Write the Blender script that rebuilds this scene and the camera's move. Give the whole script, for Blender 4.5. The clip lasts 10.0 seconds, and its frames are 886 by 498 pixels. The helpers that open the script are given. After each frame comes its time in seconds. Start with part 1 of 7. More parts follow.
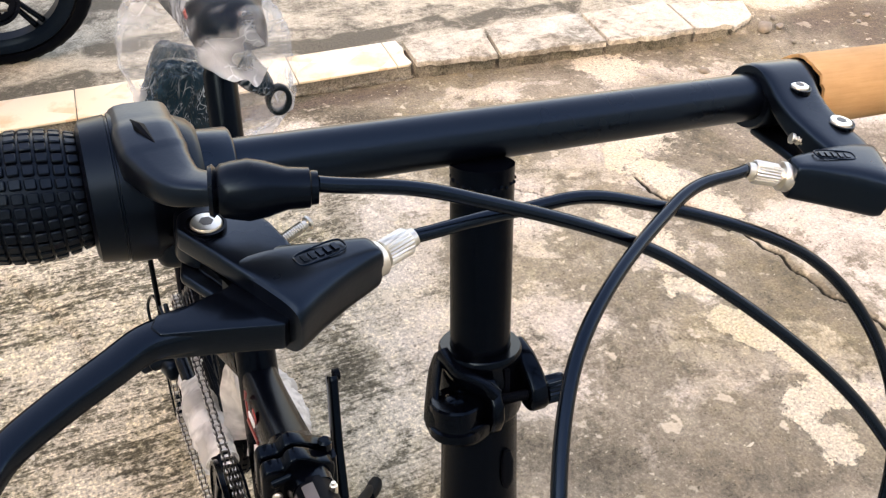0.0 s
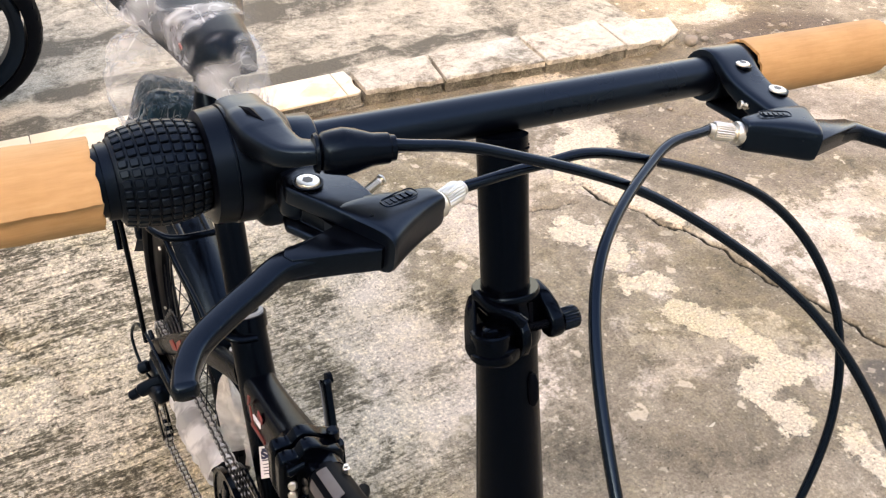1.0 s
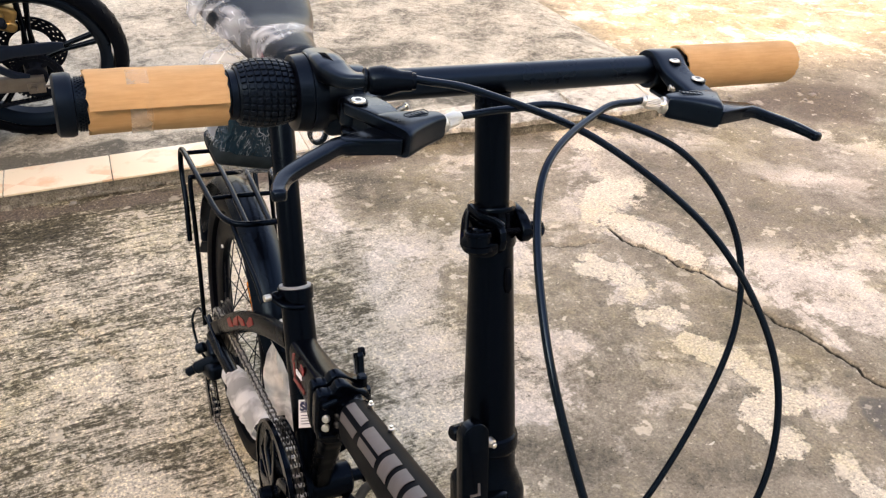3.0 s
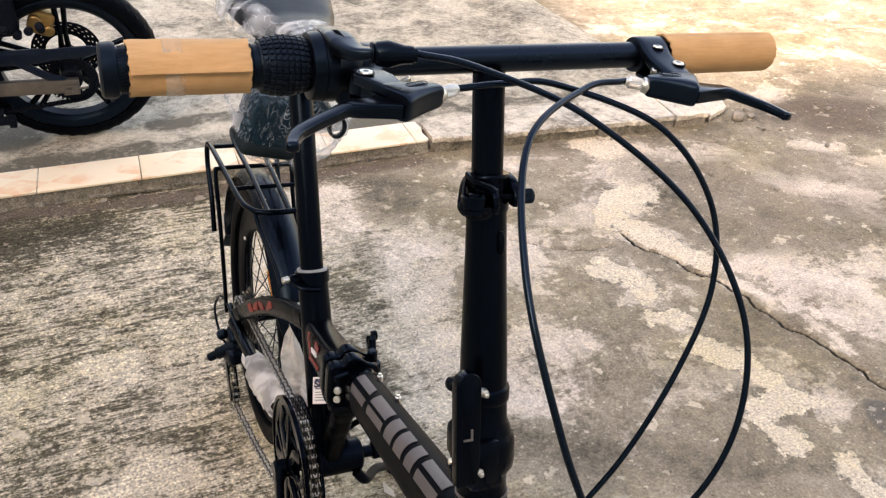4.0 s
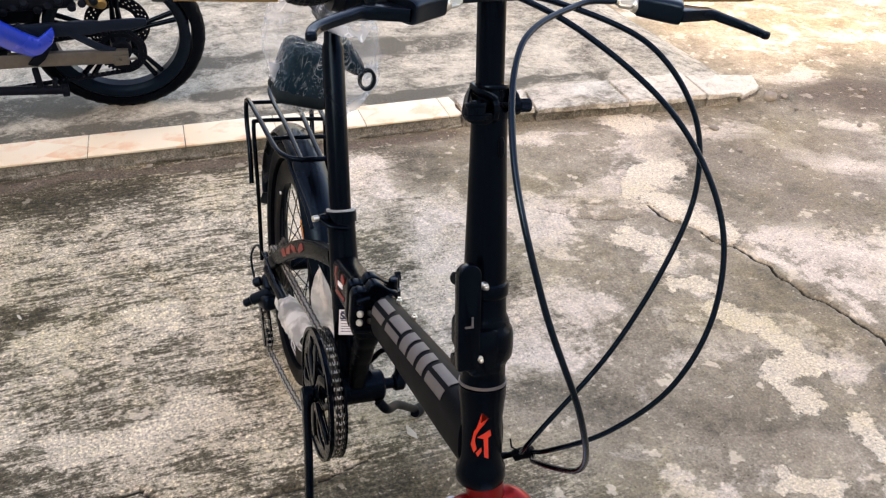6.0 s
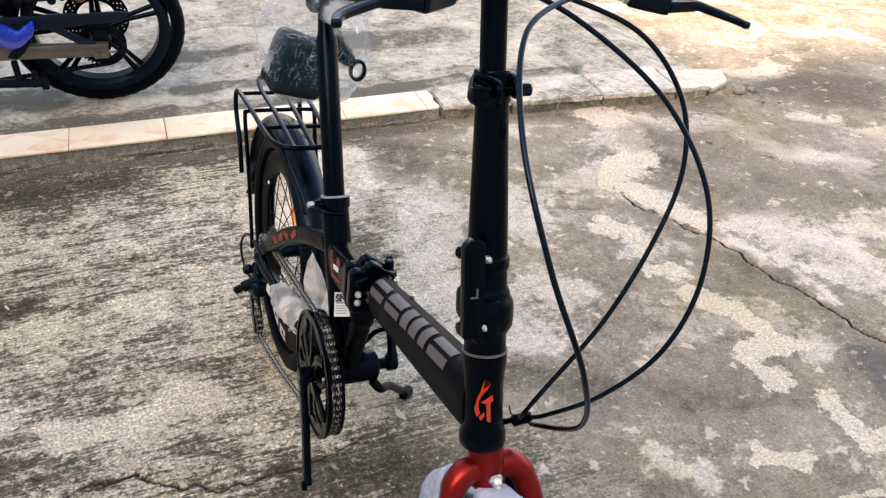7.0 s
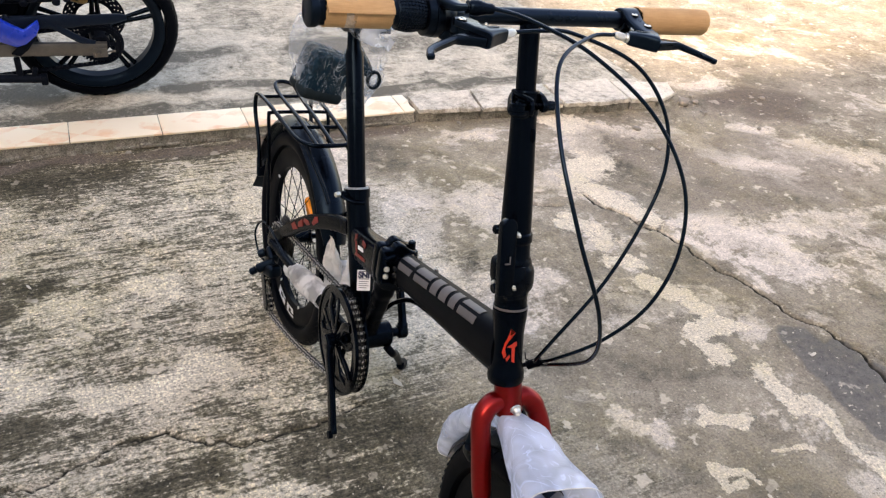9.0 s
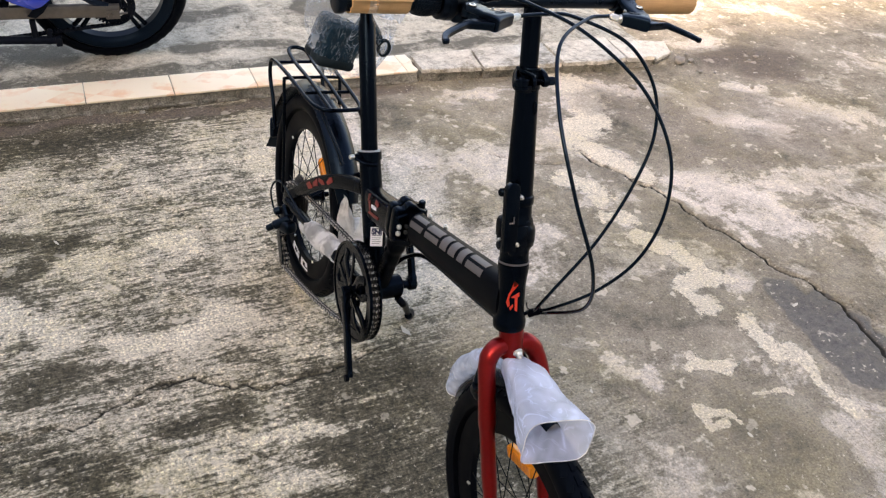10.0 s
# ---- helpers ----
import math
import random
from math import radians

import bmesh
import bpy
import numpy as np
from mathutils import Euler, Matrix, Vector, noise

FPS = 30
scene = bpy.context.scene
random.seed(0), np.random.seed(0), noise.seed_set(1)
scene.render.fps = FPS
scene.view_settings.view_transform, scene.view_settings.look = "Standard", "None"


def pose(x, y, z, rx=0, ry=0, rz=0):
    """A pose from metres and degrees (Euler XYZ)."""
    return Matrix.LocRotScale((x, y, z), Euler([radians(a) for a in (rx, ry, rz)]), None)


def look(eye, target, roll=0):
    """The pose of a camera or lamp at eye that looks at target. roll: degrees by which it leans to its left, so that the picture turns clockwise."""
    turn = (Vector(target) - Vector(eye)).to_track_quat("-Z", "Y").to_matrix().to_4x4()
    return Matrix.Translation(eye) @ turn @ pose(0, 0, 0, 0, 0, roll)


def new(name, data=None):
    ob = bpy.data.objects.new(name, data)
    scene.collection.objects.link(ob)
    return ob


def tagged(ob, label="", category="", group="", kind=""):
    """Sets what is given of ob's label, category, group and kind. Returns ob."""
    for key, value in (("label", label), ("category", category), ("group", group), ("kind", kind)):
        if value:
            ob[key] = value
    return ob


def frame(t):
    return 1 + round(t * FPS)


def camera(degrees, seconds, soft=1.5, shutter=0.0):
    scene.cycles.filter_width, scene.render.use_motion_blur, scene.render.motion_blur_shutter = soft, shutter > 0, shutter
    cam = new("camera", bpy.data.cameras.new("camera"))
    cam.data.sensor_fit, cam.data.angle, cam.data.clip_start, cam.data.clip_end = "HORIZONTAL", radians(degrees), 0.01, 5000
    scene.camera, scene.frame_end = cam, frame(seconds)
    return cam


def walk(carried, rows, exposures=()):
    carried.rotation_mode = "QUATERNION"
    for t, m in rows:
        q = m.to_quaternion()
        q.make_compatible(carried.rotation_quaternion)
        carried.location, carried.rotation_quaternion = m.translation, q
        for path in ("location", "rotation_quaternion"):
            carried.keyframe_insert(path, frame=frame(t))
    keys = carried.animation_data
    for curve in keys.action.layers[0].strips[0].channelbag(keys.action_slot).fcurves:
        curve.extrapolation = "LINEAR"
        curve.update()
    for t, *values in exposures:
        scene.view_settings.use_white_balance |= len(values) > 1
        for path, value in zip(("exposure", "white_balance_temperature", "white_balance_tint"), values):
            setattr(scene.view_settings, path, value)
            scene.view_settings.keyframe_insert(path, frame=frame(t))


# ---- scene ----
cam = camera(55.9, 10.0, soft=1.25)
PATH = [
    (0, (-0.076, -0.061, 1.179), (0.55, 1.322, -0.123), 1.9),
    (0.5, (-0.105, -0.08, 1.188), (0.585, 1.293, -0.091), 1.4),
    (1, (-0.145, -0.114, 1.2), (0.617, 1.255, -0.044), 1.0),
    (1.5, (-0.192, -0.148, 1.199), (0.629, 1.222, -0.005), 2.2),
    (2, (-0.208, -0.206, 1.215), (0.595, 1.204, 0.047), 3.6),
    (2.5, (-0.208, -0.256, 1.227), (0.542, 1.203, 0.082), 3.1),
    (4, (-0.222, -0.368, 1.229), (0.445, 1.169, 0.136), 2.2),
    (4.5, (-0.229, -0.41, 1.216), (0.415, 1.132, 0.115), 2.6),
    (5, (-0.228, -0.445, 1.21), (0.383, 1.105, 0.104), 2.1),
    (5.5, (-0.228, -0.46, 1.203), (0.342, 1.106, 0.099), 1.3),
    (6.8, (-0.267, -0.506, 1.21), (0.354, 1.039, 0.101), 2.4),
    (7, (-0.283, -0.513, 1.214), (0.362, 1.021, 0.104), 2.5),
    (7.5, (-0.332, -0.538, 1.221), (0.376, 0.974, 0.119), 3.1),
    (8, (-0.375, -0.57, 1.233), (0.374, 0.934, 0.149), 3.5),
    (8.5, (-0.421, -0.611, 1.264), (0.361, 0.88, 0.185), 4.8),
    (9, (-0.479, -0.661, 1.312), (0.3, 0.818, 0.214), 6.0),
    (9.5, (-0.521, -0.71, 1.353), (0.237, 0.734, 0.196), 6.4),
    (10, (-0.542, -0.738, 1.387), (0.223, 0.676, 0.198), 6.3),
]
EXPOSURES = [(0.0, 2.66, 10200, 22), (2.5, 2.5, 10100, 22), (4.5, 2.25, 9500, 21), (5.0, 2.18, 9300, 21), (5.5, 2.31, 9100, 21), (6.5, 2.37, 8800, 20), (8.0, 2.30, 8600, 19), (9.2, 2.22, 8650, 19),
             (10.0, 2.21, 8600, 19)]
walk(cam, [(t, look(eye, target, roll)) for t, eye, target, roll in PATH], EXPOSURES)

# ---------------------------------------------------------------- light
SUN_ELEV, SUN_AZ = 30.0, 45.0          # the sun stands behind and to the side, low over the added shade walls
world = bpy.data.worlds.new("sky")
scene.world = world
world.use_nodes = True
wn = world.node_tree.nodes
sky = wn.new("ShaderNodeTexSky")
sky.sky_type = "NISHITA"
sky.sun_disc = False
sky.sun_elevation = radians(SUN_ELEV)
sky.sun_rotation = radians(180 + SUN_AZ)
sky.air_density, sky.dust_density = 1.0, 3.0
world.node_tree.links.new(sky.outputs[0], wn["Background"].inputs[0])
wn["Background"].inputs[1].default_value = 0.15
sun_data = bpy.data.lights.new("sun", "SUN")
sun_data.energy, sun_data.angle, sun_data.color = 2.8, radians(1.5), (1.0, 0.93, 0.88)
sun = new("sun", sun_data)
sun_dir = Vector((math.sin(radians(SUN_AZ)), math.cos(radians(SUN_AZ)), -math.tan(radians(SUN_ELEV))))
sun.matrix_world = look(Vector((0, 0, 12)) - sun_dir * 6, Vector((0, 0, 12)))


# ---------------------------------------------------------------- materials
def material(name):
    m = bpy.data.materials.new(name)
    m.use_nodes = True
    return m, m.node_tree.nodes, m.node_tree.links, m.node_tree.nodes["Principled BSDF"]


def coords(nodes, links, scale=(1, 1, 1), kind="Object"):
    if kind == "Position":
        src = nodes.new("ShaderNodeNewGeometry").outputs["Position"]
    else:
        src = nodes.new("ShaderNodeTexCoord").outputs[kind]
    mp = nodes.new("ShaderNodeMapping")
    mp.inputs["Scale"].default_value = scale
    links.new(src, mp.inputs["Vector"])
    return mp.outputs[0]


def noise_tex(nodes, links, vec, scale, detail=4.0, rough=0.6, distort=0.0):
    n = nodes.new("ShaderNodeTexNoise")
    n.inputs["Scale"].default_value = scale
    n.inputs["Detail"].default_value = detail
    n.inputs["Roughness"].default_value = rough
    n.inputs["Distortion"].default_value = distort
    links.new(vec, n.inputs["Vector"])
    return n.outputs["Fac"]


def ramp(nodes, links, fac, stops):
    r = nodes.new("ShaderNodeValToRGB")
    while len(r.color_ramp.elements) < len(stops):
        r.color_ramp.elements.new(0.5)
    for e, (p, c) in zip(r.color_ramp.elements, stops):
        e.position = p
        e.color = (*c, 1) if len(c) == 3 else c
    links.new(fac, r.inputs[0])
    return r.outputs[0]


def mixc(nodes, links, fac, a, b, mode="MIX"):
    x = nodes.new("ShaderNodeMix")
    x.data_type, x.blend_type = "RGBA", mode
    for sock, val in ((x.inputs[0], fac), (x.inputs[6], a), (x.inputs[7], b)):
        if isinstance(val, (int, float)):
            sock.default_value = val
        elif isinstance(val, tuple):
            sock.default_value = (*val, 1)
        else:
            links.new(val, sock)
    return x.outputs[2]


def mathn(nodes, links, op, a, b=None, c=None, clamp=False):
    x = nodes.new("ShaderNodeMath")
    x.operation, x.use_clamp = op, clamp
    for sock, val in zip(x.inputs, (a, b, c)):
        if val is None:
            continue
        if isinstance(val, (int, float)):
            sock.default_value = val
        else:
            links.new(val, sock)
    return x.outputs[0]


def bump(nodes, links, height, bsdf, strength=0.3, distance=0.002):
    b = nodes.new("ShaderNodeBump")
    b.inputs["Strength"].default_value = strength
    b.inputs["Distance"].default_value = distance
    links.new(height, b.inputs["Height"])
    links.new(b.outputs[0], bsdf.inputs["Normal"])


def simple(name, colour, rough=0.5, metal=0.0, vary=0.15, scale=60.0, bump_s=0.0, coat=0.0, rough_vary=0.12, dust=0.0, spec=0.024):
    """A surface with fine variation of tone and gloss, and a little dust where asked."""
    m, n, l, b = material(name)
    v = coords(n, l)
    f1 = noise_tex(n, l, v, scale, 5.0)
    f2 = noise_tex(n, l, v, scale * 0.12, 3.0)
    f = mathn(n, l, "MULTIPLY_ADD", f1, 0.5, mathn(n, l, "MULTIPLY", f2, 0.5))
    lo = tuple(max(0.0, c * (1 - vary)) for c in colour)
    hi = tuple(min(1.0, c * (1 + vary)) for c in colour)
    col = ramp(n, l, f, [(0.3, lo), (0.7, hi)])
    if dust:
        d = ramp(n, l, noise_tex(n, l, v, scale * 2.5, 6.0, 0.7), [(0.58, (0, 0, 0)), (0.75, (1, 1, 1))])
        col = mixc(n, l, mathn(n, l, "MULTIPLY", d, dust), col, (0.26, 0.27, 0.28))
    l.new(col, b.inputs["Base Color"])
    r = mathn(n, l, "MULTIPLY_ADD", f2, rough_vary * 2, rough - rough_vary, clamp=True)
    l.new(r, b.inputs["Roughness"])
    b.inputs["Metallic"].default_value = metal
    b.inputs["Coat Weight"].default_value = coat
    if max(colour) < 0.03:
        b.inputs["Specular IOR Level"].default_value = spec
        b.inputs["Specular Tint"].default_value = (0.32, 0.62, 1.0, 1)
    if bump_s:
        bump(n, l, f1, b, bump_s, 0.0006)
    return m


PAINT = simple("satin black paint", (0.0006, 0.0009, 0.0020), 0.26, 0.0, 0.2, 90, 0.04, 0.0, 0.06, dust=0.002, spec=0.116)
MATT_PAINT = simple("matt black paint", (0.0026, 0.0030, 0.0044), 0.42, 0.0, 0.2, 120, 0.08, dust=0.002, spec=0.044)
GLOSS = simple("gloss black", (0.0006, 0.0009, 0.0020), 0.18, 0.0, 0.2, 80, 0.0, 0.0, 0.05, spec=0.146)
PLASTIC = simple("black plastic", (0.0009, 0.0012, 0.0024), 0.32, 0.0, 0.2, 200, 0.08, dust=0.005, spec=0.232)
LEVER = simple("black lever resin", (0.0009, 0.0012, 0.0024), 0.29, 0.0, 0.15, 300, 0.08, 0.0, 0.06, dust=0.003, spec=0.42)
BLADE = simple("black coated alloy", (0.0008, 0.0011, 0.0022), 0.22, 0.0, 0.15, 150, 0.04, 0.0, 0.06, spec=0.317)
RUBBER = simple("black rubber", (0.0018, 0.0021, 0.0034), 0.5, 0.0, 0.25, 150, 0.2, dust=0.008, spec=0.06)
BOOT = simple("shiny cable boot rubber", (0.0008, 0.0011, 0.0022), 0.27, 0.0, 0.15, 90, 0.05, 0.0, 0.06, spec=0.207)
GRIP = simple("soft grip rubber", (0.0016, 0.0020, 0.0034), 0.42, 0.0, 0.2, 220, 0.2, dust=0.008, spec=0.268)
CABLE = simple("black cable sleeve", (0.0007, 0.0010, 0.0020), 0.20, 0.0, 0.15, 120, 0.0, 0.0, 0.05, spec=0.390)
CHROME = simple("bright zinc steel", (0.80, 0.78, 0.72), 0.36, 1.0, 0.10, 300, 0.1)
DULL_STEEL = simple("dull dark steel", (0.10, 0.10, 0.10), 0.4, 0.9, 0.3, 200, 0.1)
CHAIN_M = simple("oiled brown steel", (0.045, 0.042, 0.038), 0.36, 0.9, 0.35, 300, 0.1)
SPOKE_M = simple("black spoke wire", (0.008, 0.008, 0.008), 0.35, 0.3, 0.2, 100)
AMBER = simple("amber reflector", (0.85, 0.27, 0.02), 0.22, 0.0, 0.15, 400, 0.3, 0.4)
GREY_DECAL = simple("grey decal", (0.095, 0.088, 0.092), 0.45, 0.0, 0.15, 120)
RED_DECAL = simple("red decal", (0.55, 0.03, 0.012), 0.4, 0.0, 0.15, 120)
DIM_RED_DECAL = simple("dim red decal", (0.24, 0.016, 0.012), 0.4, 0.0, 0.3, 60)
WHITE_DECAL = simple("white decal", (0.90, 0.91, 0.94), 0.5, 0.0, 0.04, 60)
NAVY_PRINT = simple("navy print", (0.02, 0.03, 0.09), 0.5, 0.0, 0.1, 60)
SEAL_BLUE = simple("pale grey seal ring", (0.32, 0.36, 0.40), 0.4, 0.0, 0.1, 100)
RED_PAINT = simple("metallic red paint", (0.24, 0.004, 0.004), 0.30, 0.75, 0.12, 220, 0.03, 0.15, 0.06)
MOTO_BLUE = simple("blue motorcycle paint", (0.001, 0.045, 0.55), 0.25, 0.1, 0.1, 60, 0.0, 0.5)
MOTO_DARK = simple("grimy dark engine metal", (0.007, 0.009, 0.014), 0.42, 0.0, 0.4, 40, 0.2, dust=0.04)
MOTO_ARM = simple("blue-black arm paint", (0.007, 0.011, 0.021), 0.34, 0.0, 0.25, 50, 0.1, dust=0.03, spec=0.2)
MOTO_RIM = simple("slate blue-black rim paint", (0.003, 0.006, 0.011), 0.30, 0.0, 0.25, 40, 0.1, dust=0.008, spec=0.13)
MOTO_BARE = simple("weathered bare alloy", (0.150, 0.142, 0.132), 0.42, 0.7, 0.25, 40, 0.15, dust=0.2)
MOTO_BRONZE = simple("bronze caliper metal", (0.35, 0.23, 0.09), 0.45, 0.7, 0.3, 60, 0.2)
SADDLE_M = simple("blue-black saddle vinyl", (0.002, 0.005, 0.010), 0.36, 0.0, 0.2, 150, 0.2, spec=0.1)
PEDAL_M = simple("dark pedal plastic", (0.012, 0.018, 0.022), 0.40, 0.0, 0.4, 60, 0.3)
PIN_M = simple("worn pin steel", (0.78, 0.76, 0.72), 0.34, 0.9, 0.2, 300)
STONE_M = simple("broken concrete stone", (0.30, 0.27, 0.23), 0.9, 0.0, 0.35, 60, 0.5)
LEAF_M = simple("dry pale scrap", (0.62, 0.58, 0.48), 0.8, 0.0, 0.2, 60, 0.2)
WALL_M = simple("plain shade-wall render", (0.55, 0.52, 0.47), 0.9, 0.0, 0.1, 2.0, 0.2)


def cardboard():
    m, n, l, b = material("brown cardboard")
    v = coords(n, l, (18, 160, 160))
    v2 = coords(n, l)
    f = noise_tex(n, l, v, 3.0, 5.0)
    s = noise_tex(n, l, v2, 22.0, 4.0)
    col = ramp(n, l, mathn(n, l, "MULTIPLY_ADD", f, 0.45, mathn(n, l, "MULTIPLY", s, 0.55)),
               [(0.3, (0.40, 0.225, 0.095)), (0.55, (0.52, 0.31, 0.145)), (0.75, (0.60, 0.38, 0.20))])
    l.new(col, b.inputs["Base Color"])
    b.inputs["Roughness"].default_value = 0.78
    bump(n, l, f, b, 0.25, 0.0008)
    return m


def span(n, l, val, lo, hi):
    r = n.new("ShaderNodeMapRange")
    r.inputs["From Min"].default_value, r.inputs["From Max"].default_value = lo, hi
    l.new(val, r.inputs["Value"])
    return r.outputs[0]


def creases(n, l, vec, scale, wide):
    """Thin straight fold lines that run into one another."""
    w = n.new("ShaderNodeTexVoronoi")
    w.feature = "DISTANCE_TO_EDGE"
    w.inputs["Scale"].default_value = scale
    mp = n.new("ShaderNodeMapping")
    mp.inputs["Rotation"].default_value = (0.4, 0.7, 0.5)
    mp.inputs["Scale"].default_value = (1.0, 0.28, 1.5)
    bend = n.new("ShaderNodeTexNoise")
    bend.inputs["Scale"].default_value = scale * 0.5
    l.new(vec, bend.inputs["Vector"])
    l.new(mixc(n, l, 0.06, vec, bend.outputs["Color"]), mp.inputs["Vector"])
    l.new(mp.outputs[0], w.inputs["Vector"])
    line = mathn(n, l, "SUBTRACT", 1.0, mathn(n, l, "DIVIDE", w.outputs["Distance"], wide), clamp=True)
    return mathn(n, l, "MULTIPLY", line, span(n, l, noise_tex(n, l, vec, scale * 1.3, 2.0, 0.5), 0.46, 0.62))


def film(name, tint, haze, crease, rough=0.12, lines=0.4, relief=0.9, even=0.5, patches=(0.38, 0.66)):
    """Thin clear or milky plastic: part see-through, part scattering, crinkled; crease glints and whitish sheen painted
    in as denser film.
    """
    m, n, l, b = material(name)
    out = n["Material Output"]
    v = coords(n, l)
    f = noise_tex(n, l, v, crease, 4.0, 0.6, 1.4)
    g = noise_tex(n, l, v, crease * 0.35, 3.0, 0.6, 0.8)
    ridge = mathn(n, l, "MAXIMUM", creases(n, l, v, crease * 0.9, 0.034), mathn(n, l, "MULTIPLY", creases(n, l, v, crease * 2.4, 0.060), 0.7))
    b.inputs["Base Color"].default_value = (*tint, 1)
    b.inputs["Roughness"].default_value = rough
    b.inputs["Specular IOR Level"].default_value = 0.6
    bump(n, l, mathn(n, l, "ADD", f, mathn(n, l, "MULTIPLY", ridge, 0.2)), b, relief, 0.006)
    clear = n.new("ShaderNodeBsdfTransparent")
    soft = n.new("ShaderNodeBsdfTranslucent")
    soft.inputs[0].default_value = (*tint, 1)
    half = n.new("ShaderNodeMixShader")
    half.inputs[0].default_value = 0.35
    l.new(b.outputs[0], half.inputs[1])
    l.new(soft.outputs[0], half.inputs[2])
    mix = n.new("ShaderNodeMixShader")
    patch = ramp(n, l, g, [(patches[0], (0, 0, 0)), (patches[1], (1, 1, 1))])
    fac = mathn(n, l, "ADD", mathn(n, l, "MULTIPLY_ADD", patch, (1.4 - even) * haze, even * haze),
                mathn(n, l, "MULTIPLY", mathn(n, l, "MULTIPLY", ridge, patch), lines), clamp=True)
    l.new(fac, mix.inputs[0])
    l.new(clear.outputs[0], mix.inputs[1])
    l.new(half.outputs[0], mix.inputs[2])
    l.new(mix.outputs[0], out.inputs[0])
    return m


def crinkle():
    """Dark blue-black plastic in tight clear film, whose crease glints are painted as thin pale lines."""
    m, n, l, b = material("crinkled blue-black wrapping")
    v = coords(n, l, (1.0, 1.0, 0.45))
    f = noise_tex(n, l, v, 34.0, 5.0, 0.65, 2.0)
    g = noise_tex(n, l, v, 14.0, 3.0, 0.6)
    ridge = mathn(n, l, "MAXIMUM", creases(n, l, v, 46.0, 0.040), mathn(n, l, "MULTIPLY", creases(n, l, v, 105.0, 0.060), 0.8))
    k = mathn(n, l, "MULTIPLY", ridge, ramp(n, l, g, [(0.42, (0.05, 0.05, 0.05)), (0.62, (0.8, 0.8, 0.8))]))
    l.new(mixc(n, l, k, (0.003, 0.018, 0.034), (0.62, 0.74, 0.88)), b.inputs["Base Color"])
    b.inputs["Roughness"].default_value = 0.14
    b.inputs["Specular IOR Level"].default_value = 0.5
    b.inputs["Specular Tint"].default_value = (0.55, 0.80, 1.0, 1)
    bump(n, l, mathn(n, l, "MULTIPLY_ADD", ridge, 0.25, f), b, 0.9, 0.005)
    return m


CRINKLE = crinkle()
CARD = cardboard()
CLEAR_BAG = film("thin clear plastic", (0.86, 0.92, 1.0), 0.36, 13.0, 0.14, 0.8, even=0.22, patches=(0.44, 0.60))
SADDLE_BAG = film("crumpled clear plastic", (0.86, 0.93, 1.0), 0.46, 20.0, 0.10, 1.0, even=0.03, patches=(0.51, 0.64))
MILKY_BAG = film("milky frosted plastic", (0.74, 0.82, 1.0), 0.66, 18.0, 0.22, 0.70, 0.7)
FOAM_WRAP = film("white foam film", (0.93, 0.92, 0.90), 0.95, 45.0, 0.45, 0.2)
TAPE = film("clear adhesive tape", (0.92, 0.86, 0.78), 0.40, 60.0, 0.15)


def field(n, name):
    a = n.new("ShaderNodeAttribute")
    a.attribute_name = name
    return a.outputs["Fac"]


def off(n, l, f, k):
    return mathn(n, l, "MULTIPLY", mathn(n, l, "SUBTRACT", f, 0.5), k)


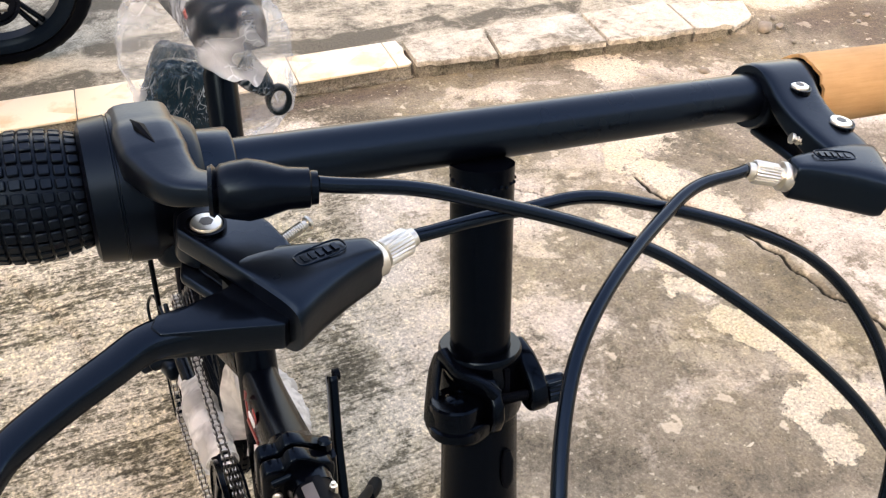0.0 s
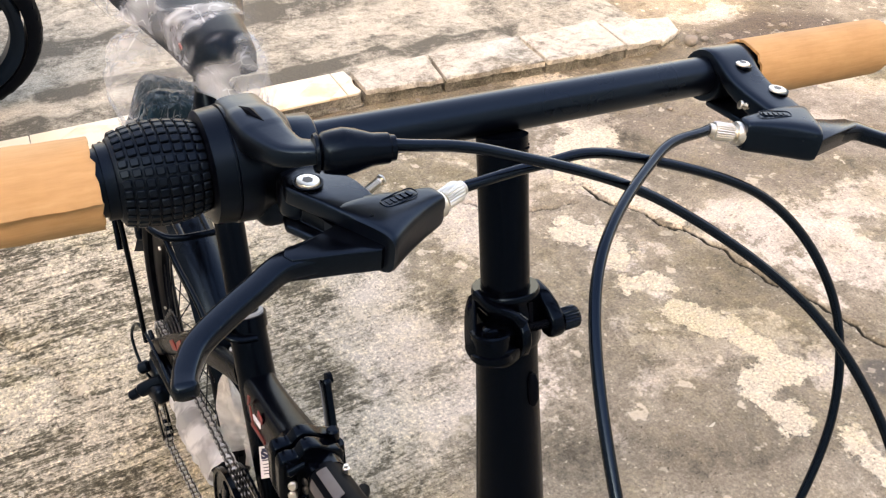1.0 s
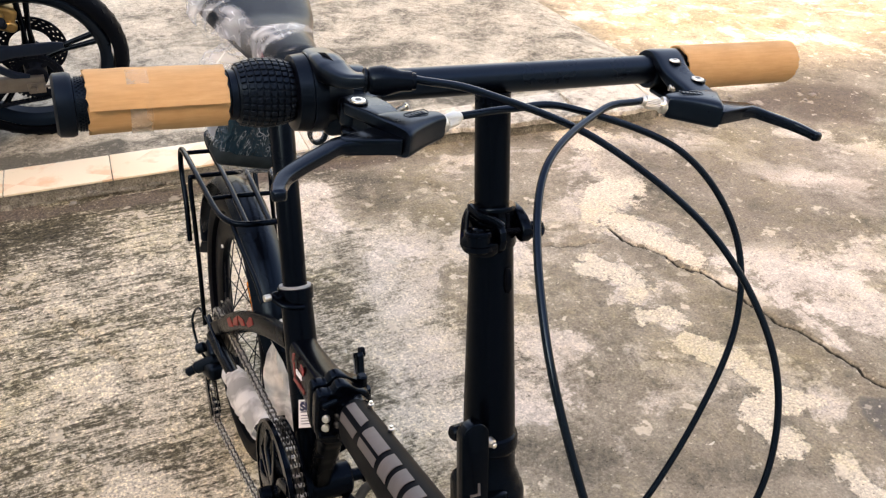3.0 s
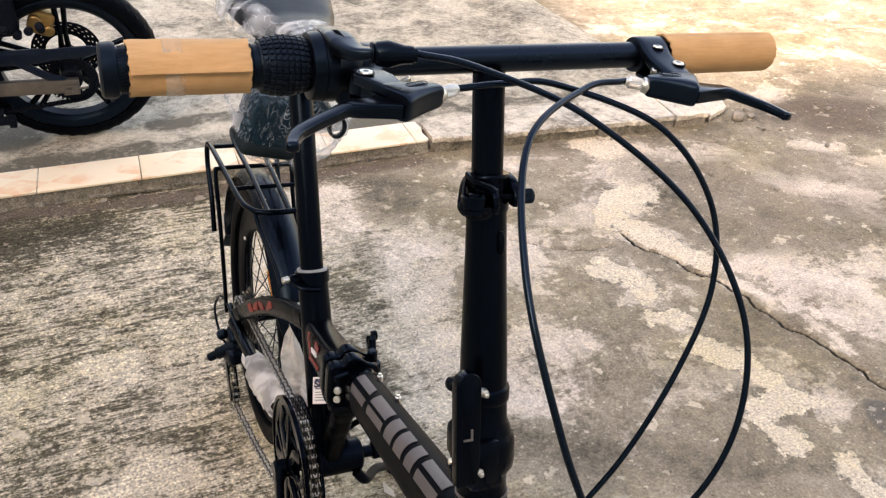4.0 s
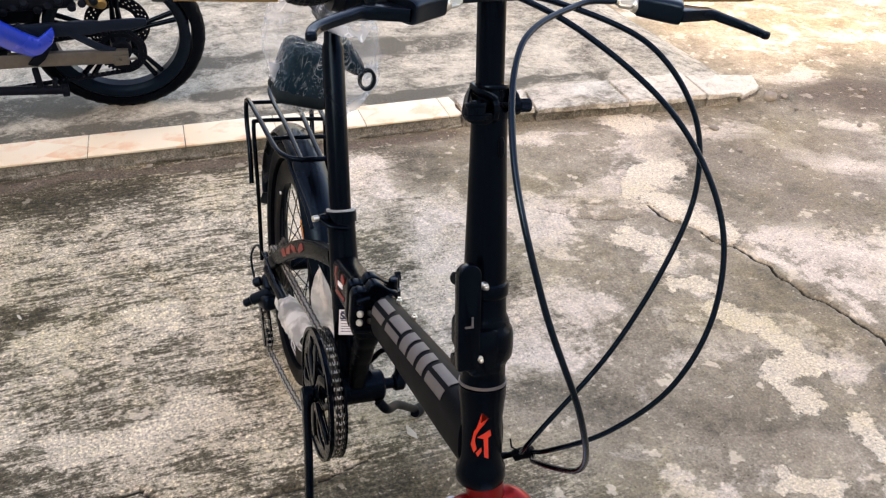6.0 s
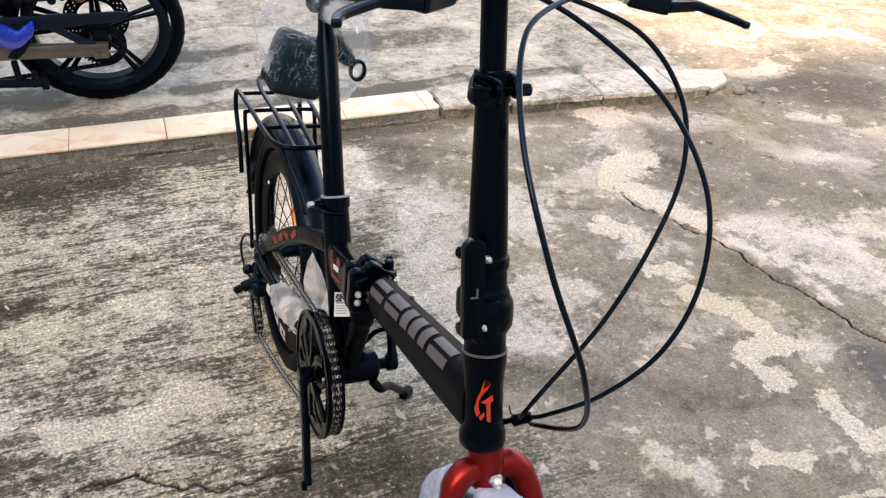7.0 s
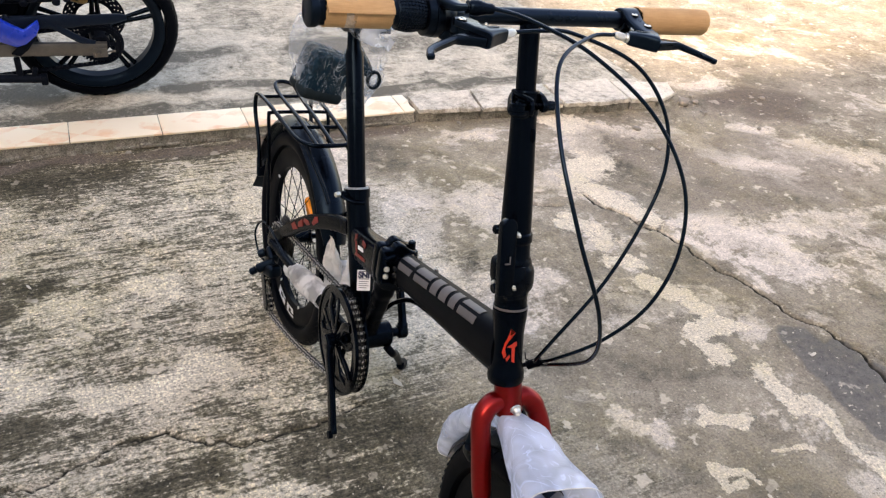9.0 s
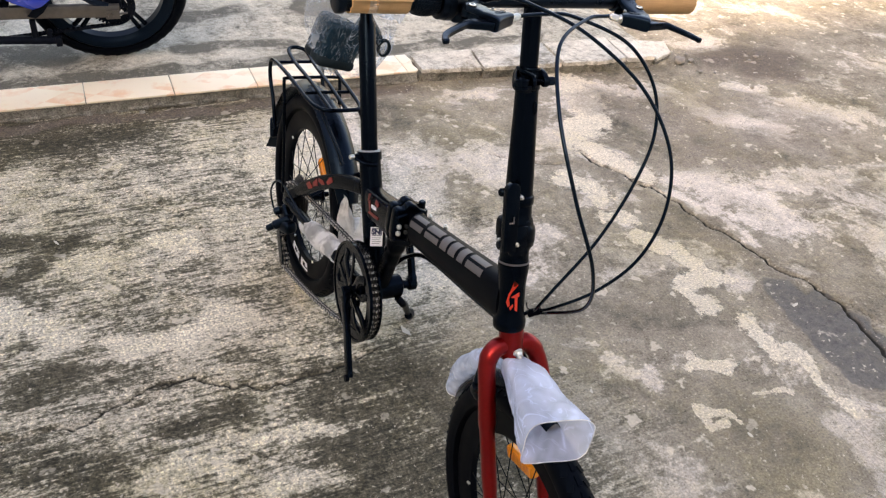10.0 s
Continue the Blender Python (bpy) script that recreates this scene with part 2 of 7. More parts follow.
def yard():
    """Old yard concrete: broom streaks and crumbling on one half, a smoother skin with pale scaled patches on the other."""
    m, n, l, b = material("yard concrete")
    pos = coords(n, l, kind="Position")
    big = noise_tex(n, l, pos, 1.7, 5.0, 0.62, 0.4)
    mid = noise_tex(n, l, pos, 8.0, 8.0, 0.72, 0.5)
    fine = noise_tex(n, l, pos, 40.0, 8.0, 0.75)
    grit = noise_tex(n, l, pos, 170.0, 4.0, 0.7)
    st = noise_tex(n, l, coords(n, l, (8.0, 120.0, 1.0), "Position"), 1.0, 7.0, 0.75, 0.35)
    crumb = noise_tex(n, l, coords(n, l, (1.0, 1.6, 1.0), "Position"), 30.0, 9.0, 0.82)
    soft = mathn(n, l, "ADD", off(n, l, mid, 3.0), off(n, l, fine, 1.8))
    pale_field = span(n, l, mathn(n, l, "ADD", field(n, "pale_soft"), soft), -0.6, 0.7)
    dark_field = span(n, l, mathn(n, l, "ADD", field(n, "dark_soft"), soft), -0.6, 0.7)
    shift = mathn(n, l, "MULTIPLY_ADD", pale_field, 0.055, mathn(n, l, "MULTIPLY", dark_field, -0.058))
    # the smooth half
    tone = mathn(n, l, "MULTIPLY_ADD", big, 0.22, mathn(n, l, "MULTIPLY_ADD", mid, 0.40, mathn(n, l, "MULTIPLY_ADD", fine, 0.38, shift)))
    skin = noise_tex(n, l, pos, 3.4, 9.0, 0.66, 0.6)
    scaled_off = span(n, l, mathn(n, l, "ADD", mathn(n, l, "ADD", skin, off(n, l, fine, 0.16)), mathn(n, l, "MULTIPLY_ADD", pale_field, 0.17, mathn(n, l, "MULTIPLY", dark_field, -0.22))), 0.535, 0.585)
    low = ramp(n, l, tone, [(0.36, (0.100, 0.088, 0.061)), (0.45, (0.235, 0.206, 0.148)), (0.55, (0.370, 0.327, 0.242)), (0.64, (0.560, 0.502, 0.386))])
    high = ramp(n, l, tone, [(0.38, (0.240, 0.212, 0.159)), (0.46, (0.420, 0.375, 0.290)), (0.54, (0.600, 0.540, 0.440)), (0.62, (0.760, 0.690, 0.575))])
    smooth = mixc(n, l, 1.0, mixc(n, l, scaled_off, low, high), (1.0, 0.99, 1.045), "MULTIPLY")
    # the streaked half: pale crust worn through in broom lines to dark, grown-in grooves
    speck = noise_tex(n, l, coords(n, l, (1.0, 1.5, 1.0), "Position"), 62.0, 6.0, 0.78)
    frag = noise_tex(n, l, coords(n, l, (6.5, 34.0, 1.0), "Position"), 1.0, 9.0, 0.78, 0.35)
    both = mathn(n, l, "MULTIPLY_ADD", st, 0.24, mathn(n, l, "MULTIPLY_ADD", speck, 0.34, mathn(n, l, "MULTIPLY_ADD", crumb, 0.22, mathn(n, l, "MULTIPLY_ADD", mid, 0.20, shift))))
    level = mathn(n, l, "MULTIPLY_ADD", frag, 0.32, mathn(n, l, "MULTIPLY_ADD", st, 0.22, mathn(n, l, "MULTIPLY_ADD", speck, 0.27, mathn(n, l, "MULTIPLY_ADD", mid, 0.19, mathn(n, l, "ADD", off(n, l, big, 0.16), mathn(n, l, "MULTIPLY", shift, 1.2))))))
    worn = span(n, l, level, 0.470, 0.510)
    deep = ramp(n, l, both, [(0.40, (0.040, 0.036, 0.024)), (0.47, (0.125, 0.112, 0.080)), (0.56, (0.275, 0.246, 0.184))])
    crust = ramp(n, l, both, [(0.40, (0.190, 0.170, 0.128)), (0.465, (0.430, 0.384, 0.302)), (0.52, (0.660, 0.596, 0.492)), (0.58, (0.840, 0.766, 0.640))])
    rough = mixc(n, l, 1.0, mixc(n, l, worn, deep, crust), (0.985, 0.97, 0.925), "MULTIPLY")
    xs = n.new("ShaderNodeSeparateXYZ")
    l.new(pos, xs.inputs[0])
    fade = span(n, l, mathn(n, l, "ADD", xs.outputs[0], mathn(n, l, "ADD", off(n, l, big, 1.4), off(n, l, mid, 0.6))), 0.50, 0.02)
    col = mixc(n, l, fade, smooth, rough)
    # pale scaled patches with ragged edges
    edge = mathn(n, l, "ADD", off(n, l, mid, 2.3), off(n, l, fine, 2.6))
    blob = span(n, l, mathn(n, l, "ADD", field(n, "pale"), edge), -0.05, 0.12)
    light = ramp(n, l, mathn(n, l, "MULTIPLY_ADD", fine, 0.6, mathn(n, l, "MULTIPLY", grit, 0.4)), [(0.30, (0.365, 0.317, 0.229)), (0.41, (0.609, 0.535, 0.419)), (0.52, (0.731, 0.648, 0.517)), (0.66, (0.832, 0.752, 0.612))])
    col = mixc(n, l, mathn(n, l, "MULTIPLY", blob, 0.92), col, light)
    # trowelled skin that stayed whole, and a drying brown stain
    sk = span(n, l, mathn(n, l, "ADD", field(n, "smooth"), mathn(n, l, "ADD", off(n, l, mid, 2.2), off(n, l, fine, 1.2))), -0.25, 0.20)
    col = mixc(n, l, mathn(n, l, "MULTIPLY", sk, 0.72), col, ramp(n, l, tone, [(0.40, (0.205, 0.175, 0.140)), (0.60, (0.400, 0.350, 0.288))]))
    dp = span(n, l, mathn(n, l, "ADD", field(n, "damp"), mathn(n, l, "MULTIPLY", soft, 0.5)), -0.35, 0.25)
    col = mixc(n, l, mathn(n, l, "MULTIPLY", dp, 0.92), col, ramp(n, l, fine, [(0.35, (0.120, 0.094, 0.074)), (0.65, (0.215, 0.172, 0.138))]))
    # damp patch beside the crack
    wet = span(n, l, mathn(n, l, "ADD", field(n, "wet"), mathn(n, l, "MULTIPLY", edge, 0.45)), -0.02, 0.18)
    col = mixc(n, l, mathn(n, l, "MULTIPLY", wet, 0.92), col, ramp(n, l, fine, [(0.35, (0.085, 0.077, 0.070)), (0.65, (0.165, 0.150, 0.134))]))
    # thin green growth
    g = span(n, l, mathn(n, l, "MULTIPLY_ADD", noise_tex(n, l, pos, 2.1, 5.0, 0.65), 0.6, mathn(n, l, "MULTIPLY", fine, 0.4)), 0.47, 0.60)
    col = mixc(n, l, mathn(n, l, "MULTIPLY", g, 0.75), col, (0.855, 0.825, 0.640), "MULTIPLY")
    specks = ramp(n, l, grit, [(0.33, (0.22, 0.22, 0.22)), (0.43, (0.78, 0.78, 0.78)), (0.54, (1.05, 1.05, 1.05)), (0.64, (1.7, 1.7, 1.7))])
    col = mixc(n, l, mathn(n, l, "MULTIPLY_ADD", fade, 0.45, mathn(n, l, "MULTIPLY_ADD", wet, -0.3, 0.5)), col, specks, "MULTIPLY")
    crumbs = span(n, l, mathn(n, l, "MULTIPLY_ADD", noise_tex(n, l, pos, 75.0, 3.0, 0.6), 0.75, mathn(n, l, "MULTIPLY", mid, 0.25)), 0.615, 0.655)
    col = mixc(n, l, mathn(n, l, "MULTIPLY", crumbs, 0.8), col, (0.670, 0.594, 0.460))
    pits = span(n, l, mathn(n, l, "MULTIPLY_ADD", noise_tex(n, l, coords(n, l, (1, 1.5, 1), "Position"), 95.0, 3.0, 0.6), 0.75, mathn(n, l, "MULTIPLY", mid, 0.25)), 0.385, 0.345)
    col = mixc(n, l, mathn(n, l, "MULTIPLY", pits, 0.75), col, (0.051, 0.045, 0.029))
    chips = span(n, l, mathn(n, l, "MULTIPLY_ADD", noise_tex(n, l, pos, 17.0, 3.0, 0.55), 0.82, mathn(n, l, "MULTIPLY", fine, 0.18)), 0.612, 0.640)
    col = mixc(n, l, mathn(n, l, "MULTIPLY", chips, mathn(n, l, "MULTIPLY_ADD", dark_field, -0.35, 0.72)), col, light)
    # the cracks turn near black with their depth
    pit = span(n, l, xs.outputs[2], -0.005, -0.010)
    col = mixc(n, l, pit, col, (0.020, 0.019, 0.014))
    l.new(col, b.inputs["Base Color"])
    l.new(mathn(n, l, "MULTIPLY_ADD", wet, -0.3, 0.88), b.inputs["Roughness"])
    b.inputs["Specular IOR Level"].default_value = 0.3
    hgt = mathn(n, l, "MULTIPLY_ADD", fine, 0.7, mathn(n, l, "MULTIPLY_ADD", grit, 0.3, mathn(n, l, "MULTIPLY", mid, 0.8)))
    hgt = mathn(n, l, "ADD", hgt, mathn(n, l, "MULTIPLY", mathn(n, l, "MULTIPLY", both, fade), 1.6))
    hgt = mathn(n, l, "ADD", hgt, mathn(n, l, "MULTIPLY", blob, 0.25))
    bump(n, l, hgt, b, 0.85, 0.008)
    return m


def cement(name, base, pale, dark, darks=False, streak=0.0, moss=0.0, gritty=1.0):
    """Weathered cement: mottling at three scales, stains, grit and pits."""
    m, n, l, b = material(name)
    pos = coords(n, l, kind="Position")
    big = noise_tex(n, l, pos, 2.2, 5.0, 0.62, 0.5)
    mid = noise_tex(n, l, pos, 11.0, 8.0, 0.72, 0.5)
    fine = noise_tex(n, l, pos, 55.0, 8.0, 0.78)
    grit = noise_tex(n, l, pos, 200.0, 4.0, 0.7)
    tone = mathn(n, l, "MULTIPLY_ADD", big, 0.22, mathn(n, l, "MULTIPLY_ADD", mid, 0.38, mathn(n, l, "MULTIPLY", fine, 0.40)))
    if streak:
        st = noise_tex(n, l, coords(n, l, (5.0, 40.0, 1.0), "Position"), 1.0, 6.0, 0.7, 0.6)
        tone = mathn(n, l, "ADD", tone, off(n, l, st, streak))
    plate = noise_tex(n, l, pos, 3.0, 9.0, 0.66, 0.6)
    tone = mathn(n, l, "ADD", tone, off(n, l, span(n, l, plate, 0.485, 0.525), 0.055))
    if darks:
        f = span(n, l, mathn(n, l, "ADD", field(n, "dark_soft"), mathn(n, l, "ADD", off(n, l, mid, 2.4), off(n, l, fine, 1.4))), -0.12, 0.22)
        tone = mathn(n, l, "MULTIPLY_ADD", f, -0.10, tone)
    half = tuple(0.5 * p + 0.5 * q for p, q in zip(base, dark))
    col = ramp(n, l, tone, [(0.40, dark), (0.455, half), (0.505, base), (0.56, tuple(0.5 * p + 0.5 * q for p, q in zip(base, pale))), (0.61, pale)])
    if moss:
        g = span(n, l, mathn(n, l, "MULTIPLY_ADD", noise_tex(n, l, pos, 2.5, 5.0, 0.65), 0.6, mathn(n, l, "MULTIPLY", fine, 0.4)), 0.47, 0.58)
        col = mixc(n, l, mathn(n, l, "MULTIPLY", g, moss), col, (0.085, 0.088, 0.045))
    specks = ramp(n, l, grit, [(0.34, (0.4, 0.4, 0.4)), (0.44, (0.85, 0.85, 0.85)), (0.54, (1.08, 1.08, 1.08)), (0.64, (1.5, 1.5, 1.5))])
    col = mixc(n, l, gritty, col, specks, "MULTIPLY")
    l.new(col, b.inputs["Base Color"])
    b.inputs["Roughness"].default_value = 0.86
    b.inputs["Specular IOR Level"].default_value = 0.3
    bump(n, l, mathn(n, l, "MULTIPLY_ADD", fine, 0.7, mathn(n, l, "MULTIPLY_ADD", grit, 0.3, mid)), b, 0.8, 0.008)
    return m


# stains and painted shade of the yard, as strokes (x, y to x, y, half width): bare pale cement, lighter and darker
# patches, damp
PALE_NEAR = [(0.96, 0.75, 0.99, 0.7, 0.042), (0.99, 0.7, 1.01, 0.62, 0.042), (1.01, 0.62, 1.02, 0.56, 0.041), (1.02, 0.56, 0.92, 0.54, 0.04),
             (0.92, 0.54, 0.93, 0.46, 0.039), (0.91, 0.81, 0.96, 0.77, 0.025), (0.75, 0.31, 0.79, 0.29, 0.025), (0.79, 0.29, 0.82, 0.27, 0.024),
             (0.98, 0.36, 0.98, 0.31, 0.033), (0.98, 0.31, 0.98, 0.25, 0.032), (0.98, 0.25, 1.02, 0.25, 0.027), (1.02, 0.25, 1.03, 0.21, 0.026),
             (1.03, 0.21, 1.01, 0.13, 0.018), (1.01, 0.13, 1.03, 0.086, 0.018), (1.03, 0.086, 1.03, 0.038, 0.017), (0.82, 0.17, 0.9, 0.15, 0.009),
             (0.67, 0.15, 0.66, 0.11, 0.013), (0.69, 0.14, 0.71, 0.1, 0.011)]
PALE_FAR = [(0.89, 1.13, 0.94, 1.1, 0.053), (0.94, 1.1, 0.93, 1.02, 0.052), (0.91, 0.92, 0.95, 0.88, 0.029), (1.25, 1.8, 1.3, 1.68, 0.08),
            (1.3, 1.68, 1.23, 1.49, 0.077), (1.23, 1.49, 1.07, 1.36, 0.073), (1.07, 1.29, 1.12, 1.18, 0.052), (1.12, 1.18, 1.15, 1.06, 0.052),
            (1.15, 1.06, 1.17, 0.98, 0.05), (1.19, 0.97, 1.22, 0.9, 0.033), (1.22, 0.9, 1.24, 0.82, 0.032), (1.24, 0.82, 1.26, 0.74, 0.031),
            (1.26, 0.74, 1.26, 0.66, 0.031), (1.65, 1.47, 1.7, 1.38, 0.037), (1.94, 1.57, 2.06, 1.51, 0.036), (0.8, 1.81, 0.89, 1.75, 0.039),
            (1.64, 0.62, 1.65, 0.5, 0.049)]
LIGHT = [(0.53, 0.34, 0.62, 0.28, 0.031), (1.08, 0.53, 1.15, 0.49, 0.037), (1.25, 1.01, 1.48, 0.91, 0.08), (1.48, 0.91, 1.71, 0.84, 0.081),
         (1.32, 0.74, 1.53, 0.66, 0.068), (1.74, 1.3, 1.87, 1.2, 0.07), (2.08, 1.35, 2.24, 1.21, 0.085), (-0.76, 0.99, -0.64, 0.89, 0.051),
         (-0.6, 0.78, -0.41, 0.79, 0.037), (-0.41, 0.79, -0.25, 0.82, 0.04), (-0.52, 0.39, -0.45, 0.4, 0.036), (-0.45, 0.4, -0.37, 0.42, 0.037),
         (-0.32, 0.42, -0.13, 0.41, 0.018), (-0.31, 0.29, -0.17, 0.27, 0.024), (-0.6, 1.15, -0.3, 1.15, 0.043)]
PALE_BROAD = [(0.34, 1.00, 0.45, 1.45, 0.08), (0.62, 0.95, 0.70, 1.30, 0.10), (0.10, 1.45, 0.30, 1.70, 0.12), (0.22, 0.80, 0.50, 0.75, 0.07)]
# the strokes near x = 0 darken the ground below the bicycle
DARK_YARD = [(-0.10, 0.50, 0.06, 0.50, 0.09), (0.10, 0.45, 0.20, 0.25, 0.13), (-0.12, 0.33, 0.02, 0.20, 0.10), (-0.78, 0.54, -0.66, 0.48, 0.064), (-0.66, 0.48, -0.56, 0.41, 0.064), (-0.71, 0.72, -0.59, 0.77, 0.052), 
             (-0.018, 0.42, -0.031, 0.26, 0.067), (-0.031, 0.26, -0.19, 0.23, 0.063), (-0.46, 0.52, -0.32, 0.51, 0.031), (-0.73, 1.12, -0.56, 1.26, 0.036),
             (-0.56, 1.26, -0.75, 1.27, 0.036), (0.41, 0.69, 0.53, 0.55, 0.06)]
DARK_SLAB = [(1.3, 1.54, 1.27, 1.36, 0.097), (1.27, 1.36, 1.33, 1.18, 0.093), (1.49, 1.39, 1.51, 1.21, 0.089), (1.96, 1.82, 2.2, 1.76, 0.092),
             (2.2, 1.76, 2.39, 1.69, 0.094), (1.05, 1.18, 1.06, 1.03, 0.034), (1.06, 1.03, 1.13, 0.91, 0.034), (1.13, 0.91, 1.17, 0.77, 0.034),
             (1.17, 0.77, 1.2, 0.6, 0.032), (1.18, 0.43, 1.2, 0.23, 0.082), (0.67, 0.5, 0.78, 0.42, 0.061), (0.74, 0.074, 0.84, -0.083, 0.08)]
# moss along the tiled kerb's foot; under the stones, shade painted as a stroke
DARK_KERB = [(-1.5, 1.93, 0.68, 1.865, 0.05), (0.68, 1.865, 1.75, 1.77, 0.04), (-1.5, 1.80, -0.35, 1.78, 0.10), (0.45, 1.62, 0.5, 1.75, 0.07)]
SMOOTH = [(1.313, 1.581, 1.441, 1.429, 0.10), (1.55, 1.47, 1.858, 1.438, 0.11), (1.858, 1.438, 2.06, 1.215, 0.11), (1.393, 1.245, 1.649, 1.195, 0.10), (1.649, 1.195, 1.899, 1.082, 0.09), (1.382, 1.088, 1.632, 1.055, 0.07)]
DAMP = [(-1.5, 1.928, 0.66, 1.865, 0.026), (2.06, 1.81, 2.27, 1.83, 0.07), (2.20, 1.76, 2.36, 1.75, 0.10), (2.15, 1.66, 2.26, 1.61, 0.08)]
WET = [(1.19, 0.46, 1.17, 0.34, 0.057), (1.17, 0.34, 1.15, 0.22, 0.054), (1.15, 0.22, 1.16, 0.11, 0.053), (1.24, 0.38, 1.25, 0.26, 0.056),
       (1.25, 0.26, 1.23, 0.13, 0.054)]
GROUND_M = yard()
TERRACE_M = cement("terrace concrete", (0.460, 0.428, 0.350), (0.705, 0.660, 0.555), (0.130, 0.122, 0.098),
                   True, 0.05, gritty=0.55)
TERRACE_DARK = [(-2.0, 2.13, 0.6, 2.11, 0.05), (-0.1, 2.30, 0.3, 2.28, 0.05), (0.5, 2.6, 1.0, 2.58, 0.10), (-0.1, 2.60, 0.2, 2.64, 0.06), (-0.95, 2.35, -0.55, 2.33, 0.10), (0.6, 2.12, 1.3, 2.10, 0.04)]
# also colours the kerb stones' fronts, darker there for their shade
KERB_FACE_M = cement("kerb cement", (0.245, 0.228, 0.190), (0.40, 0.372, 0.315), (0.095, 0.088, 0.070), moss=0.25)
KERB_TOP_M = cement("pale kerb mortar", (0.60, 0.56, 0.48), (0.80, 0.75, 0.66), (0.22, 0.20, 0.16), gritty=0.4)


def tile_mat():
    m, n, l, b = material("cream ceramic tile")
    pos = coords(n, l, kind="Position")
    w = n.new("ShaderNodeTexChecker")
    mp = n.new("ShaderNodeMapping")
    mp.inputs["Rotation"].default_value = (0, 0, radians(38))
    mp.inputs["Scale"].default_value = (9, 13, 1)
    l.new(pos, mp.inputs["Vector"])
    l.new(mp.outputs[0], w.inputs["Vector"])
    w.inputs["Scale"].default_value = 1.0
    f = noise_tex(n, l, pos, 14.0, 5.0)
    g = ramp(n, l, f, [(0.44, (0, 0, 0)), (0.62, (1, 1, 1))])
    col = mixc(n, l, mathn(n, l, "MULTIPLY", mathn(n, l, "MULTIPLY", w.outputs["Fac"], g), 0.75), (0.86, 0.74, 0.56), (0.80, 0.48, 0.27))
    dirt = ramp(n, l, noise_tex(n, l, pos, 40.0, 6.0, 0.7), [(0.62, (0, 0, 0)), (0.78, (1, 1, 1))])
    col = mixc(n, l, mathn(n, l, "MULTIPLY", dirt, 0.4), col, (0.35, 0.28, 0.2))
    l.new(col, b.inputs["Base Color"])
    b.inputs["Roughness"].default_value = 0.42
    return m


TILE_M = tile_mat()


# ---------------------------------------------------------------- mesh tools
def V(*a):
    return Vector(a)


def part(name, bm, mat, parent=None, label="", smooth=38):
    me = bpy.data.meshes.new(name)
    bmesh.ops.recalc_face_normals(bm, faces=bm.faces)
    bm.to_mesh(me)
    bm.free()
    if smooth:
        me.shade_smooth()
        me.set_sharp_from_angle(angle=radians(smooth))
    me.materials.append(mat)
    ob = new(name, me)
    ob.parent = parent
    if label:
        ob["label"] = label
    return ob


def thing(name, label, category, m=None, group="", kind=""):
    ob = new(name)
    ob.empty_display_size = 0.05
    if m is not None:
        ob.matrix_world = m
    return tagged(ob, label, category, group, kind)


def solid(bm, name, mat, label, category, group="", kind="", m=None, smooth=38):
    ob = part(name, bm, mat, None, "", smooth)
    if m is not None:
        ob.matrix_world = m
    return tagged(ob, label, category, group, kind)


def curve(pts, n=10, closed=False):
    """A smooth line through the points."""
    P = [Vector(p) for p in pts]
    if closed:
        Q = [P[-1]] + P + [P[0], P[1]]
        spans = len(P)
    else:
        Q = [2 * P[0] - P[1]] + P + [2 * P[-1] - P[-2]]
        spans = len(P) - 1
    out = []
    for i in range(spans):
        a, b, c, d = Q[i:i + 4]
        for k in range(n):
            u = k / n
            out.append(0.5 * (2 * b + (c - a) * u + (2 * a - 5 * b + 4 * c - d) * u * u + (3 * b - a - 3 * c + d) * u ** 3))
    if not closed:
        out.append(P[-1])
    return out


def sweep(bm, pts, radius, seg=12, closed=False, caps=True, flat=None, up=(0, 0, 1), ex=0.55):
    """A round (or, with flat=(w, h), oval) bar along the points. radius may be a list."""
    P = [Vector(p) for p in pts]
    N = len(P)
    R = radius if isinstance(radius, (list, tuple)) else [radius] * N
    rings, nrm = [], None
    for i in range(N):
        a = P[(i - 1) % N] if (closed or i > 0) else P[i]
        c = P[(i + 1) % N] if (closed or i < N - 1) else P[i]
        t = (c - a).normalized()
        if nrm is None:
            ref = Vector(up)
            if abs(ref.dot(t)) > 0.95:
                ref = Vector((1, 0, 0))
            nrm = (ref - t * ref.dot(t)).normalized()
        else:
            nrm = (nrm - t * nrm.dot(t)).normalized()
        bi = t.cross(nrm)
        ring = []
        for k in range(seg):
            g = 2 * math.pi * k / seg
            ca, sa = math.cos(g), math.sin(g)
            if flat:
                ca = math.copysign(abs(ca) ** ex, ca) * flat[1]
                sa = math.copysign(abs(sa) ** ex, sa) * flat[0]
            ring.append(bm.verts.new(P[i] + (nrm * ca + bi * sa) * R[i]))
        rings.append(ring)
    m = N if closed else N - 1
    for i in range(m):
        r1, r2 = rings[i], rings[(i + 1) % N]
        for k in range(seg):
            bm.faces.new((r1[k], r1[(k + 1) % seg], r2[(k + 1) % seg], r2[k]))
    if caps and not closed:
        bm.faces.new(rings[0][::-1])
        bm.faces.new(rings[-1])
    return bm


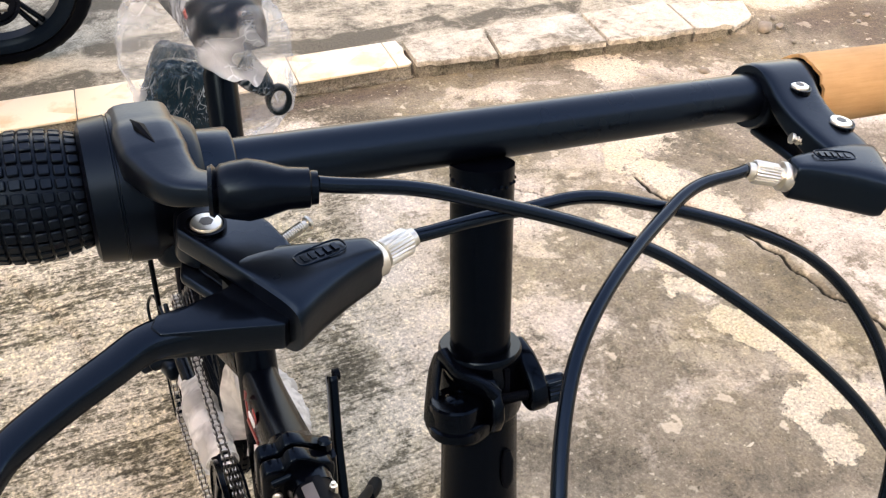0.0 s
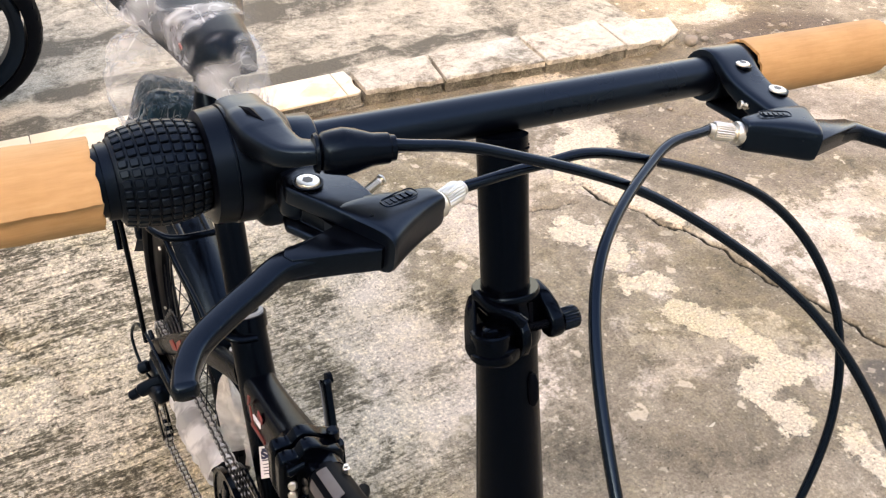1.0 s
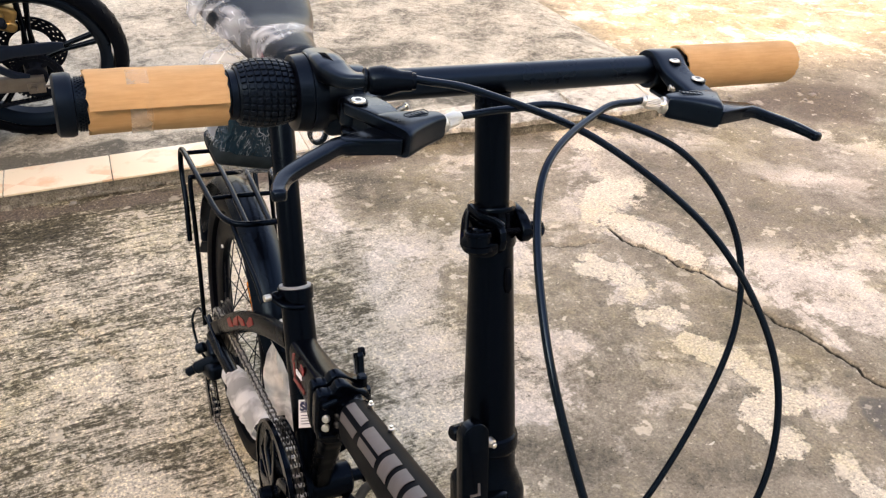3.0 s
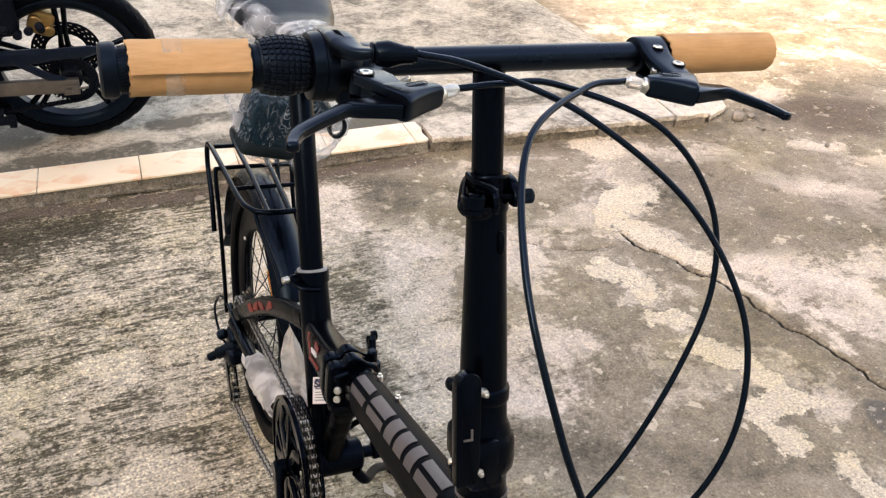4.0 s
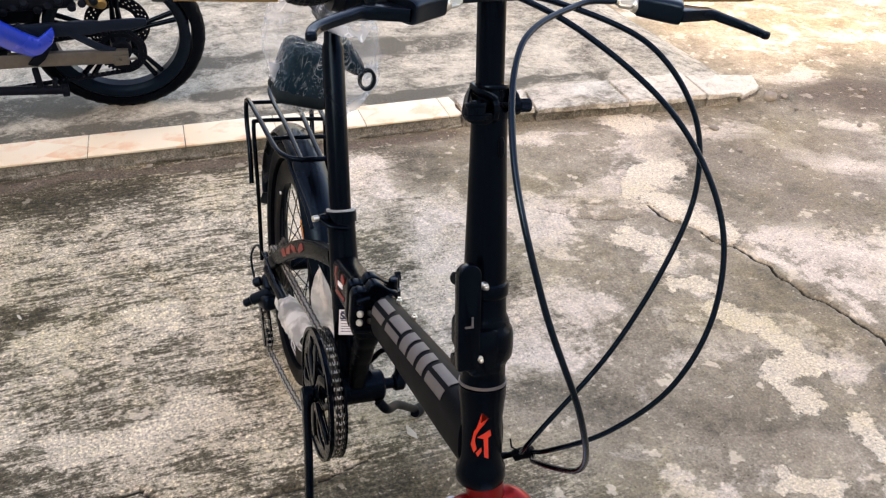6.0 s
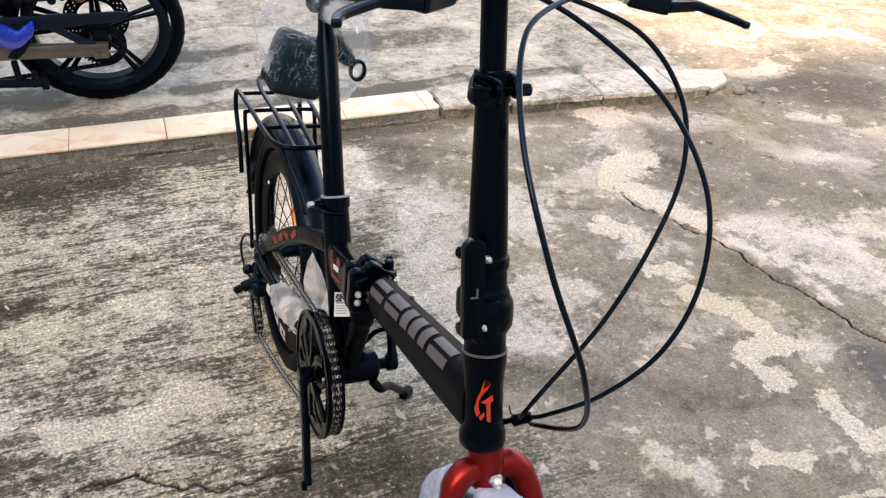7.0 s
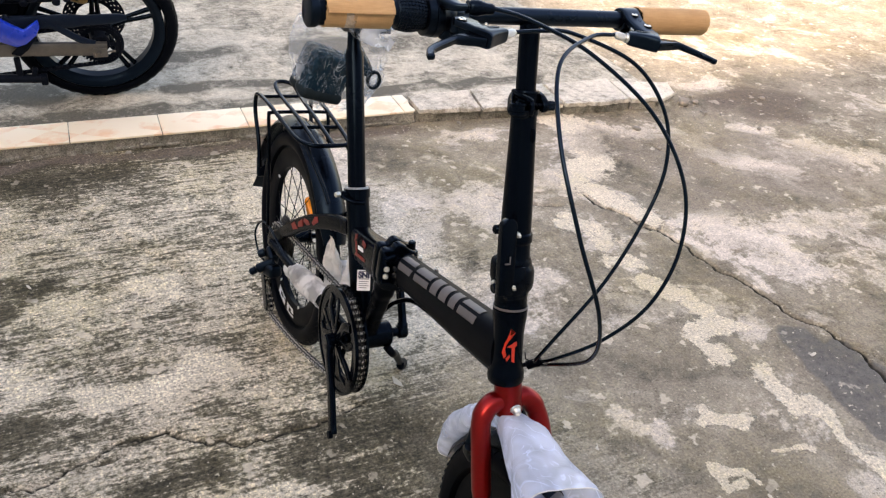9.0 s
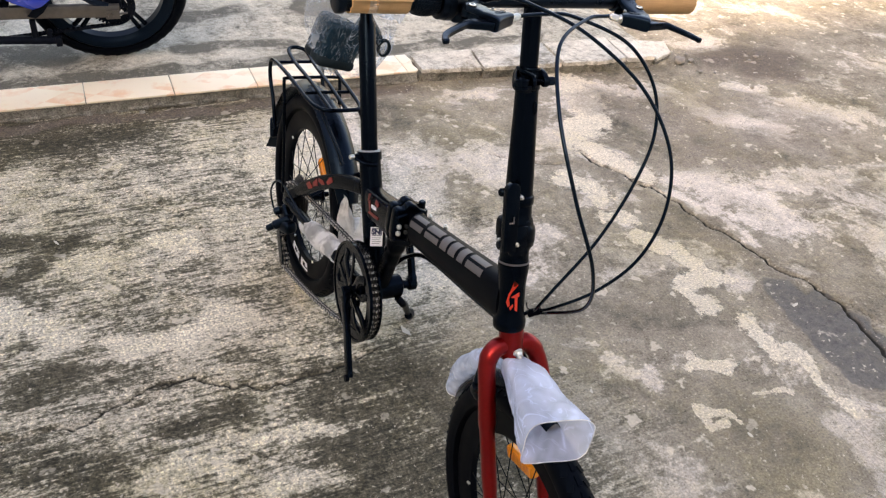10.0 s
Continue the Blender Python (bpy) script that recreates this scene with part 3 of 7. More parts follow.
def loft(bm, sections, seg=28, ex=0.5, steps=4):
    """A smooth skin through rounded sections (centre, half axis a, half axis b)."""
    cols = [curve([sec[k] for sec in sections], steps) for k in range(3)]
    rings = []
    for c, a, b in zip(*cols):
        ring = []
        for k in range(seg):
            g = 2 * math.pi * (k + 0.5) / seg
            ca, sa = math.cos(g), math.sin(g)
            ring.append(bm.verts.new(c + a * math.copysign(abs(ca) ** ex, ca) + b * math.copysign(abs(sa) ** ex, sa)))
        rings.append(ring)
    for r1, r2 in zip(rings[:-1], rings[1:]):
        for k in range(seg):
            bm.faces.new((r1[k], r1[(k + 1) % seg], r2[(k + 1) % seg], r2[k]))
    bm.faces.new(rings[0][::-1])
    bm.faces.new(rings[-1])
    return bm


def lathe(bm, origin, axis, profile, seg=24, closed=False):
    """Turns (offset along axis, radius) pairs round the axis."""
    o, a = Vector(origin), Vector(axis).normalized()
    ref = Vector((0, 0, 1)) if abs(a.z) < 0.9 else Vector((1, 0, 0))
    u = (ref - a * ref.dot(a)).normalized()
    v = a.cross(u)
    rings = []
    for d, r in profile:
        if r < 1e-6:
            rings.append([bm.verts.new(o + a * d)])
        else:
            rings.append([bm.verts.new(o + a * d + (u * math.cos(2 * math.pi * k / seg) + v * math.sin(2 * math.pi * k / seg)) * r) for k in range(seg)])
    pairs = list(zip(rings[:-1], rings[1:]))
    if closed:
        pairs.append((rings[-1], rings[0]))
    for r1, r2 in pairs:
        for k in range(seg):
            j = (k + 1) % seg
            if len(r1) == 1 and len(r2) == 1:
                continue
            if len(r1) == 1:
                bm.faces.new((r1[0], r2[j], r2[k]))
            elif len(r2) == 1:
                bm.faces.new((r1[k], r1[j], r2[0]))
            else:
                bm.faces.new((r1[k], r1[j], r2[j], r2[k]))
    return bm


def rod(bm, a, b, r, seg=12, edge=0.0):
    a, b = Vector(a), Vector(b)
    d = (b - a).length
    e = min(edge, r * 0.6, d * 0.3)
    prof = [(0, 0), (0, r - e), (e, r), (d - e, r), (d, r - e), (d, 0)] if e > 0 else [(0, 0), (0, r), (d, r), (d, 0)]
    return lathe(bm, a, b - a, prof, seg)


def join(bm, other):
    me = bpy.data.meshes.new("tmp")
    other.to_mesh(me)
    other.free()
    bm.from_mesh(me)
    bpy.data.meshes.remove(me)
    return bm


def block(bm, centre, size, m=None, bevel=0.0, seg=2):
    b = bmesh.new()
    bmesh.ops.create_cube(b, size=1.0, matrix=Matrix.Diagonal((*size, 1)))
    if bevel:
        bmesh.ops.bevel(b, geom=list(b.edges), offset=min(bevel, min(size) * 0.45), segments=seg, affect="EDGES", profile=0.5)
    mm = Matrix.Translation(Vector(centre)) @ (m if m is not None else Matrix())
    bmesh.ops.transform(b, matrix=mm, verts=b.verts)
    return join(bm, b)


def prism(bm, pts, lo, hi, m=None, bevel=0.0, seg=2):
    """A plate of the given outline (x, y) from z=lo to z=hi, with rounded edges."""
    b = bmesh.new()
    f = b.faces.new([b.verts.new((x, y, lo)) for x, y in pts])
    r = bmesh.ops.extrude_face_region(b, geom=[f])
    bmesh.ops.translate(b, vec=(0, 0, hi - lo), verts=[v for v in r["geom"] if isinstance(v, bmesh.types.BMVert)])
    bmesh.ops.recalc_face_normals(b, faces=b.faces)
    if bevel:
        bmesh.ops.bevel(b, geom=list(b.edges), offset=bevel, segments=seg, affect="EDGES", profile=0.5, clamp_overlap=True)
    if m is not None:
        bmesh.ops.transform(b, matrix=m, verts=b.verts)
    return join(bm, b)


def shape(bm, pts, m, thick=0.0006):
    """A thin raised print of the given outline on the plane of m."""
    return prism(bm, pts, 0.0, thick, m)


def basis(origin, ex, ey):
    ex = Vector(ex).normalized()
    ey = Vector(ey)
    ey = (ey - ex * ey.dot(ex)).normalized()
    ez = ex.cross(ey)
    m = Matrix((ex, ey, ez)).transposed().to_4x4()
    m.translation = Vector(origin)
    return m


def BM():
    return bmesh.new()


# ---------------------------------------------------------------- ground
def rough_line(pts, amp, depth, rng):
    """A crack: the line through the points, broken up more and more finely."""
    P = [np.array(p, float) for p in pts]
    for _ in range(depth):
        Q = [P[0]]
        for a, b in zip(P[:-1], P[1:]):
            d = b - a
            mid = (a + b) / 2 + np.array([-d[1], d[0]]) * rng.uniform(-amp, amp)
            Q += [mid, b]
        P = Q
    return np.array(P)


def line_distance(X, Y, L, reach):
    D = np.full(X.shape, 9.0)
    for a, b in zip(L[:-1], L[1:]):
        lo, hi = np.minimum(a, b) - reach, np.maximum(a, b) + reach
        m = (X > lo[0]) & (X < hi[0]) & (Y > lo[1]) & (Y < hi[1])
        if not m.any():
            continue
        d = b - a
        u = np.clip(((X[m] - a[0]) * d[0] + (Y[m] - a[1]) * d[1]) / (d @ d + 1e-12), 0, 1)
        D[m] = np.minimum(D[m], np.hypot(X[m] - a[0] - u * d[0], Y[m] - a[1] - u * d[1]))
    return D


def swell(X, Y, rng, waves, amp):
    Z = np.zeros_like(X)
    for _ in range(waves):
        k, g, ph = rng.uniform(2, 22), rng.uniform(0, math.pi), rng.uniform(0, 6.28)
        Z += np.sin((X * math.cos(g) + Y * math.sin(g)) * k + ph) / (1 + k * 0.35)
    return Z * amp


def sheet(name, xs, ys, Z, mat):
    nx, ny = len(xs), len(ys)
    X, Y = np.meshgrid(xs, ys)
    co = np.stack([X, Y, Z], -1).reshape(-1, 3).astype(np.float32)
    i = np.arange(nx * ny).reshape(ny, nx)
    q = np.stack([i[:-1, :-1], i[:-1, 1:], i[1:, 1:], i[1:, :-1]], -1).reshape(-1, 4).astype(np.int32)
    me = bpy.data.meshes.new(name)
    me.vertices.add(len(co))
    me.vertices.foreach_set("co", co.ravel())
    me.loops.add(q.size)
    me.loops.foreach_set("vertex_index", q.ravel())
    me.polygons.add(len(q))
    me.polygons.foreach_set("loop_start", np.arange(0, q.size, 4, dtype=np.int32))
    me.update(calc_edges=True)
    me.shade_smooth()
    me.materials.append(mat)
    return new(name, me)


def stain_shade_field(ob, name, X, Y, strokes):
    """Stores how far inside the nearest of the strokes (x, y to x, y, half width) each place lies: 1 on its line, 0 at its edge."""
    wob = np.random.default_rng(len(strokes))
    WX, WY = X + swell(X * 5, Y * 5, wob, 30, 0.011), Y + swell(X * 5, Y * 5, wob, 30, 0.011)
    F = np.full(X.shape, -1.5)
    for x0, y0, x1, y1, r in strokes:
        dx, dy = x1 - x0, y1 - y0
        u = np.clip(((WX - x0) * dx + (WY - y0) * dy) / (dx * dx + dy * dy), 0, 1)
        F = np.maximum(F, 1 - np.hypot(WX - x0 - u * dx, WY - y0 - u * dy) / r)
    at = ob.data.attributes.new(name, "FLOAT", "POINT")
    at.data.foreach_set("value", F.ravel().astype(np.float32))


rng = np.random.default_rng(7)
CRACKS = [
    ([(1.037, 1.273), (1.074, 1.155), (1.107, 1.046), (1.158, 0.961), (1.17, 0.844), (1.212, 0.711), (1.233, 0.533), (1.279, 0.415), (1.302, 0.341), (1.275, 0.243), (1.252, 0.147), (1.25, 0.0)], 0.16, 3, 0.0048, 0.020),
    ([(-1.1, 0.62), (-0.778, 0.595), (-0.722, 0.599), (-0.644, 0.582), (-0.581, 0.615), (-0.516, 0.637), (-0.449, 0.654), (-0.384, 0.653), (-0.342, 0.614), (-0.313, 0.591), (-0.279, 0.593), (-0.26, 0.567), (-0.192, 0.562), (-0.127, 0.571), (-0.058, 0.575), (0.03, 0.60)], 0.16, 3, 0.0036, 0.012),
    ([(-0.55, 1.75), (-0.42, 1.45), (-0.30, 1.30), (-0.22, 1.12)], 0.12, 3, 0.003, 0.008),
    ([(0.72, 1.35), (0.86, 1.24), (0.98, 1.22)], 0.16, 3, 0.004, 0.010),
    ([(1.42, 1.75), (1.50, 1.45), (1.75, 1.25), (2.3, 1.05)], 0.12, 3, 0.003, 0.007),
    ([(-0.384, 0.653), (-0.47, 0.625), (-0.56, 0.60)], 0.16, 3, 0.0030, 0.008),
    ([(1.279, 0.415), (1.33, 0.36), (1.34, 0.28), (1.30, 0.22)], 0.16, 3, 0.0030, 0.008),
    ([(1.10, 1.17), (1.20, 1.06), (1.30, 0.98)], 0.2, 3, 0.0025, 0.006),
    ([(1.16, 1.02), (1.26, 0.93), (1.31, 0.80)], 0.2, 3, 0.0025, 0.006),
]
gx = np.concatenate([[-600, -120, -30, -9, -4, -2.4], np.arange(-1.5, 2.6, 0.0065), [3.0, 3.6, 4.6, 8, 25, 120, 600]])
gy = np.concatenate([[-600, -120, -30, -8, -3, -1.2], np.arange(-0.25, 2.0, 0.0065), [2.3, 2.8, 3.6, 6, 20, 120, 600]])
GX, GY = np.meshgrid(gx, gy)
GZ = swell(GX, GY, rng, 30, 0.0016)
GZ += rng.normal(0, 0.00045, GX.shape)
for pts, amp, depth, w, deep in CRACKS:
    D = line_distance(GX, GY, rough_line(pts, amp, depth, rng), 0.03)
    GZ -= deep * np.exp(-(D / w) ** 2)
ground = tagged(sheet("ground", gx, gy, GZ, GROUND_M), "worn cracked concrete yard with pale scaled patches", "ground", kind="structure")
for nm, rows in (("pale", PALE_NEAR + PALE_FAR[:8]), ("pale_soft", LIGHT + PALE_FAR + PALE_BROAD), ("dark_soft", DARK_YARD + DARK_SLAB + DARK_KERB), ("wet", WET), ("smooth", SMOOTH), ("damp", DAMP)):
    stain_shade_field(ground, nm, GX, GY, rows)

tx = np.concatenate([[-40, -10, -4], np.arange(-1.6, 2.2, 0.03), [2.4, 3.2]])
ty = np.concatenate([np.arange(1.99, 4.2, 0.03), [5, 8, 20, 60]])
TX, TY = np.meshgrid(tx, ty)
drop = np.clip((TX - 1.62) / 0.34, 0, 1)
TZ = 0.046 - 0.07 * drop * drop * (3 - 2 * drop) + swell(TX, TY, rng, 20, 0.0014)
for pts in ([(1.30, 1.98), (1.42, 2.3), (1.36, 2.7), (1.5, 3.3)], [(0.9, 2.3), (1.15, 2.42), (1.4, 2.38)]):
    TZ -= 0.012 * np.exp(-(line_distance(TX, TY, rough_line(pts, 0.1, 2, rng), 0.05) / 0.008) ** 2)
terrace = tagged(sheet("terrace_floor", tx, ty, TZ, TERRACE_M), "raised grey concrete terrace behind the tiled kerb", "terrace", kind="structure")
stain_shade_field(terrace, "dark_soft", TX, TY, TERRACE_DARK)

# kerb: cement riser, cream tiles on its front part, broken mortar stones on the rest
KERB = pose(0, 1.928, 0, 0, 0, -1.95)
bm = BM()
prism(bm, [(-9, 0.006), (0.70, 0.006), (0.70, 0.20), (-9, 0.20)], -0.02, 0.0405, KERB, 0.004)
for i in range(46):
    x = -1.4 + i * 0.046 + random.uniform(-0.02, 0.02)
    block(bm, KERB @ V(x, 0.004, random.uniform(0.0, 0.01)), (random.uniform(0.03, 0.08), 0.012, random.uniform(0.008, 0.02)),
          pose(0, 0, 0, random.uniform(-20, 20), 0, random.uniform(-8, 8)), 0.004)
kerb = tagged(part("kerb", bm, KERB_FACE_M), "low grey cement kerb step with cream tiles on top", "kerb", kind="structure")
TILE_LEN = 0.281
bm = BM()
prism(bm, [(0, 0), (TILE_LEN - 0.003, 0), (TILE_LEN - 0.003, 0.15), (0, 0.15)], 0.0, 0.0075, None, 0.0016, 2)
tile = part("tile", bm, TILE_M, kerb)
tile_mesh = tile.data
for i in range(-5, 3):
    t1 = tile if i == -5 else new("tile", tile_mesh)
    t1.parent = kerb
    t1.matrix_basis = KERB @ pose(-0.465 + (i + 1) * TILE_LEN, -0.001, 0.0408 + random.uniform(0, 0.0008), random.uniform(-0.2, 0.2), 0, random.uniform(-0.15, 0.15))
bm = BM()
prism(bm, [(0, 0), (0.030, 0.0), (0.044, 0.012), (0.038, 0.055), (0.047, 0.10), (0.042, 0.15), (0, 0.15)], 0.0, 0.0075, None, 0.0016, 2)
stub = part("tile", bm, TILE_M, kerb, "broken end piece of a cream tile")
stub.matrix_basis = KERB @ pose(-0.465 + 4 * TILE_LEN, -0.001, 0.0410)
EDGE = [(0.66, 1.905), (0.712, 1.897), (0.96, 1.862), (1.12, 1.848), (1.30, 1.825), (1.45, 1.808), (1.60, 1.803), (1.74, 1.800), (1.86, 1.852)]
BACK = [(0.66, 2.03), (0.712, 2.03), (0.98, 2.03), (1.14, 2.03), (1.31, 2.02), (1.46, 2.02), (1.62, 2.02), (1.75, 2.0), (1.90, 1.95)]
for i, (a, b) in enumerate(((1, 2), (2, 4), (4, 6), (6, 7), (7, 8))):
    pts = []
    for k in range(a, b):
        for u in np.linspace(0, 1, 15)[:-1]:
            pts.append((EDGE[k][0] + (EDGE[k + 1][0] - EDGE[k][0]) * u + random.uniform(-0.002, 0.002),
                        EDGE[k][1] + (EDGE[k + 1][1] - EDGE[k][1]) * u + random.uniform(-0.004, 0.004)))
    pts.append((EDGE[b][0] - 0.014, EDGE[b][1]))
    for k in range(b, a - 1, -1):
        pts.append((BACK[k][0] + (-0.008 if k == b else 0.006 if k == a else 0), BACK[k][1] + random.uniform(-0.006, 0.006)))
    bm = BM()
    top = (0.054, 0.051, 0.050, 0.045, 0.032)[i]
    prism(bm, pts, top - 0.016, top, None, 0.003, 1)
    for v in bm.verts:
        if v.co.y < 1.95:
            v.co += V(0.004 * noise.noise(v.co * 38), 0.010 * noise.noise(v.co * 16 + V(3, 1, 0)), 0.003 * noise.noise(v.co * 30 + V(0, 7, 0)))
    stone = part("kerb_stone", bm, KERB_TOP_M, kerb, "pale broken mortar stone")
    # separate front below the slab, its shade painted as darker cement
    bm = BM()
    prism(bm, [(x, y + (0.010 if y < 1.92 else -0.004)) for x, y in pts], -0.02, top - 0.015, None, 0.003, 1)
    part("stone_front", bm, KERB_FACE_M, stone, "kerb stone front, coloured dark for its shade")

# unseen walls added beside and behind the camera to shade the yard
bm = BM()
block(bm, (-7.5, 5, 2.83), (5.0, 40, 5.66))
solid(bm, "shade_wall_side", WALL_M, "plain unseen wall added to shade the yard from one side", "wall", kind="structure", smooth=0)
bm = BM()
block(bm, (9, -8.0, 3.1), (36, 5.0, 6.2))
solid(bm, "shade_wall_rear", WALL_M, "plain unseen wall added to shade the yard from behind", "wall", kind="structure", smooth=0)

# ---------------------------------------------------------------- bicycle
BIKE = pose(-0.053, 0, 0, 0, 5.6, 0)
bike = thing("folding_bicycle", "black and red folding bicycle on its kickstand, partly wrapped for delivery", "bicycle", BIKE)
AX = V(0, 0.31, 1).normalized()                    # the steering axis, leaning back


def SA(z):
    return V(-0.0012, 0.033 + (z - 0.561) * 0.31, z)


def along(z0, z1):
    return (SA(z1) - SA(z0)).length


# head tube and stem
BADGE_TURN = -23
bm = BM()
lathe(bm, SA(0.565), AX, [(0, 0.0), (0, 0.0215), (0.003, 0.0238), (0.009, 0.0246), (0.016, 0.0242), (0.023, 0.0215), (0.032, 0.0205), (0.070, 0.0202), (0.082, 0.0212), (0.094, 0.0226), (0.103, 0.0226), (0.105, 0.0)], 36)
head_tube = part("head_tube", bm, PAINT, bike)
bm = BM()
lathe(bm, SA(0.6650), AX, [(0, 0), (0, 0.0229), (0.0028, 0.0229), (0.0028, 0)], 36)
part("headset_ring", bm, GREY_DECAL, head_tube, "dull grey headset ring")
bm = BM()
for pts in ([(0.004, 0.030), (0.010, 0.024), (0.004, 0.020), (-0.003, 0.010), (-0.006, -0.004), (-0.003, -0.012), (0.000, -0.008), (-0.002, 0.000), (-0.001, 0.008), (0.003, 0.018)],
            [(0.000, 0.004), (0.012, 0.012), (0.013, 0.006), (0.010, 0.004), (0.011, -0.018), (0.007, -0.016), (0.006, 0.003)],
            [(-0.001, -0.012), (0.004, -0.006), (0.0045, -0.010), (0.001, -0.016)]):
    shape(bm, pts, Matrix(), 0.0006)
side, out = V(1, 0, 0), V(0, -AX.z, AX.y)
for v in bm.verts:                                    # laid round the tube
    g = radians(BADGE_TURN) + (v.co.x - 0.004) / 0.0205
    v.co = SA(0.615) + AX * v.co.y + (side * math.sin(g) + out * math.cos(g)) * (0.0208 + v.co.z)
part("head_badge", bm, RED_DECAL, head_tube, "red swoosh-shaped badge print")

bm = BM()
TOP = along(0.6675, 0.908)
lathe(bm, SA(0.6675), AX, [(0, 0), (0, 0.0218), (0.004, 0.0212), (0.016, 0.0212), (0.021, 0.0232), (0.026, 0.0266), (0.034, 0.0276), (0.048, 0.0276), (0.0535, 0.0262), (0.0560, 0.0240), (0.0600, 0.0236), (0.0640, 0.0220), (0.0680, 0.0204), (0.084, 0.0200),
                           (0.086, 0.0216), (0.088, 0.0219), (0.0955, 0.0219), (0.0975, 0.0212), (0.0985, 0.0198), (0.125, 0.0193), (0.165, 0.0181), (0.210, 0.0167), (TOP, 0.0158), (TOP, 0)], 40)
stem = part("stem", bm, PAINT, bike)
bm = BM()
P0, P1 = SA(0.698) + V(-0.0270, -0.0235, 0), SA(0.787) + V(-0.0285, -0.0240, 0)
LONG = (P1 - P0).length + 0.006
outline = [(-0.0100, 0.0), (0.0100, 0.0), (0.0106, 0.03)] + [(0.0108 * math.cos(a), LONG - 0.0108 + 0.0108 * math.sin(a)) for a in np.linspace(0, math.pi, 13)] + [(-0.0106, 0.03)]
prism(bm, outline, -0.0056, 0.0056, basis(P0 + V(0, -0.0025, 0), (1, 0, 0), P1 - P0), 0.0030, 3)
block(bm, SA(0.712) + V(-0.012, -0.024, 0), (0.030, 0.012, 0.040), pose(0, 0, 0, -17), 0.004)
block(bm, SA(0.694) + V(-0.008, -0.022, 0), (0.030, 0.014, 0.014), pose(0, 0, 0, -17), 0.005)
latch = part("latch_lever", bm, GLOSS, stem, "black folding latch lever")
bm = BM()
block(bm, P0.lerp(P1, 0.50) + V(0.003, -0.0084, 0.0016), (0.0018, 0.0012, 0.0095), pose(0, 0, 0, -17))
block(bm, P0.lerp(P1, 0.455) + V(0, -0.0084, 0.0016), (0.0080, 0.0012, 0.0018), pose(0, 0, 0, -17))
part("latch_print", bm, GREY_DECAL, latch)
for c in (V(-0.0110, 0.0757, 0.7683), V(-0.0180, 0.0490, 0.7080)):
    bm = BM()
    rod(bm, c + V(0, 0.004, 0), c + V(0.001, -0.002, 0), 0.0036, 14, 0.001)
    rod(bm, c + V(0.001, -0.002, 0), c + V(0.0015, -0.0045, 0.0005), 0.0022, 10, 0.0006)
    part("latch_bolt", bm, CHROME, stem, "bright hinge bolt")
bm = BM()
c = SA(0.698) + V(-0.0290, -0.010, 0)
rod(bm, c, c + V(-0.006, 0, 0), 0.007, 14, 0.002)
part("hinge_pin", bm, GLOSS, stem)
bm = BM()
block(bm, (-0.0205, 0.0815, 0.7160), (0.022, 0.026, 0.036), pose(0, 0, 0, -17), 0.0098, 5)
part("hinge_lug", bm, PAINT, stem)
bm = BM()
rod(bm, (-0.016, 0.0970, 0.7660), (-0.0350, 0.0930, 0.7680), 0.0060, 16, 0.002)
part("hinge_pin", bm, PAINT, stem)
bm = BM()
rod(bm, (-0.0320, 0.0725, 0.7030), (-0.0335, 0.0670, 0.7045), 0.0030, 12, 0.001)
part("latch_bolt", bm, CHROME, stem, "bright hinge bolt")
bm = BM()
sweep(bm, [SA(0.893) + V(0.005, -0.0171, 0), SA(0.889) + V(0.005, -0.0174, 0), SA(0.880) + V(0.005, -0.0175, 0), SA(0.876) + V(0.005, -0.0173, 0)], [0.0015, 0.0028, 0.0028, 0.0015], 10)
part("stem_slot", bm, RUBBER, stem, "dark relief slot")
bm = BM()
rod(bm, SA(0.86), SA(1.004), 0.0124, 32)
post = part("stem_post", bm, PAINT, bike)
bm = BM()
for k in range(26):                                   # weld bead under the bar
    g = 2 * math.pi * k / 26
    c = SA(0.9985) + V(0.0122 * math.cos(g), 0.0122 * math.sin(g), random.uniform(-0.0008, 0.0008) + 0.003 * abs(math.sin(g)))
    bmesh.ops.create_icosphere(bm, subdivisions=1, radius=random.uniform(0.0007, 0.0011), matrix=Matrix.Translation(c))
part("weld_bead", bm, PAINT, post)

# quick-release collar of the stem
bm = BM()
lathe(bm, SA(0.902), AX, [(0, 0.0158), (0, 0.0170), (0.002, 0.0177), (0.020, 0.0176), (0.0255, 0.0170), (0.0262, 0.0174), (0.0286, 0.0173), (0.0296, 0.0166), (0.0296, 0.0126)], 48)
collar = part("stem_clamp", bm, GLOSS, bike, "black stem height clamp")
cz = SA(0.918)
FORE = Matrix.Translation(cz) @ Matrix(((0, 0, 1, 0), (1, 0, 0, 0), (0, 1, 0, 0), (0, 0, 0, 1)))      # outlines of (forward, up), thickness sideways
bm = BM()
prism(bm, [(-0.006, 0.0112), (-0.0130, 0.0108), (-0.0195, 0.0092), (-0.0248, 0.0050), (-0.0272, -0.0010), (-0.0265, -0.0080), (-0.0225, -0.0128), (-0.0150, -0.0145), (-0.0060, -0.0130)], -0.0066, -0.0010, FORE, 0.0016, 3)
sweep(bm, curve([cz + V(-0.0165, 0.004, 0.0100), cz + V(-0.0150, -0.0080, 0.0105), cz + V(-0.0085, -0.0155, 0.0095), cz + V(-0.0038, -0.0205, 0.0066)], 6), [0.0030] * 19, 12, flat=(0.8, 1.3))
part("clamp_ear", bm, GLOSS, collar)
bm = BM()
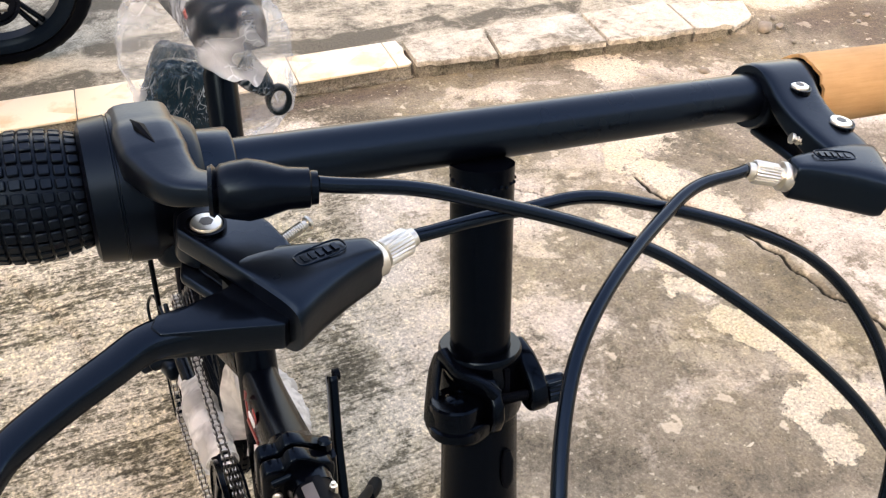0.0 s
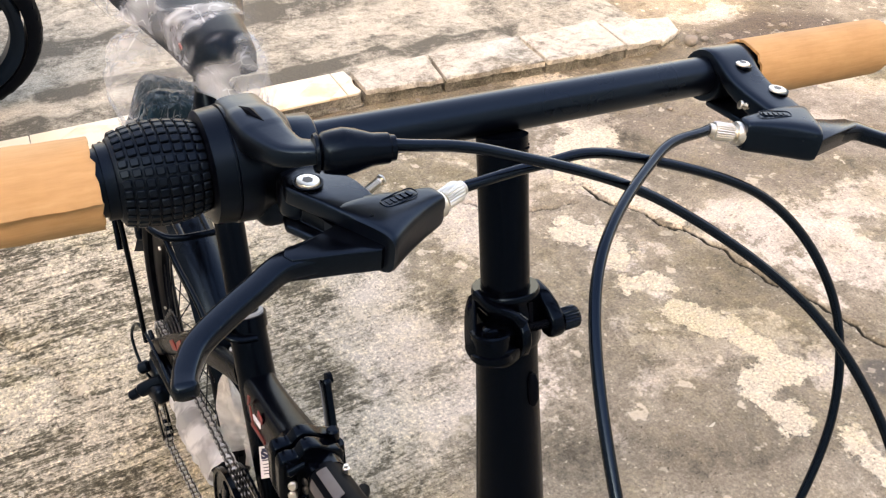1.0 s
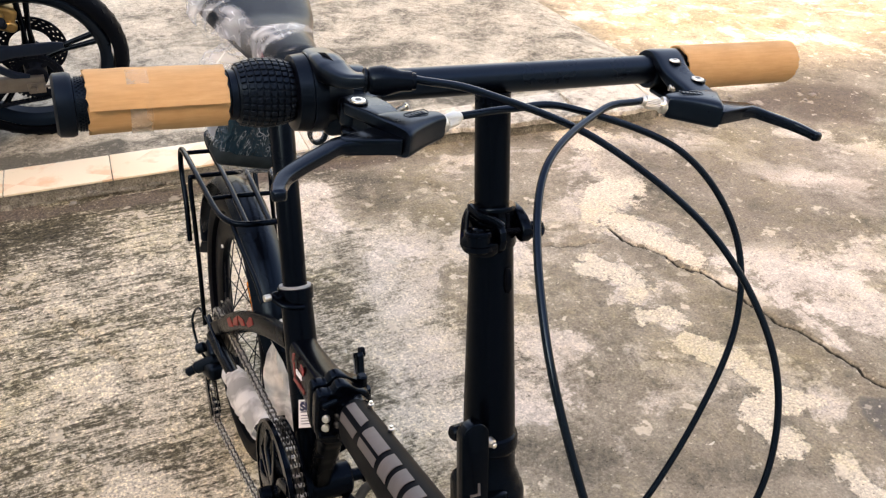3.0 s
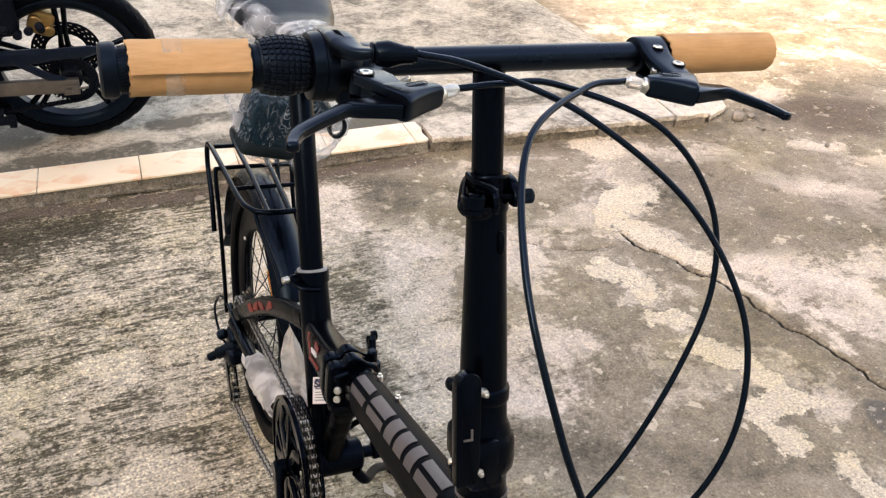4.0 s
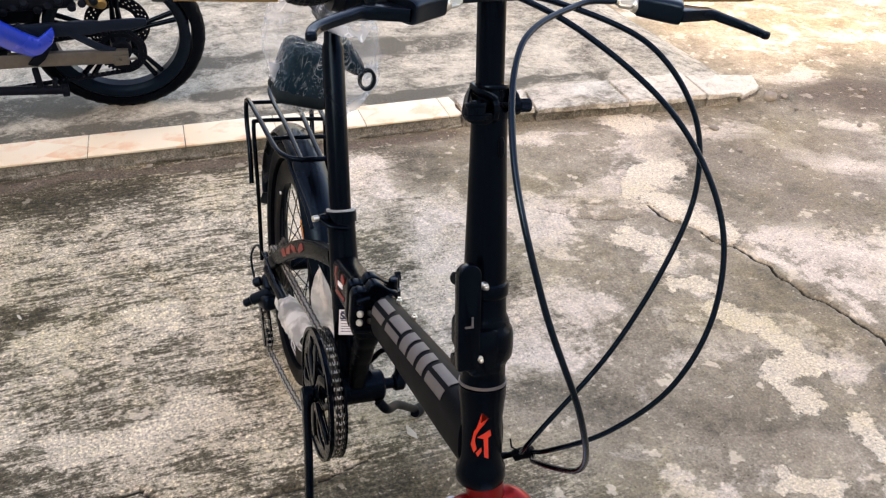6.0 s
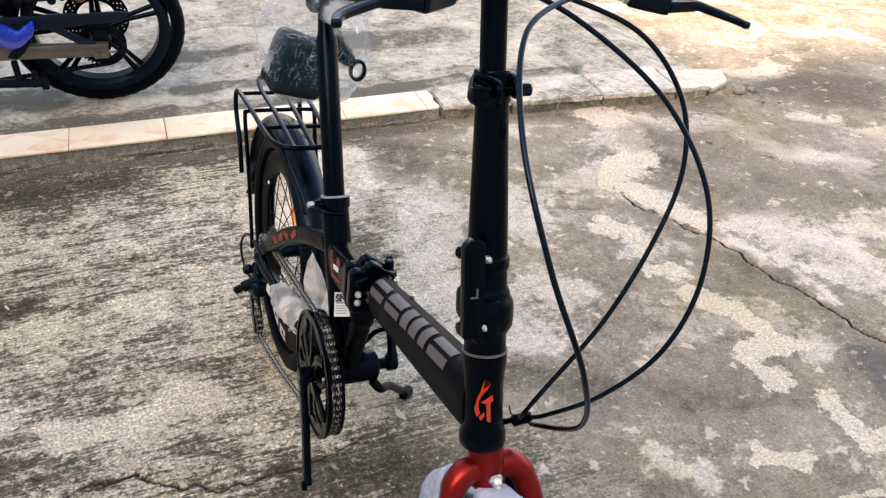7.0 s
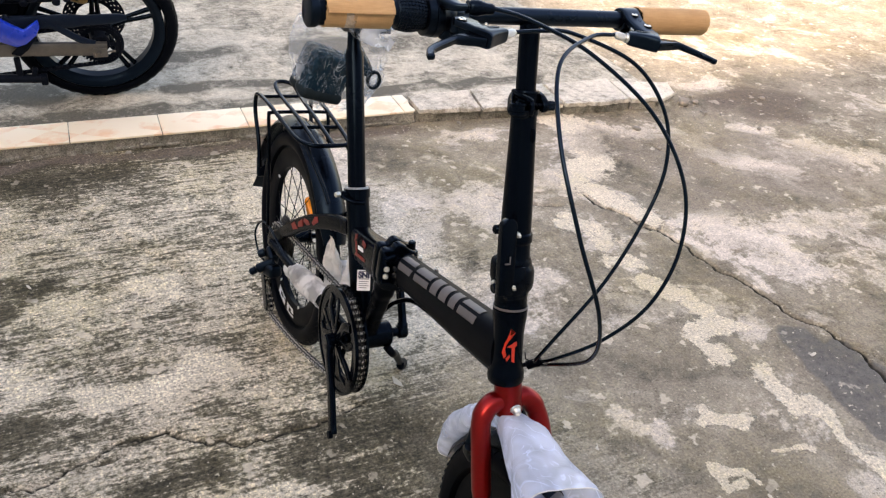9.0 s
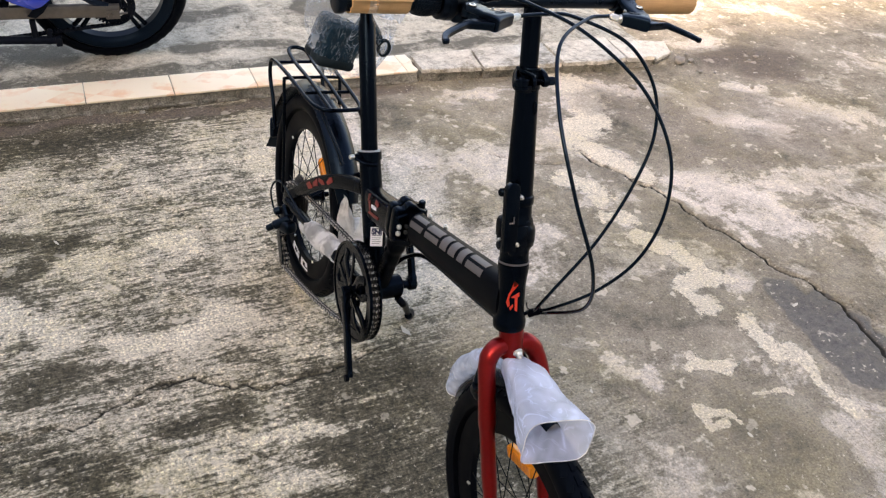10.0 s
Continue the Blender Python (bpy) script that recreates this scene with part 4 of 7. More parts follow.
prism(bm, [(0.004, 0.0125), (-0.0070, 0.0125), (-0.0150, 0.0105), (-0.0215, 0.0072), (-0.0250, 0.0030), (-0.0255, -0.0020), (-0.0225, -0.0062), (-0.0170, -0.0070), (-0.0110, -0.0040), (-0.0040, -0.0010)], 0.0118, 0.0205, FORE, 0.0030, 4)
part("clamp_ear", bm, GLOSS, collar)
bm = BM()
sweep(bm, curve([cz + V(-0.0070, -0.0250, -0.0065), cz + V(-0.0160, -0.0255, -0.0070), cz + V(-0.0240, -0.0215, -0.0065), cz + V(-0.0272, -0.0140, -0.0040), cz + V(-0.0232, -0.0040, 0.0010), cz + V(-0.0195, 0.0030, 0.0050), cz + V(-0.0165, 0.0080, 0.0075)], 7),
      [0.0036, 0.0046, 0.0052] + [0.0055] * 20 + [0.0050] * 13 + [0.0046, 0.0044, 0.0042, 0.0040, 0.0037, 0.0034, 0.0030], 16, flat=(0.26, 1.0), up=(0, 0, 1))
part("clamp_lever", bm, GLOSS, collar, "curved black cam lever")
bm = BM()
cam_at = cz + V(-0.0180, -0.0145, 0.0035)
lathe(bm, cam_at, AX, [(-0.0150, 0), (-0.0150, 0.0100), (-0.0138, 0.0110), (-0.0105, 0.0110), (-0.0100, 0.0098), (-0.0035, 0.0098), (-0.0030, 0.0104), (-0.0008, 0.0104), (0, 0.0096), (0.0002, 0)], 36)
block(bm, cz + V(-0.0110, -0.0135, -0.003), (0.010, 0.012, 0.014), None, 0.003, 3)
part("clamp_cam", bm, GLOSS, collar)
bm = BM()
lathe(bm, cam_at, AX, [(0, 0), (0, 0.0045), (0.0008, 0.0044), (0.0016, 0.0034), (0.0019, 0.0016), (0.0019, 0)], 22)
part("lever_pivot", bm, GLOSS, collar)
bm = BM()
rod(bm, cz + V(-0.003, -0.0195, 0.0032), cz + V(0.016, -0.0195, 0.0022), 0.0019, 10)
for k in range(17):
    x = -0.001 + k * 0.0008
    lathe(bm, cz + V(x, -0.0195, 0.0029 - 0.00005 * k), (1, 0, 0), [(0, 0.0019), (0.0003, 0.0023), (0.0006, 0.0019)], 10)
part("clamp_bolt", bm, RUBBER, collar, "threaded black clamp bolt")
bm = BM()
a = cz + V(0.0200, -0.0195, 0.0016)
lathe(bm, a, (1, 0, 0), [(0, 0), (0, 0.0052), (0.0006, 0.0056), (0.0086, 0.0056), (0.0094, 0.0050), (0.0094, 0.0022), (0.0080, 0.0018), (0.0080, 0)], 44)
for k, v in enumerate(bm.verts):
    off = v.co - a
    off.x = 0
    if off.length > 0.0048:
        v.co += off * (0.045 if k % 2 else -0.045)
part("knurled_nut", bm, BLADE, collar, "dark worn knurled nut")
bm = BM()
block(bm, SA(0.925) + V(0.0035, -0.0170, 0), (0.0022, 0.0030, 0.0130), pose(0, 0, 0, -17))
part("collar_slit", bm, RUBBER, collar, "narrow dark slit")

# handlebar, grips, shifter
BY, BZ = 0.182, 1.009
bm = BM()
rod(bm, (-0.268, BY, BZ), (0.268, BY, BZ), 0.0104, 36)
bar = part("handlebar", bm, LEVER, bike)
TILT = Matrix.Translation((0, BY, BZ)) @ pose(0, 0, 0, 0, -0.9, 0) @ Matrix.Translation((0, -BY, -BZ))
bar.matrix_basis = TILT
bm = BM()
lathe(bm, (-0.273, BY, BZ), (1, 0, 0), [(0, 0), (0, 0.0158), (0.0015, 0.0178), (0.008, 0.0182), (0.0105, 0.0172), (0.011, 0.0146), (0.021, 0.0146), (0.021, 0.0135), (0.098, 0.0135), (0.098, 0.0105)], 40)
grip = part("grip", bm, GRIP, bike)
grip.matrix_basis = TILT
bm = BM()
for i in range(7):
    for k in range(40):
        g = 2 * math.pi * (k + 0.5 * (i % 2)) / 40
        block(bm, (-0.2605 + i * 0.0014, BY + 0.0148 * math.cos(g), BZ + 0.0148 * math.sin(g)), (0.0011, 0.0011, 0.0013), pose(0, 0, 0, math.degrees(g)))
part("grip_ribs", bm, GRIP, grip)
bm = BM()
lathe(bm, (0.166, BY, BZ), (1, 0, 0), [(0, 0.0105), (0, 0.0140), (0.100, 0.0140), (0.103, 0.0135), (0.103, 0)], 36)
grip_b = part("grip", bm, GRIP, bike)
grip_b.matrix_basis = TILT


def grip_r(u):                                        # barrel-shaped twist grip, waisted at its ends
    return 0.0168 + 0.0030 * math.sin(math.pi * min(1, max(0, u))) ** 0.8


bm = BM()
lathe(bm, (-0.1770, BY, BZ), (1, 0, 0), [(0, 0.0105), (0, 0.0150), (0.0040, 0.0150), (0.0042, 0.0162)] + [(0.0050 + 0.0330 * u, grip_r(u)) for u in np.linspace(0, 1, 14)] + [(0.038, 0.0105)], 48)
twist = part("twist_grip", bm, GRIP, bike, "black rubber twist grip with moulded square pads")
twist.matrix_basis = TILT
ROWS_N, AROUND = 8, 30
for i in range(ROWS_N):
    u = (i + 0.5) / ROWS_N
    r = grip_r(u)
    slope = math.atan2(grip_r(u + 0.05) - grip_r(u - 0.05), 0.0036)
    bm = BM()
    block(bm, (0, 0, 0), (0.0034, 0.0026, 2 * math.pi * r / AROUND * 0.82), Matrix.Rotation(slope, 4, "Z"), 0.0004, 1)
    pad = part("grip_pad", bm, GRIP, twist)
    for k in range(AROUND):
        g = 2 * math.pi * (k + 0.08 * i) / AROUND
        one = pad if k == 0 else new("grip_pad", pad.data)
        one.parent = twist
        one.matrix_basis = Matrix.Translation((-0.1718 + 0.0328 * u, BY + r * math.cos(g), BZ + r * math.sin(g))) @ Matrix.Rotation(g, 4, "X")
bm = BM()
lathe(bm, (-0.1390, BY, BZ - 0.0015), (1, 0, 0), [(0, 0.0105), (0, 0.0205), (0.0012, 0.0232), (0.009, 0.0242), (0.0092, 0.0236), (0.0098, 0.0236), (0.010, 0.0246), (0.018, 0.0250), (0.0190, 0.0246),
                                        (0.0196, 0.0240), (0.028, 0.0225), (0.034, 0.0200), (0.036, 0.018), (0.036, 0.0105)], 48)
block(bm, (-0.111, BY - 0.004, BZ - 0.014), (0.022, 0.034, 0.022), None, 0.006, 3)
shifter = part("shifter_body", bm, PLASTIC, bike, "black twist shifter housing")
shifter.matrix_basis = TILT
bm = BM()
sweep(bm, curve([V(-0.1195, BY + 0.010, BZ + 0.0170), V(-0.1190, BY - 0.006, BZ + 0.0190), V(-0.1175, BY - 0.020, BZ + 0.0185), V(-0.1130, BY - 0.033, BZ + 0.0190), V(-0.1035, BY - 0.0415, BZ + 0.0215)], 7),
      [0.0085] * 7 + [0.0090] * 7 + [0.0085, 0.0082, 0.0079, 0.0076, 0.0073, 0.0070, 0.0067] + [0.0064, 0.0061, 0.0058, 0.0056, 0.0054, 0.0052, 0.0050, 0.0050], 18, flat=(0.75, 1.15), up=(1, 0, 0))
part("cable_horn", bm, LEVER, shifter, "glossy black cable exit")
bm = BM()
sweep(bm, [V(-0.1225, BY - 0.003, BZ + 0.0250), V(-0.1205, BY - 0.010, BZ + 0.0256), V(-0.1175, BY - 0.018, BZ + 0.0250)], [0.0003, 0.0020, 0.0003], 8)
part("gear_window", bm, RUBBER, shifter)
bm = BM()
B0, B1 = V(-0.1065, BY - 0.0415, BZ + 0.0215), V(-0.0765, BY - 0.0475, BZ + 0.0215)
lathe(bm, B0, B1 - B0, [(0, 0), (0, 0.0072), (0.0012, 0.0078), (0.0022, 0.0066), (0.0034, 0.0078), (0.006, 0.0084), (0.011, 0.0092), (0.016, 0.0083), (0.022, 0.0064), (0.0285, 0.0060), (0.029, 0.0052), (0.031, 0.0050), (0.031, 0)], 24)
part("cable_boot", bm, BOOT, shifter, "soft black rubber cable boot")


# brake levers: one outline for both, mirrored
def mirror(pts, flip):
    return [(0.056 - x, y + 0.006) for x, y in pts][::-1] if flip else pts


def brake_lever(flip):
    def Q(x, y, z):
        return V(0.056 - x, y + 0.006, z) if flip else V(x, y, z)
    bm = BM()
    # the hood tapers from the blade's mouth to the cable's end
    secs = []
    for a, b, top, low in (((-0.1065, 0.1300), (-0.0905, 0.1015), 1.0120, 0.9940), ((-0.1045, 0.1312), (-0.0880, 0.1030), 1.0132, 0.9932), ((-0.0920, 0.1335), (-0.0800, 0.1090), 1.0134, 0.9935),
                           ((-0.0780, 0.1322), (-0.0700, 0.1155), 1.0128, 0.9945), ((-0.0640, 0.1310), (-0.0605, 0.1205), 1.0120, 0.9960), ((-0.0610, 0.1300), (-0.0588, 0.1215), 1.0108, 0.9975)):
        A, B = Q(*a, 0.5 * (top + low)), Q(*b, 0.5 * (top + low))
        secs.append(((A + B) / 2, (A - B) / 2, V(0, 0, 0.5 * (top - low))))
    loft(bm, secs, 36, 0.46, 5)
    if not flip:
        # clevis round the blade's pivot: upper plate, lower plate
        arms = [(-0.1150, 0.1530), (-0.1085, 0.1568), (-0.1000, 0.1570), (-0.0925, 0.1510), (-0.0890, 0.1425), (-0.0852, 0.1348), (-0.0815, 0.1318), (-0.0898, 0.1090), (-0.0930, 0.1080), (-0.1072, 0.1290), (-0.1168, 0.1445)]
        plate = BM()
        prism(plate, arms, 1.0060, 1.0138, None, 0.0020, 3)
        for v in plate.verts:                           # runs out flush under the hood's top
            v.co.z -= 0.0040 * min(1.0, max(0.0, (v.co.x + 0.098) / 0.012)) * min(1.0, max(0.0, (0.1385 - v.co.y) / 0.006))
        join(bm, plate)
        prism(bm, arms[:6] + [(-0.0900, 0.1290), (-0.1000, 0.1290)] + arms[-2:], 0.9925, 0.9962, None, 0.0014, 2)
        prism(bm, [(-0.1050, 0.1880), (-0.0780, 0.1860), (-0.0740, 0.1780), (-0.0850, 0.1700), (-0.0900, 0.1560), (-0.0900, 0.1480), (-0.1120, 0.1440), (-0.1170, 0.1500), (-0.1150, 0.1610), (-0.1100, 0.1720)], 0.9960, 1.0110, None, 0.003, 3)
        lathe(bm, V(-0.1175, BY, BZ - 0.001), (1, 0, 0), [(0, 0.0105), (0, 0.0132), (0.0015, 0.0142), (0.0245, 0.0142), (0.0255, 0.0132), (0.0255, 0.0105)], 32)
    else:
        # broad strap from the bar's clamp down to the hood
        secs = []
        for y, z, x0, x1, th in ((0.1930, 1.0212, 0.1384, 0.1664, 0.0020), (0.1880, 1.0248, 0.1382, 0.1664, 0.0028), (0.1815, 1.0262, 0.1380, 0.1660, 0.0034), (0.1740, 1.0246, 0.1376, 0.1640, 0.0042), (0.1650, 1.0208, 0.1370, 0.1618, 0.0048),
                                 (0.1560, 1.0176, 0.1372, 0.1610, 0.0052), (0.1460, 1.0150, 0.1378, 0.1612, 0.0058), (0.1370, 1.0132, 0.1385, 0.1612, 0.0064), (0.1270, 1.0118, 0.1405, 0.1590, 0.0066)):
            x0, x1 = x0 - 0.0045 * min(1, max(0, (y - 0.13) / 0.03)), x1 - 0.0045 * min(1, max(0, (y - 0.13) / 0.03))
            secs.append((V((x0 + x1) / 2, y, z - th), V((x1 - x0) / 2, 0, 0), V(0, 0, th)))
        loft(bm, secs, 36, 0.42, 5)
        prism(bm, [(0.1380, 0.1780), (0.1600, 0.1780), (0.1610, 0.1400), (0.1400, 0.1400)], 0.9945, 0.9985, None, 0.0015, 2)
        lathe(bm, V(0.1615, BY, BZ + 0.0024), (-1, 0, 0), [(0, 0.0105), (0, 0.0134), (0.0015, 0.0144), (0.0265, 0.0144), (0.0280, 0.0136), (0.0280, 0.0105)], 36)
    body = part("brake_lever", bm, LEVER, bike, "black brake lever with bright bolts", 50)
    bm = BM()                                          # raised outline of the maker's mark, its letters as bars
    F = pose(*Q(-0.0785, 0.1240, 1.0131), 0, 0, (18 if not flip else -18))
    ring = [(0.0085 * math.copysign(abs(math.cos(g)) ** 0.5, math.cos(g)), 0.0030 * math.copysign(abs(math.sin(g)) ** 0.5, math.sin(g))) for g in np.linspace(0, 2 * math.pi, 24, endpoint=False)]
    sweep(bm, [F @ V(x, y, 0.0003) for x, y in ring], 0.00032, 6, closed=True)
    for k in range(5):
        block(bm, F @ V(-0.0055 + k * 0.0027, 0, 0.0001), (0.0016, 0.0030, 0.0008), F.to_3x3().to_4x4())
    part("lever_mark", bm, LEVER, body)
    bm = BM()
    prism(bm, mirror([(-0.1110, 0.1460), (-0.1045, 0.1370), (-0.1015, 0.1300), (-0.1060, 0.1240), (-0.1180, 0.1195), (-0.1270, 0.1175), (-0.1290, 0.1130), (-0.1270, 0.1095),
                      (-0.1080, 0.1065), (-0.0945, 0.1040), (-0.0900, 0.1075), (-0.0935, 0.1140)], flip), 0.9965, 1.0065, None, 0.0026, 3)
    blade = []
    for x, y in ((-0.112, 0.1135), (-0.122, 0.1135), (-0.131, 0.1120), (-0.141, 0.1060), (-0.154, 0.0980), (-0.166, 0.0890), (-0.1715, 0.0810), (-0.1742, 0.0740), (-0.1750, 0.0690)):
        far = max(0.0, -0.13 - x)
        if flip:                                        # the far lever's blade is shorter
            x, y = x + 0.26 * far, y + 0.16 * far
        blade.append(Q(x, y, 1.0015 - (0.16 if flip else 0.10) * far))
    sweep(bm, curve(blade, 5), [float(np.interp(k / 40, (0, 0.12, 0.3, 0.6, 0.85, 0.95, 1.0), (0.0058, 0.0056, 0.0049, 0.0044, 0.0040, 0.0042, 0.0026))) for k in range(41)], 18, flat=(1.0, 0.85))
    part("lever_blade", bm, BLADE, body, "curved black lever blade", 75)
    for x, y, r in ((-0.0982 if flip else -0.1076, 0.1420 if flip else 0.1445, 0.0048), (-0.0905, 0.1625, 0.0042)):
        if y > 0.16 and not flip:
            continue
        bm = BM()
        c = Q(x, y, (1.0212 if y > 0.16 else 1.0146) if flip else 1.0134)
        lathe(bm, c, (0, 0, 1), [(0, 0), (0, r), (0.0012, r), (0.0018, r * 0.92), (0.0020, r * 0.6), (0.0020, 0)], 28)
        bolt = part("lever_bolt", bm, CHROME, body, "bright hex-socket bolt")
        bm = BM()
        lathe(bm, c, (0, 0, 1), [(0.0015, 0), (0.0015, r * 0.46), (0.0021, r * 0.46), (0.0021, 0)], 6)
        part("hex_socket", bm, DULL_STEEL, bolt, "dull hex socket")
        bm = BM()
        lathe(bm, c, (0, 0, 1), [(-0.001, r), (0.0012, r + 0.0004), (0.0012, r + 0.0012), (-0.001, r + 0.0014)], 20, True)
        part("bolt_washer", bm, GLOSS, body)
    bm = BM()
    a, b = Q(-0.0615, 0.1265, 1.0035), Q(-0.0440, 0.1330, 1.0055)
    d = (b - a).normalized()
    lathe(bm, a, d, [(0, 0), (0, 0.0056), (0.0006, 0.0060), (0.0036, 0.0060), (0.0042, 0.0056), (0.0042, 0.0034), (0.0056, 0.0034), (0.0060, 0.0044), (0.0150, 0.0046), (0.0158, 0.0042), (0.0160, 0.0034), (0.0185, 0.0032), (0.0185, 0)], 48)
    for k, v in enumerate(bm.verts):
        s1 = (v.co - a).dot(d)
        off = v.co - a - d * s1
        if 0.0058 < s1 < 0.0158 and off.length > 0.0038:
            v.co += off * (0.05 if k % 2 else -0.05)
    part("barrel_adjuster", bm, CHROME, body, "bright knurled barrel adjuster")
    bm = BM()
    a, b = Q(-0.0865, 0.1395, 1.0070), Q(-0.0770, 0.1438, 1.0090)
    d = (b - a).normalized()
    rod(bm, a, b, 0.0015, 10)
    for k in range(10):
        lathe(bm, a + d * (0.001 + k * 0.00085), d, [(0, 0.0015), (0.0003, 0.0020), (0.0006, 0.0015)], 10)
    rod(bm, b, b + d * 0.0016, 0.0024, 10, 0.0004)
    part("reach_screw", bm, CHROME, body, "small bright reach screw")
    return body


brake_lever(False)
brake_lever(True)

# cables
KNOT = V(0.055, 0.050, 0.574)
LEAD = [V(0.034, 0.064, 0.556), V(0.024, 0.078, 0.535)]
CABLES = {
    "shift_cable": [B1, V(-0.030, 0.130, 1.0210), V(0.053, 0.111, 0.990), V(0.129, 0.062, 0.935), V(0.161, 0.008, 0.868), V(0.156, -0.027, 0.796), V(0.129, -0.037, 0.724), V(0.093, -0.016, 0.657), V(0.062, 0.024, 0.600), KNOT] + LEAD,
    "brake_cable": [V(-0.044, 0.133, 1.0055), V(-0.005, 0.135, 1.0075), V(0.038, 0.133, 1.006), V(0.121, 0.110, 0.979), V(0.164, 0.080, 0.928), V(0.167, 0.052, 0.868), V(0.142, 0.033, 0.802), V(0.099, 0.020, 0.721), V(0.048, 0.020, 0.640), V(0.040, 0.036, 0.592), KNOT + V(-0.002, 0.004, 0)] + LEAD,
    "front_brake_cable": [V(0.1000, 0.139, 1.0055), V(0.057, 0.127, 1.005), V(-0.014, 0.075, 0.990), V(-0.045, -0.001, 0.936), V(-0.037, -0.066, 0.855), V(-0.004, -0.098, 0.768), V(0.025, -0.076, 0.687), V(0.036, 0.004, 0.611), KNOT + V(0.003, -0.002, -0.004), V(0.03, 0.066, 0.556), V(0.027, 0.06, 0.52), V(0.026, 0.045, 0.48)],
}
for nm, pts in CABLES.items():
    bm = BM()
    sweep(bm, curve(pts, 14), 0.0025, 12)
    part(nm, bm, CABLE, bike, "glossy black cable in a wide loop")
bm = BM()
sweep(bm, [KNOT + V(0.004, -0.004, 0.003), KNOT + V(-0.003, 0.002, -0.003), KNOT + V(-0.009, 0.006, -0.009)], 0.0062, 14)
block(bm, KNOT + V(-0.010, 0.004, -0.004), (0.006, 0.005, 0.007), pose(0, 0, 0, 20, 30, 0), 0.0012)
sweep(bm, [KNOT + V(-0.008, 0.004, 0.0), KNOT + V(-0.015, 0.006, 0.004), KNOT + V(-0.016, 0.010, 0.012)], 0.0009, 6)
part("cable_tie", bm, RUBBER, bike, "black cable tie")
bm = BM()
sweep(bm, curve([LEAD[1], V(0.030, 0.10, 0.52), V(0.030, 0.2, 0.495), V(0.03, 0.36, 0.455), V(0.03, 0.44, 0.40), V(0.028, 0.50, 0.33), V(0.03, 0.56, 0.30)], 8), 0.0045, 10)
part("frame_cable", bm, CABLE, bike)

# main tube, hinge, seat tube, rear frame
TUBE0, TUBE1 = V(0, 0.365, 0.5205), V(0, 0.050, 0.604)
bm = BM()
TUBE_R = [0.0285, 0.0292, 0.0300, 0.0308, 0.0316, 0.0324, 0.0332, 0.0338, 0.0340]
path = [TUBE0.lerp(TUBE1, u) for u in np.linspace(0, 1, 9)]
sweep(bm, path, TUBE_R, 32, flat=(0.70, 1.0), ex=0.72)
main_tube = part("main_tube", bm, MATT_PAINT, bike, "matt black main tube with grey lettering shapes")
# grey lettering on the tube's side and top, drawn as plain blocks
bm = BM()
TD = (TUBE1 - TUBE0).normalized()
TN = V(-1, 0, 0)
TU = TD.cross(TN).normalized()
if TU.z < 0:
    TU = -TU
tall, TLEN = 0.0145, (TUBE1 - TUBE0).length
ROUND = np.linspace(-1.5, 1.55, 120)
OUTLINES = ([[(0, -1), (0.9, -1), (1, -0.25), (0, -0.25)], [(0, 0.25), (1, 0.25), (0.9, 1), (0, 1)]],
            [[(0, -1), (1, -1), (1, -0.3), (0, -0.3)], [(0, 0.0), (1, 0.0), (1, 1), (0, 1)]],
            [[(0, -1), (0.42, -1), (0.42, 1), (0, 1)], [(0.58, -1), (1, -1), (1, 1), (0.58, 1)]],
            [[(0, -1), (1, -1), (1, 1), (0, 1)]],
            [[(0, -1), (1, -1), (1, -0.2), (0, -0.2)], [(0, 0.2), (1, 0.2), (1, 1), (0, 1)]])
for (x0, w0), outs in zip(((0.010, 0.050), (0.070, 0.050), (0.130, 0.052), (0.192, 0.019), (0.221, 0.050)), OUTLINES):
    for o in outs:
        fr = bmesh.new()
        prism(fr, [(x0 + x * w0, y * tall) for x, y in o], 0.0, 0.0006)
        for cut in np.linspace(-0.85, 0.85, 9):
            bmesh.ops.bisect_plane(fr, geom=list(fr.verts) + list(fr.edges) + list(fr.faces), plane_co=(0, cut * tall, 0), plane_no=(0, 1, 0))
        for v in fr.verts:                                # laid round the tube's upper corner
            r = float(np.interp(v.co.x / TLEN, np.linspace(0, 1, 9), TUBE_R)) + 0.0006 + v.co.z
            lat, hgt = 0.70 * r * np.sign(np.sin(ROUND)) * abs(np.sin(ROUND)) ** 0.72, r * np.cos(ROUND) ** 0.72
            arc = np.concatenate([[0], np.cumsum(np.hypot(np.diff(lat), np.diff(hgt)))])
            want = float(np.interp(0.0, ROUND, arc)) + 0.0165 - v.co.y
            v.co = TUBE0 + TD * v.co.x + TN * float(np.interp(want, arc, lat)) + TU * float(np.interp(want, arc, hgt))
        join(bm, fr)
part("tube_print", bm, GREY_DECAL, main_tube, "grey block-letter shapes")
for y, x in ((0.343, 0.013), (0.286, 0.014)):
    bm = BM()
    c = TUBE0.lerp(TUBE1, (0.365 - y) / 0.315) + TU * 0.0248 + V(x, 0, 0)
    rod(bm, c - TU * 0.002, c + TU * 0.007, 0.0038, 8, 0.0008)
    rod(bm, c + TU * 0.007, c + TU * 0.0095, 0.0022, 8)
    part("cable_stop", bm, CHROME, main_tube, "small bright cable stop")
for y in (0.31, 0.13):
    bm = BM()
    c = TUBE0.lerp(TUBE1, (0.365 - y) / 0.315) - TU * 0.0310
    block(bm, c, (0.012, 0.018, 0.008), pose(0, 0, 0, -17), 0.002)
    part("cable_guide", bm, PLASTIC, main_tube)

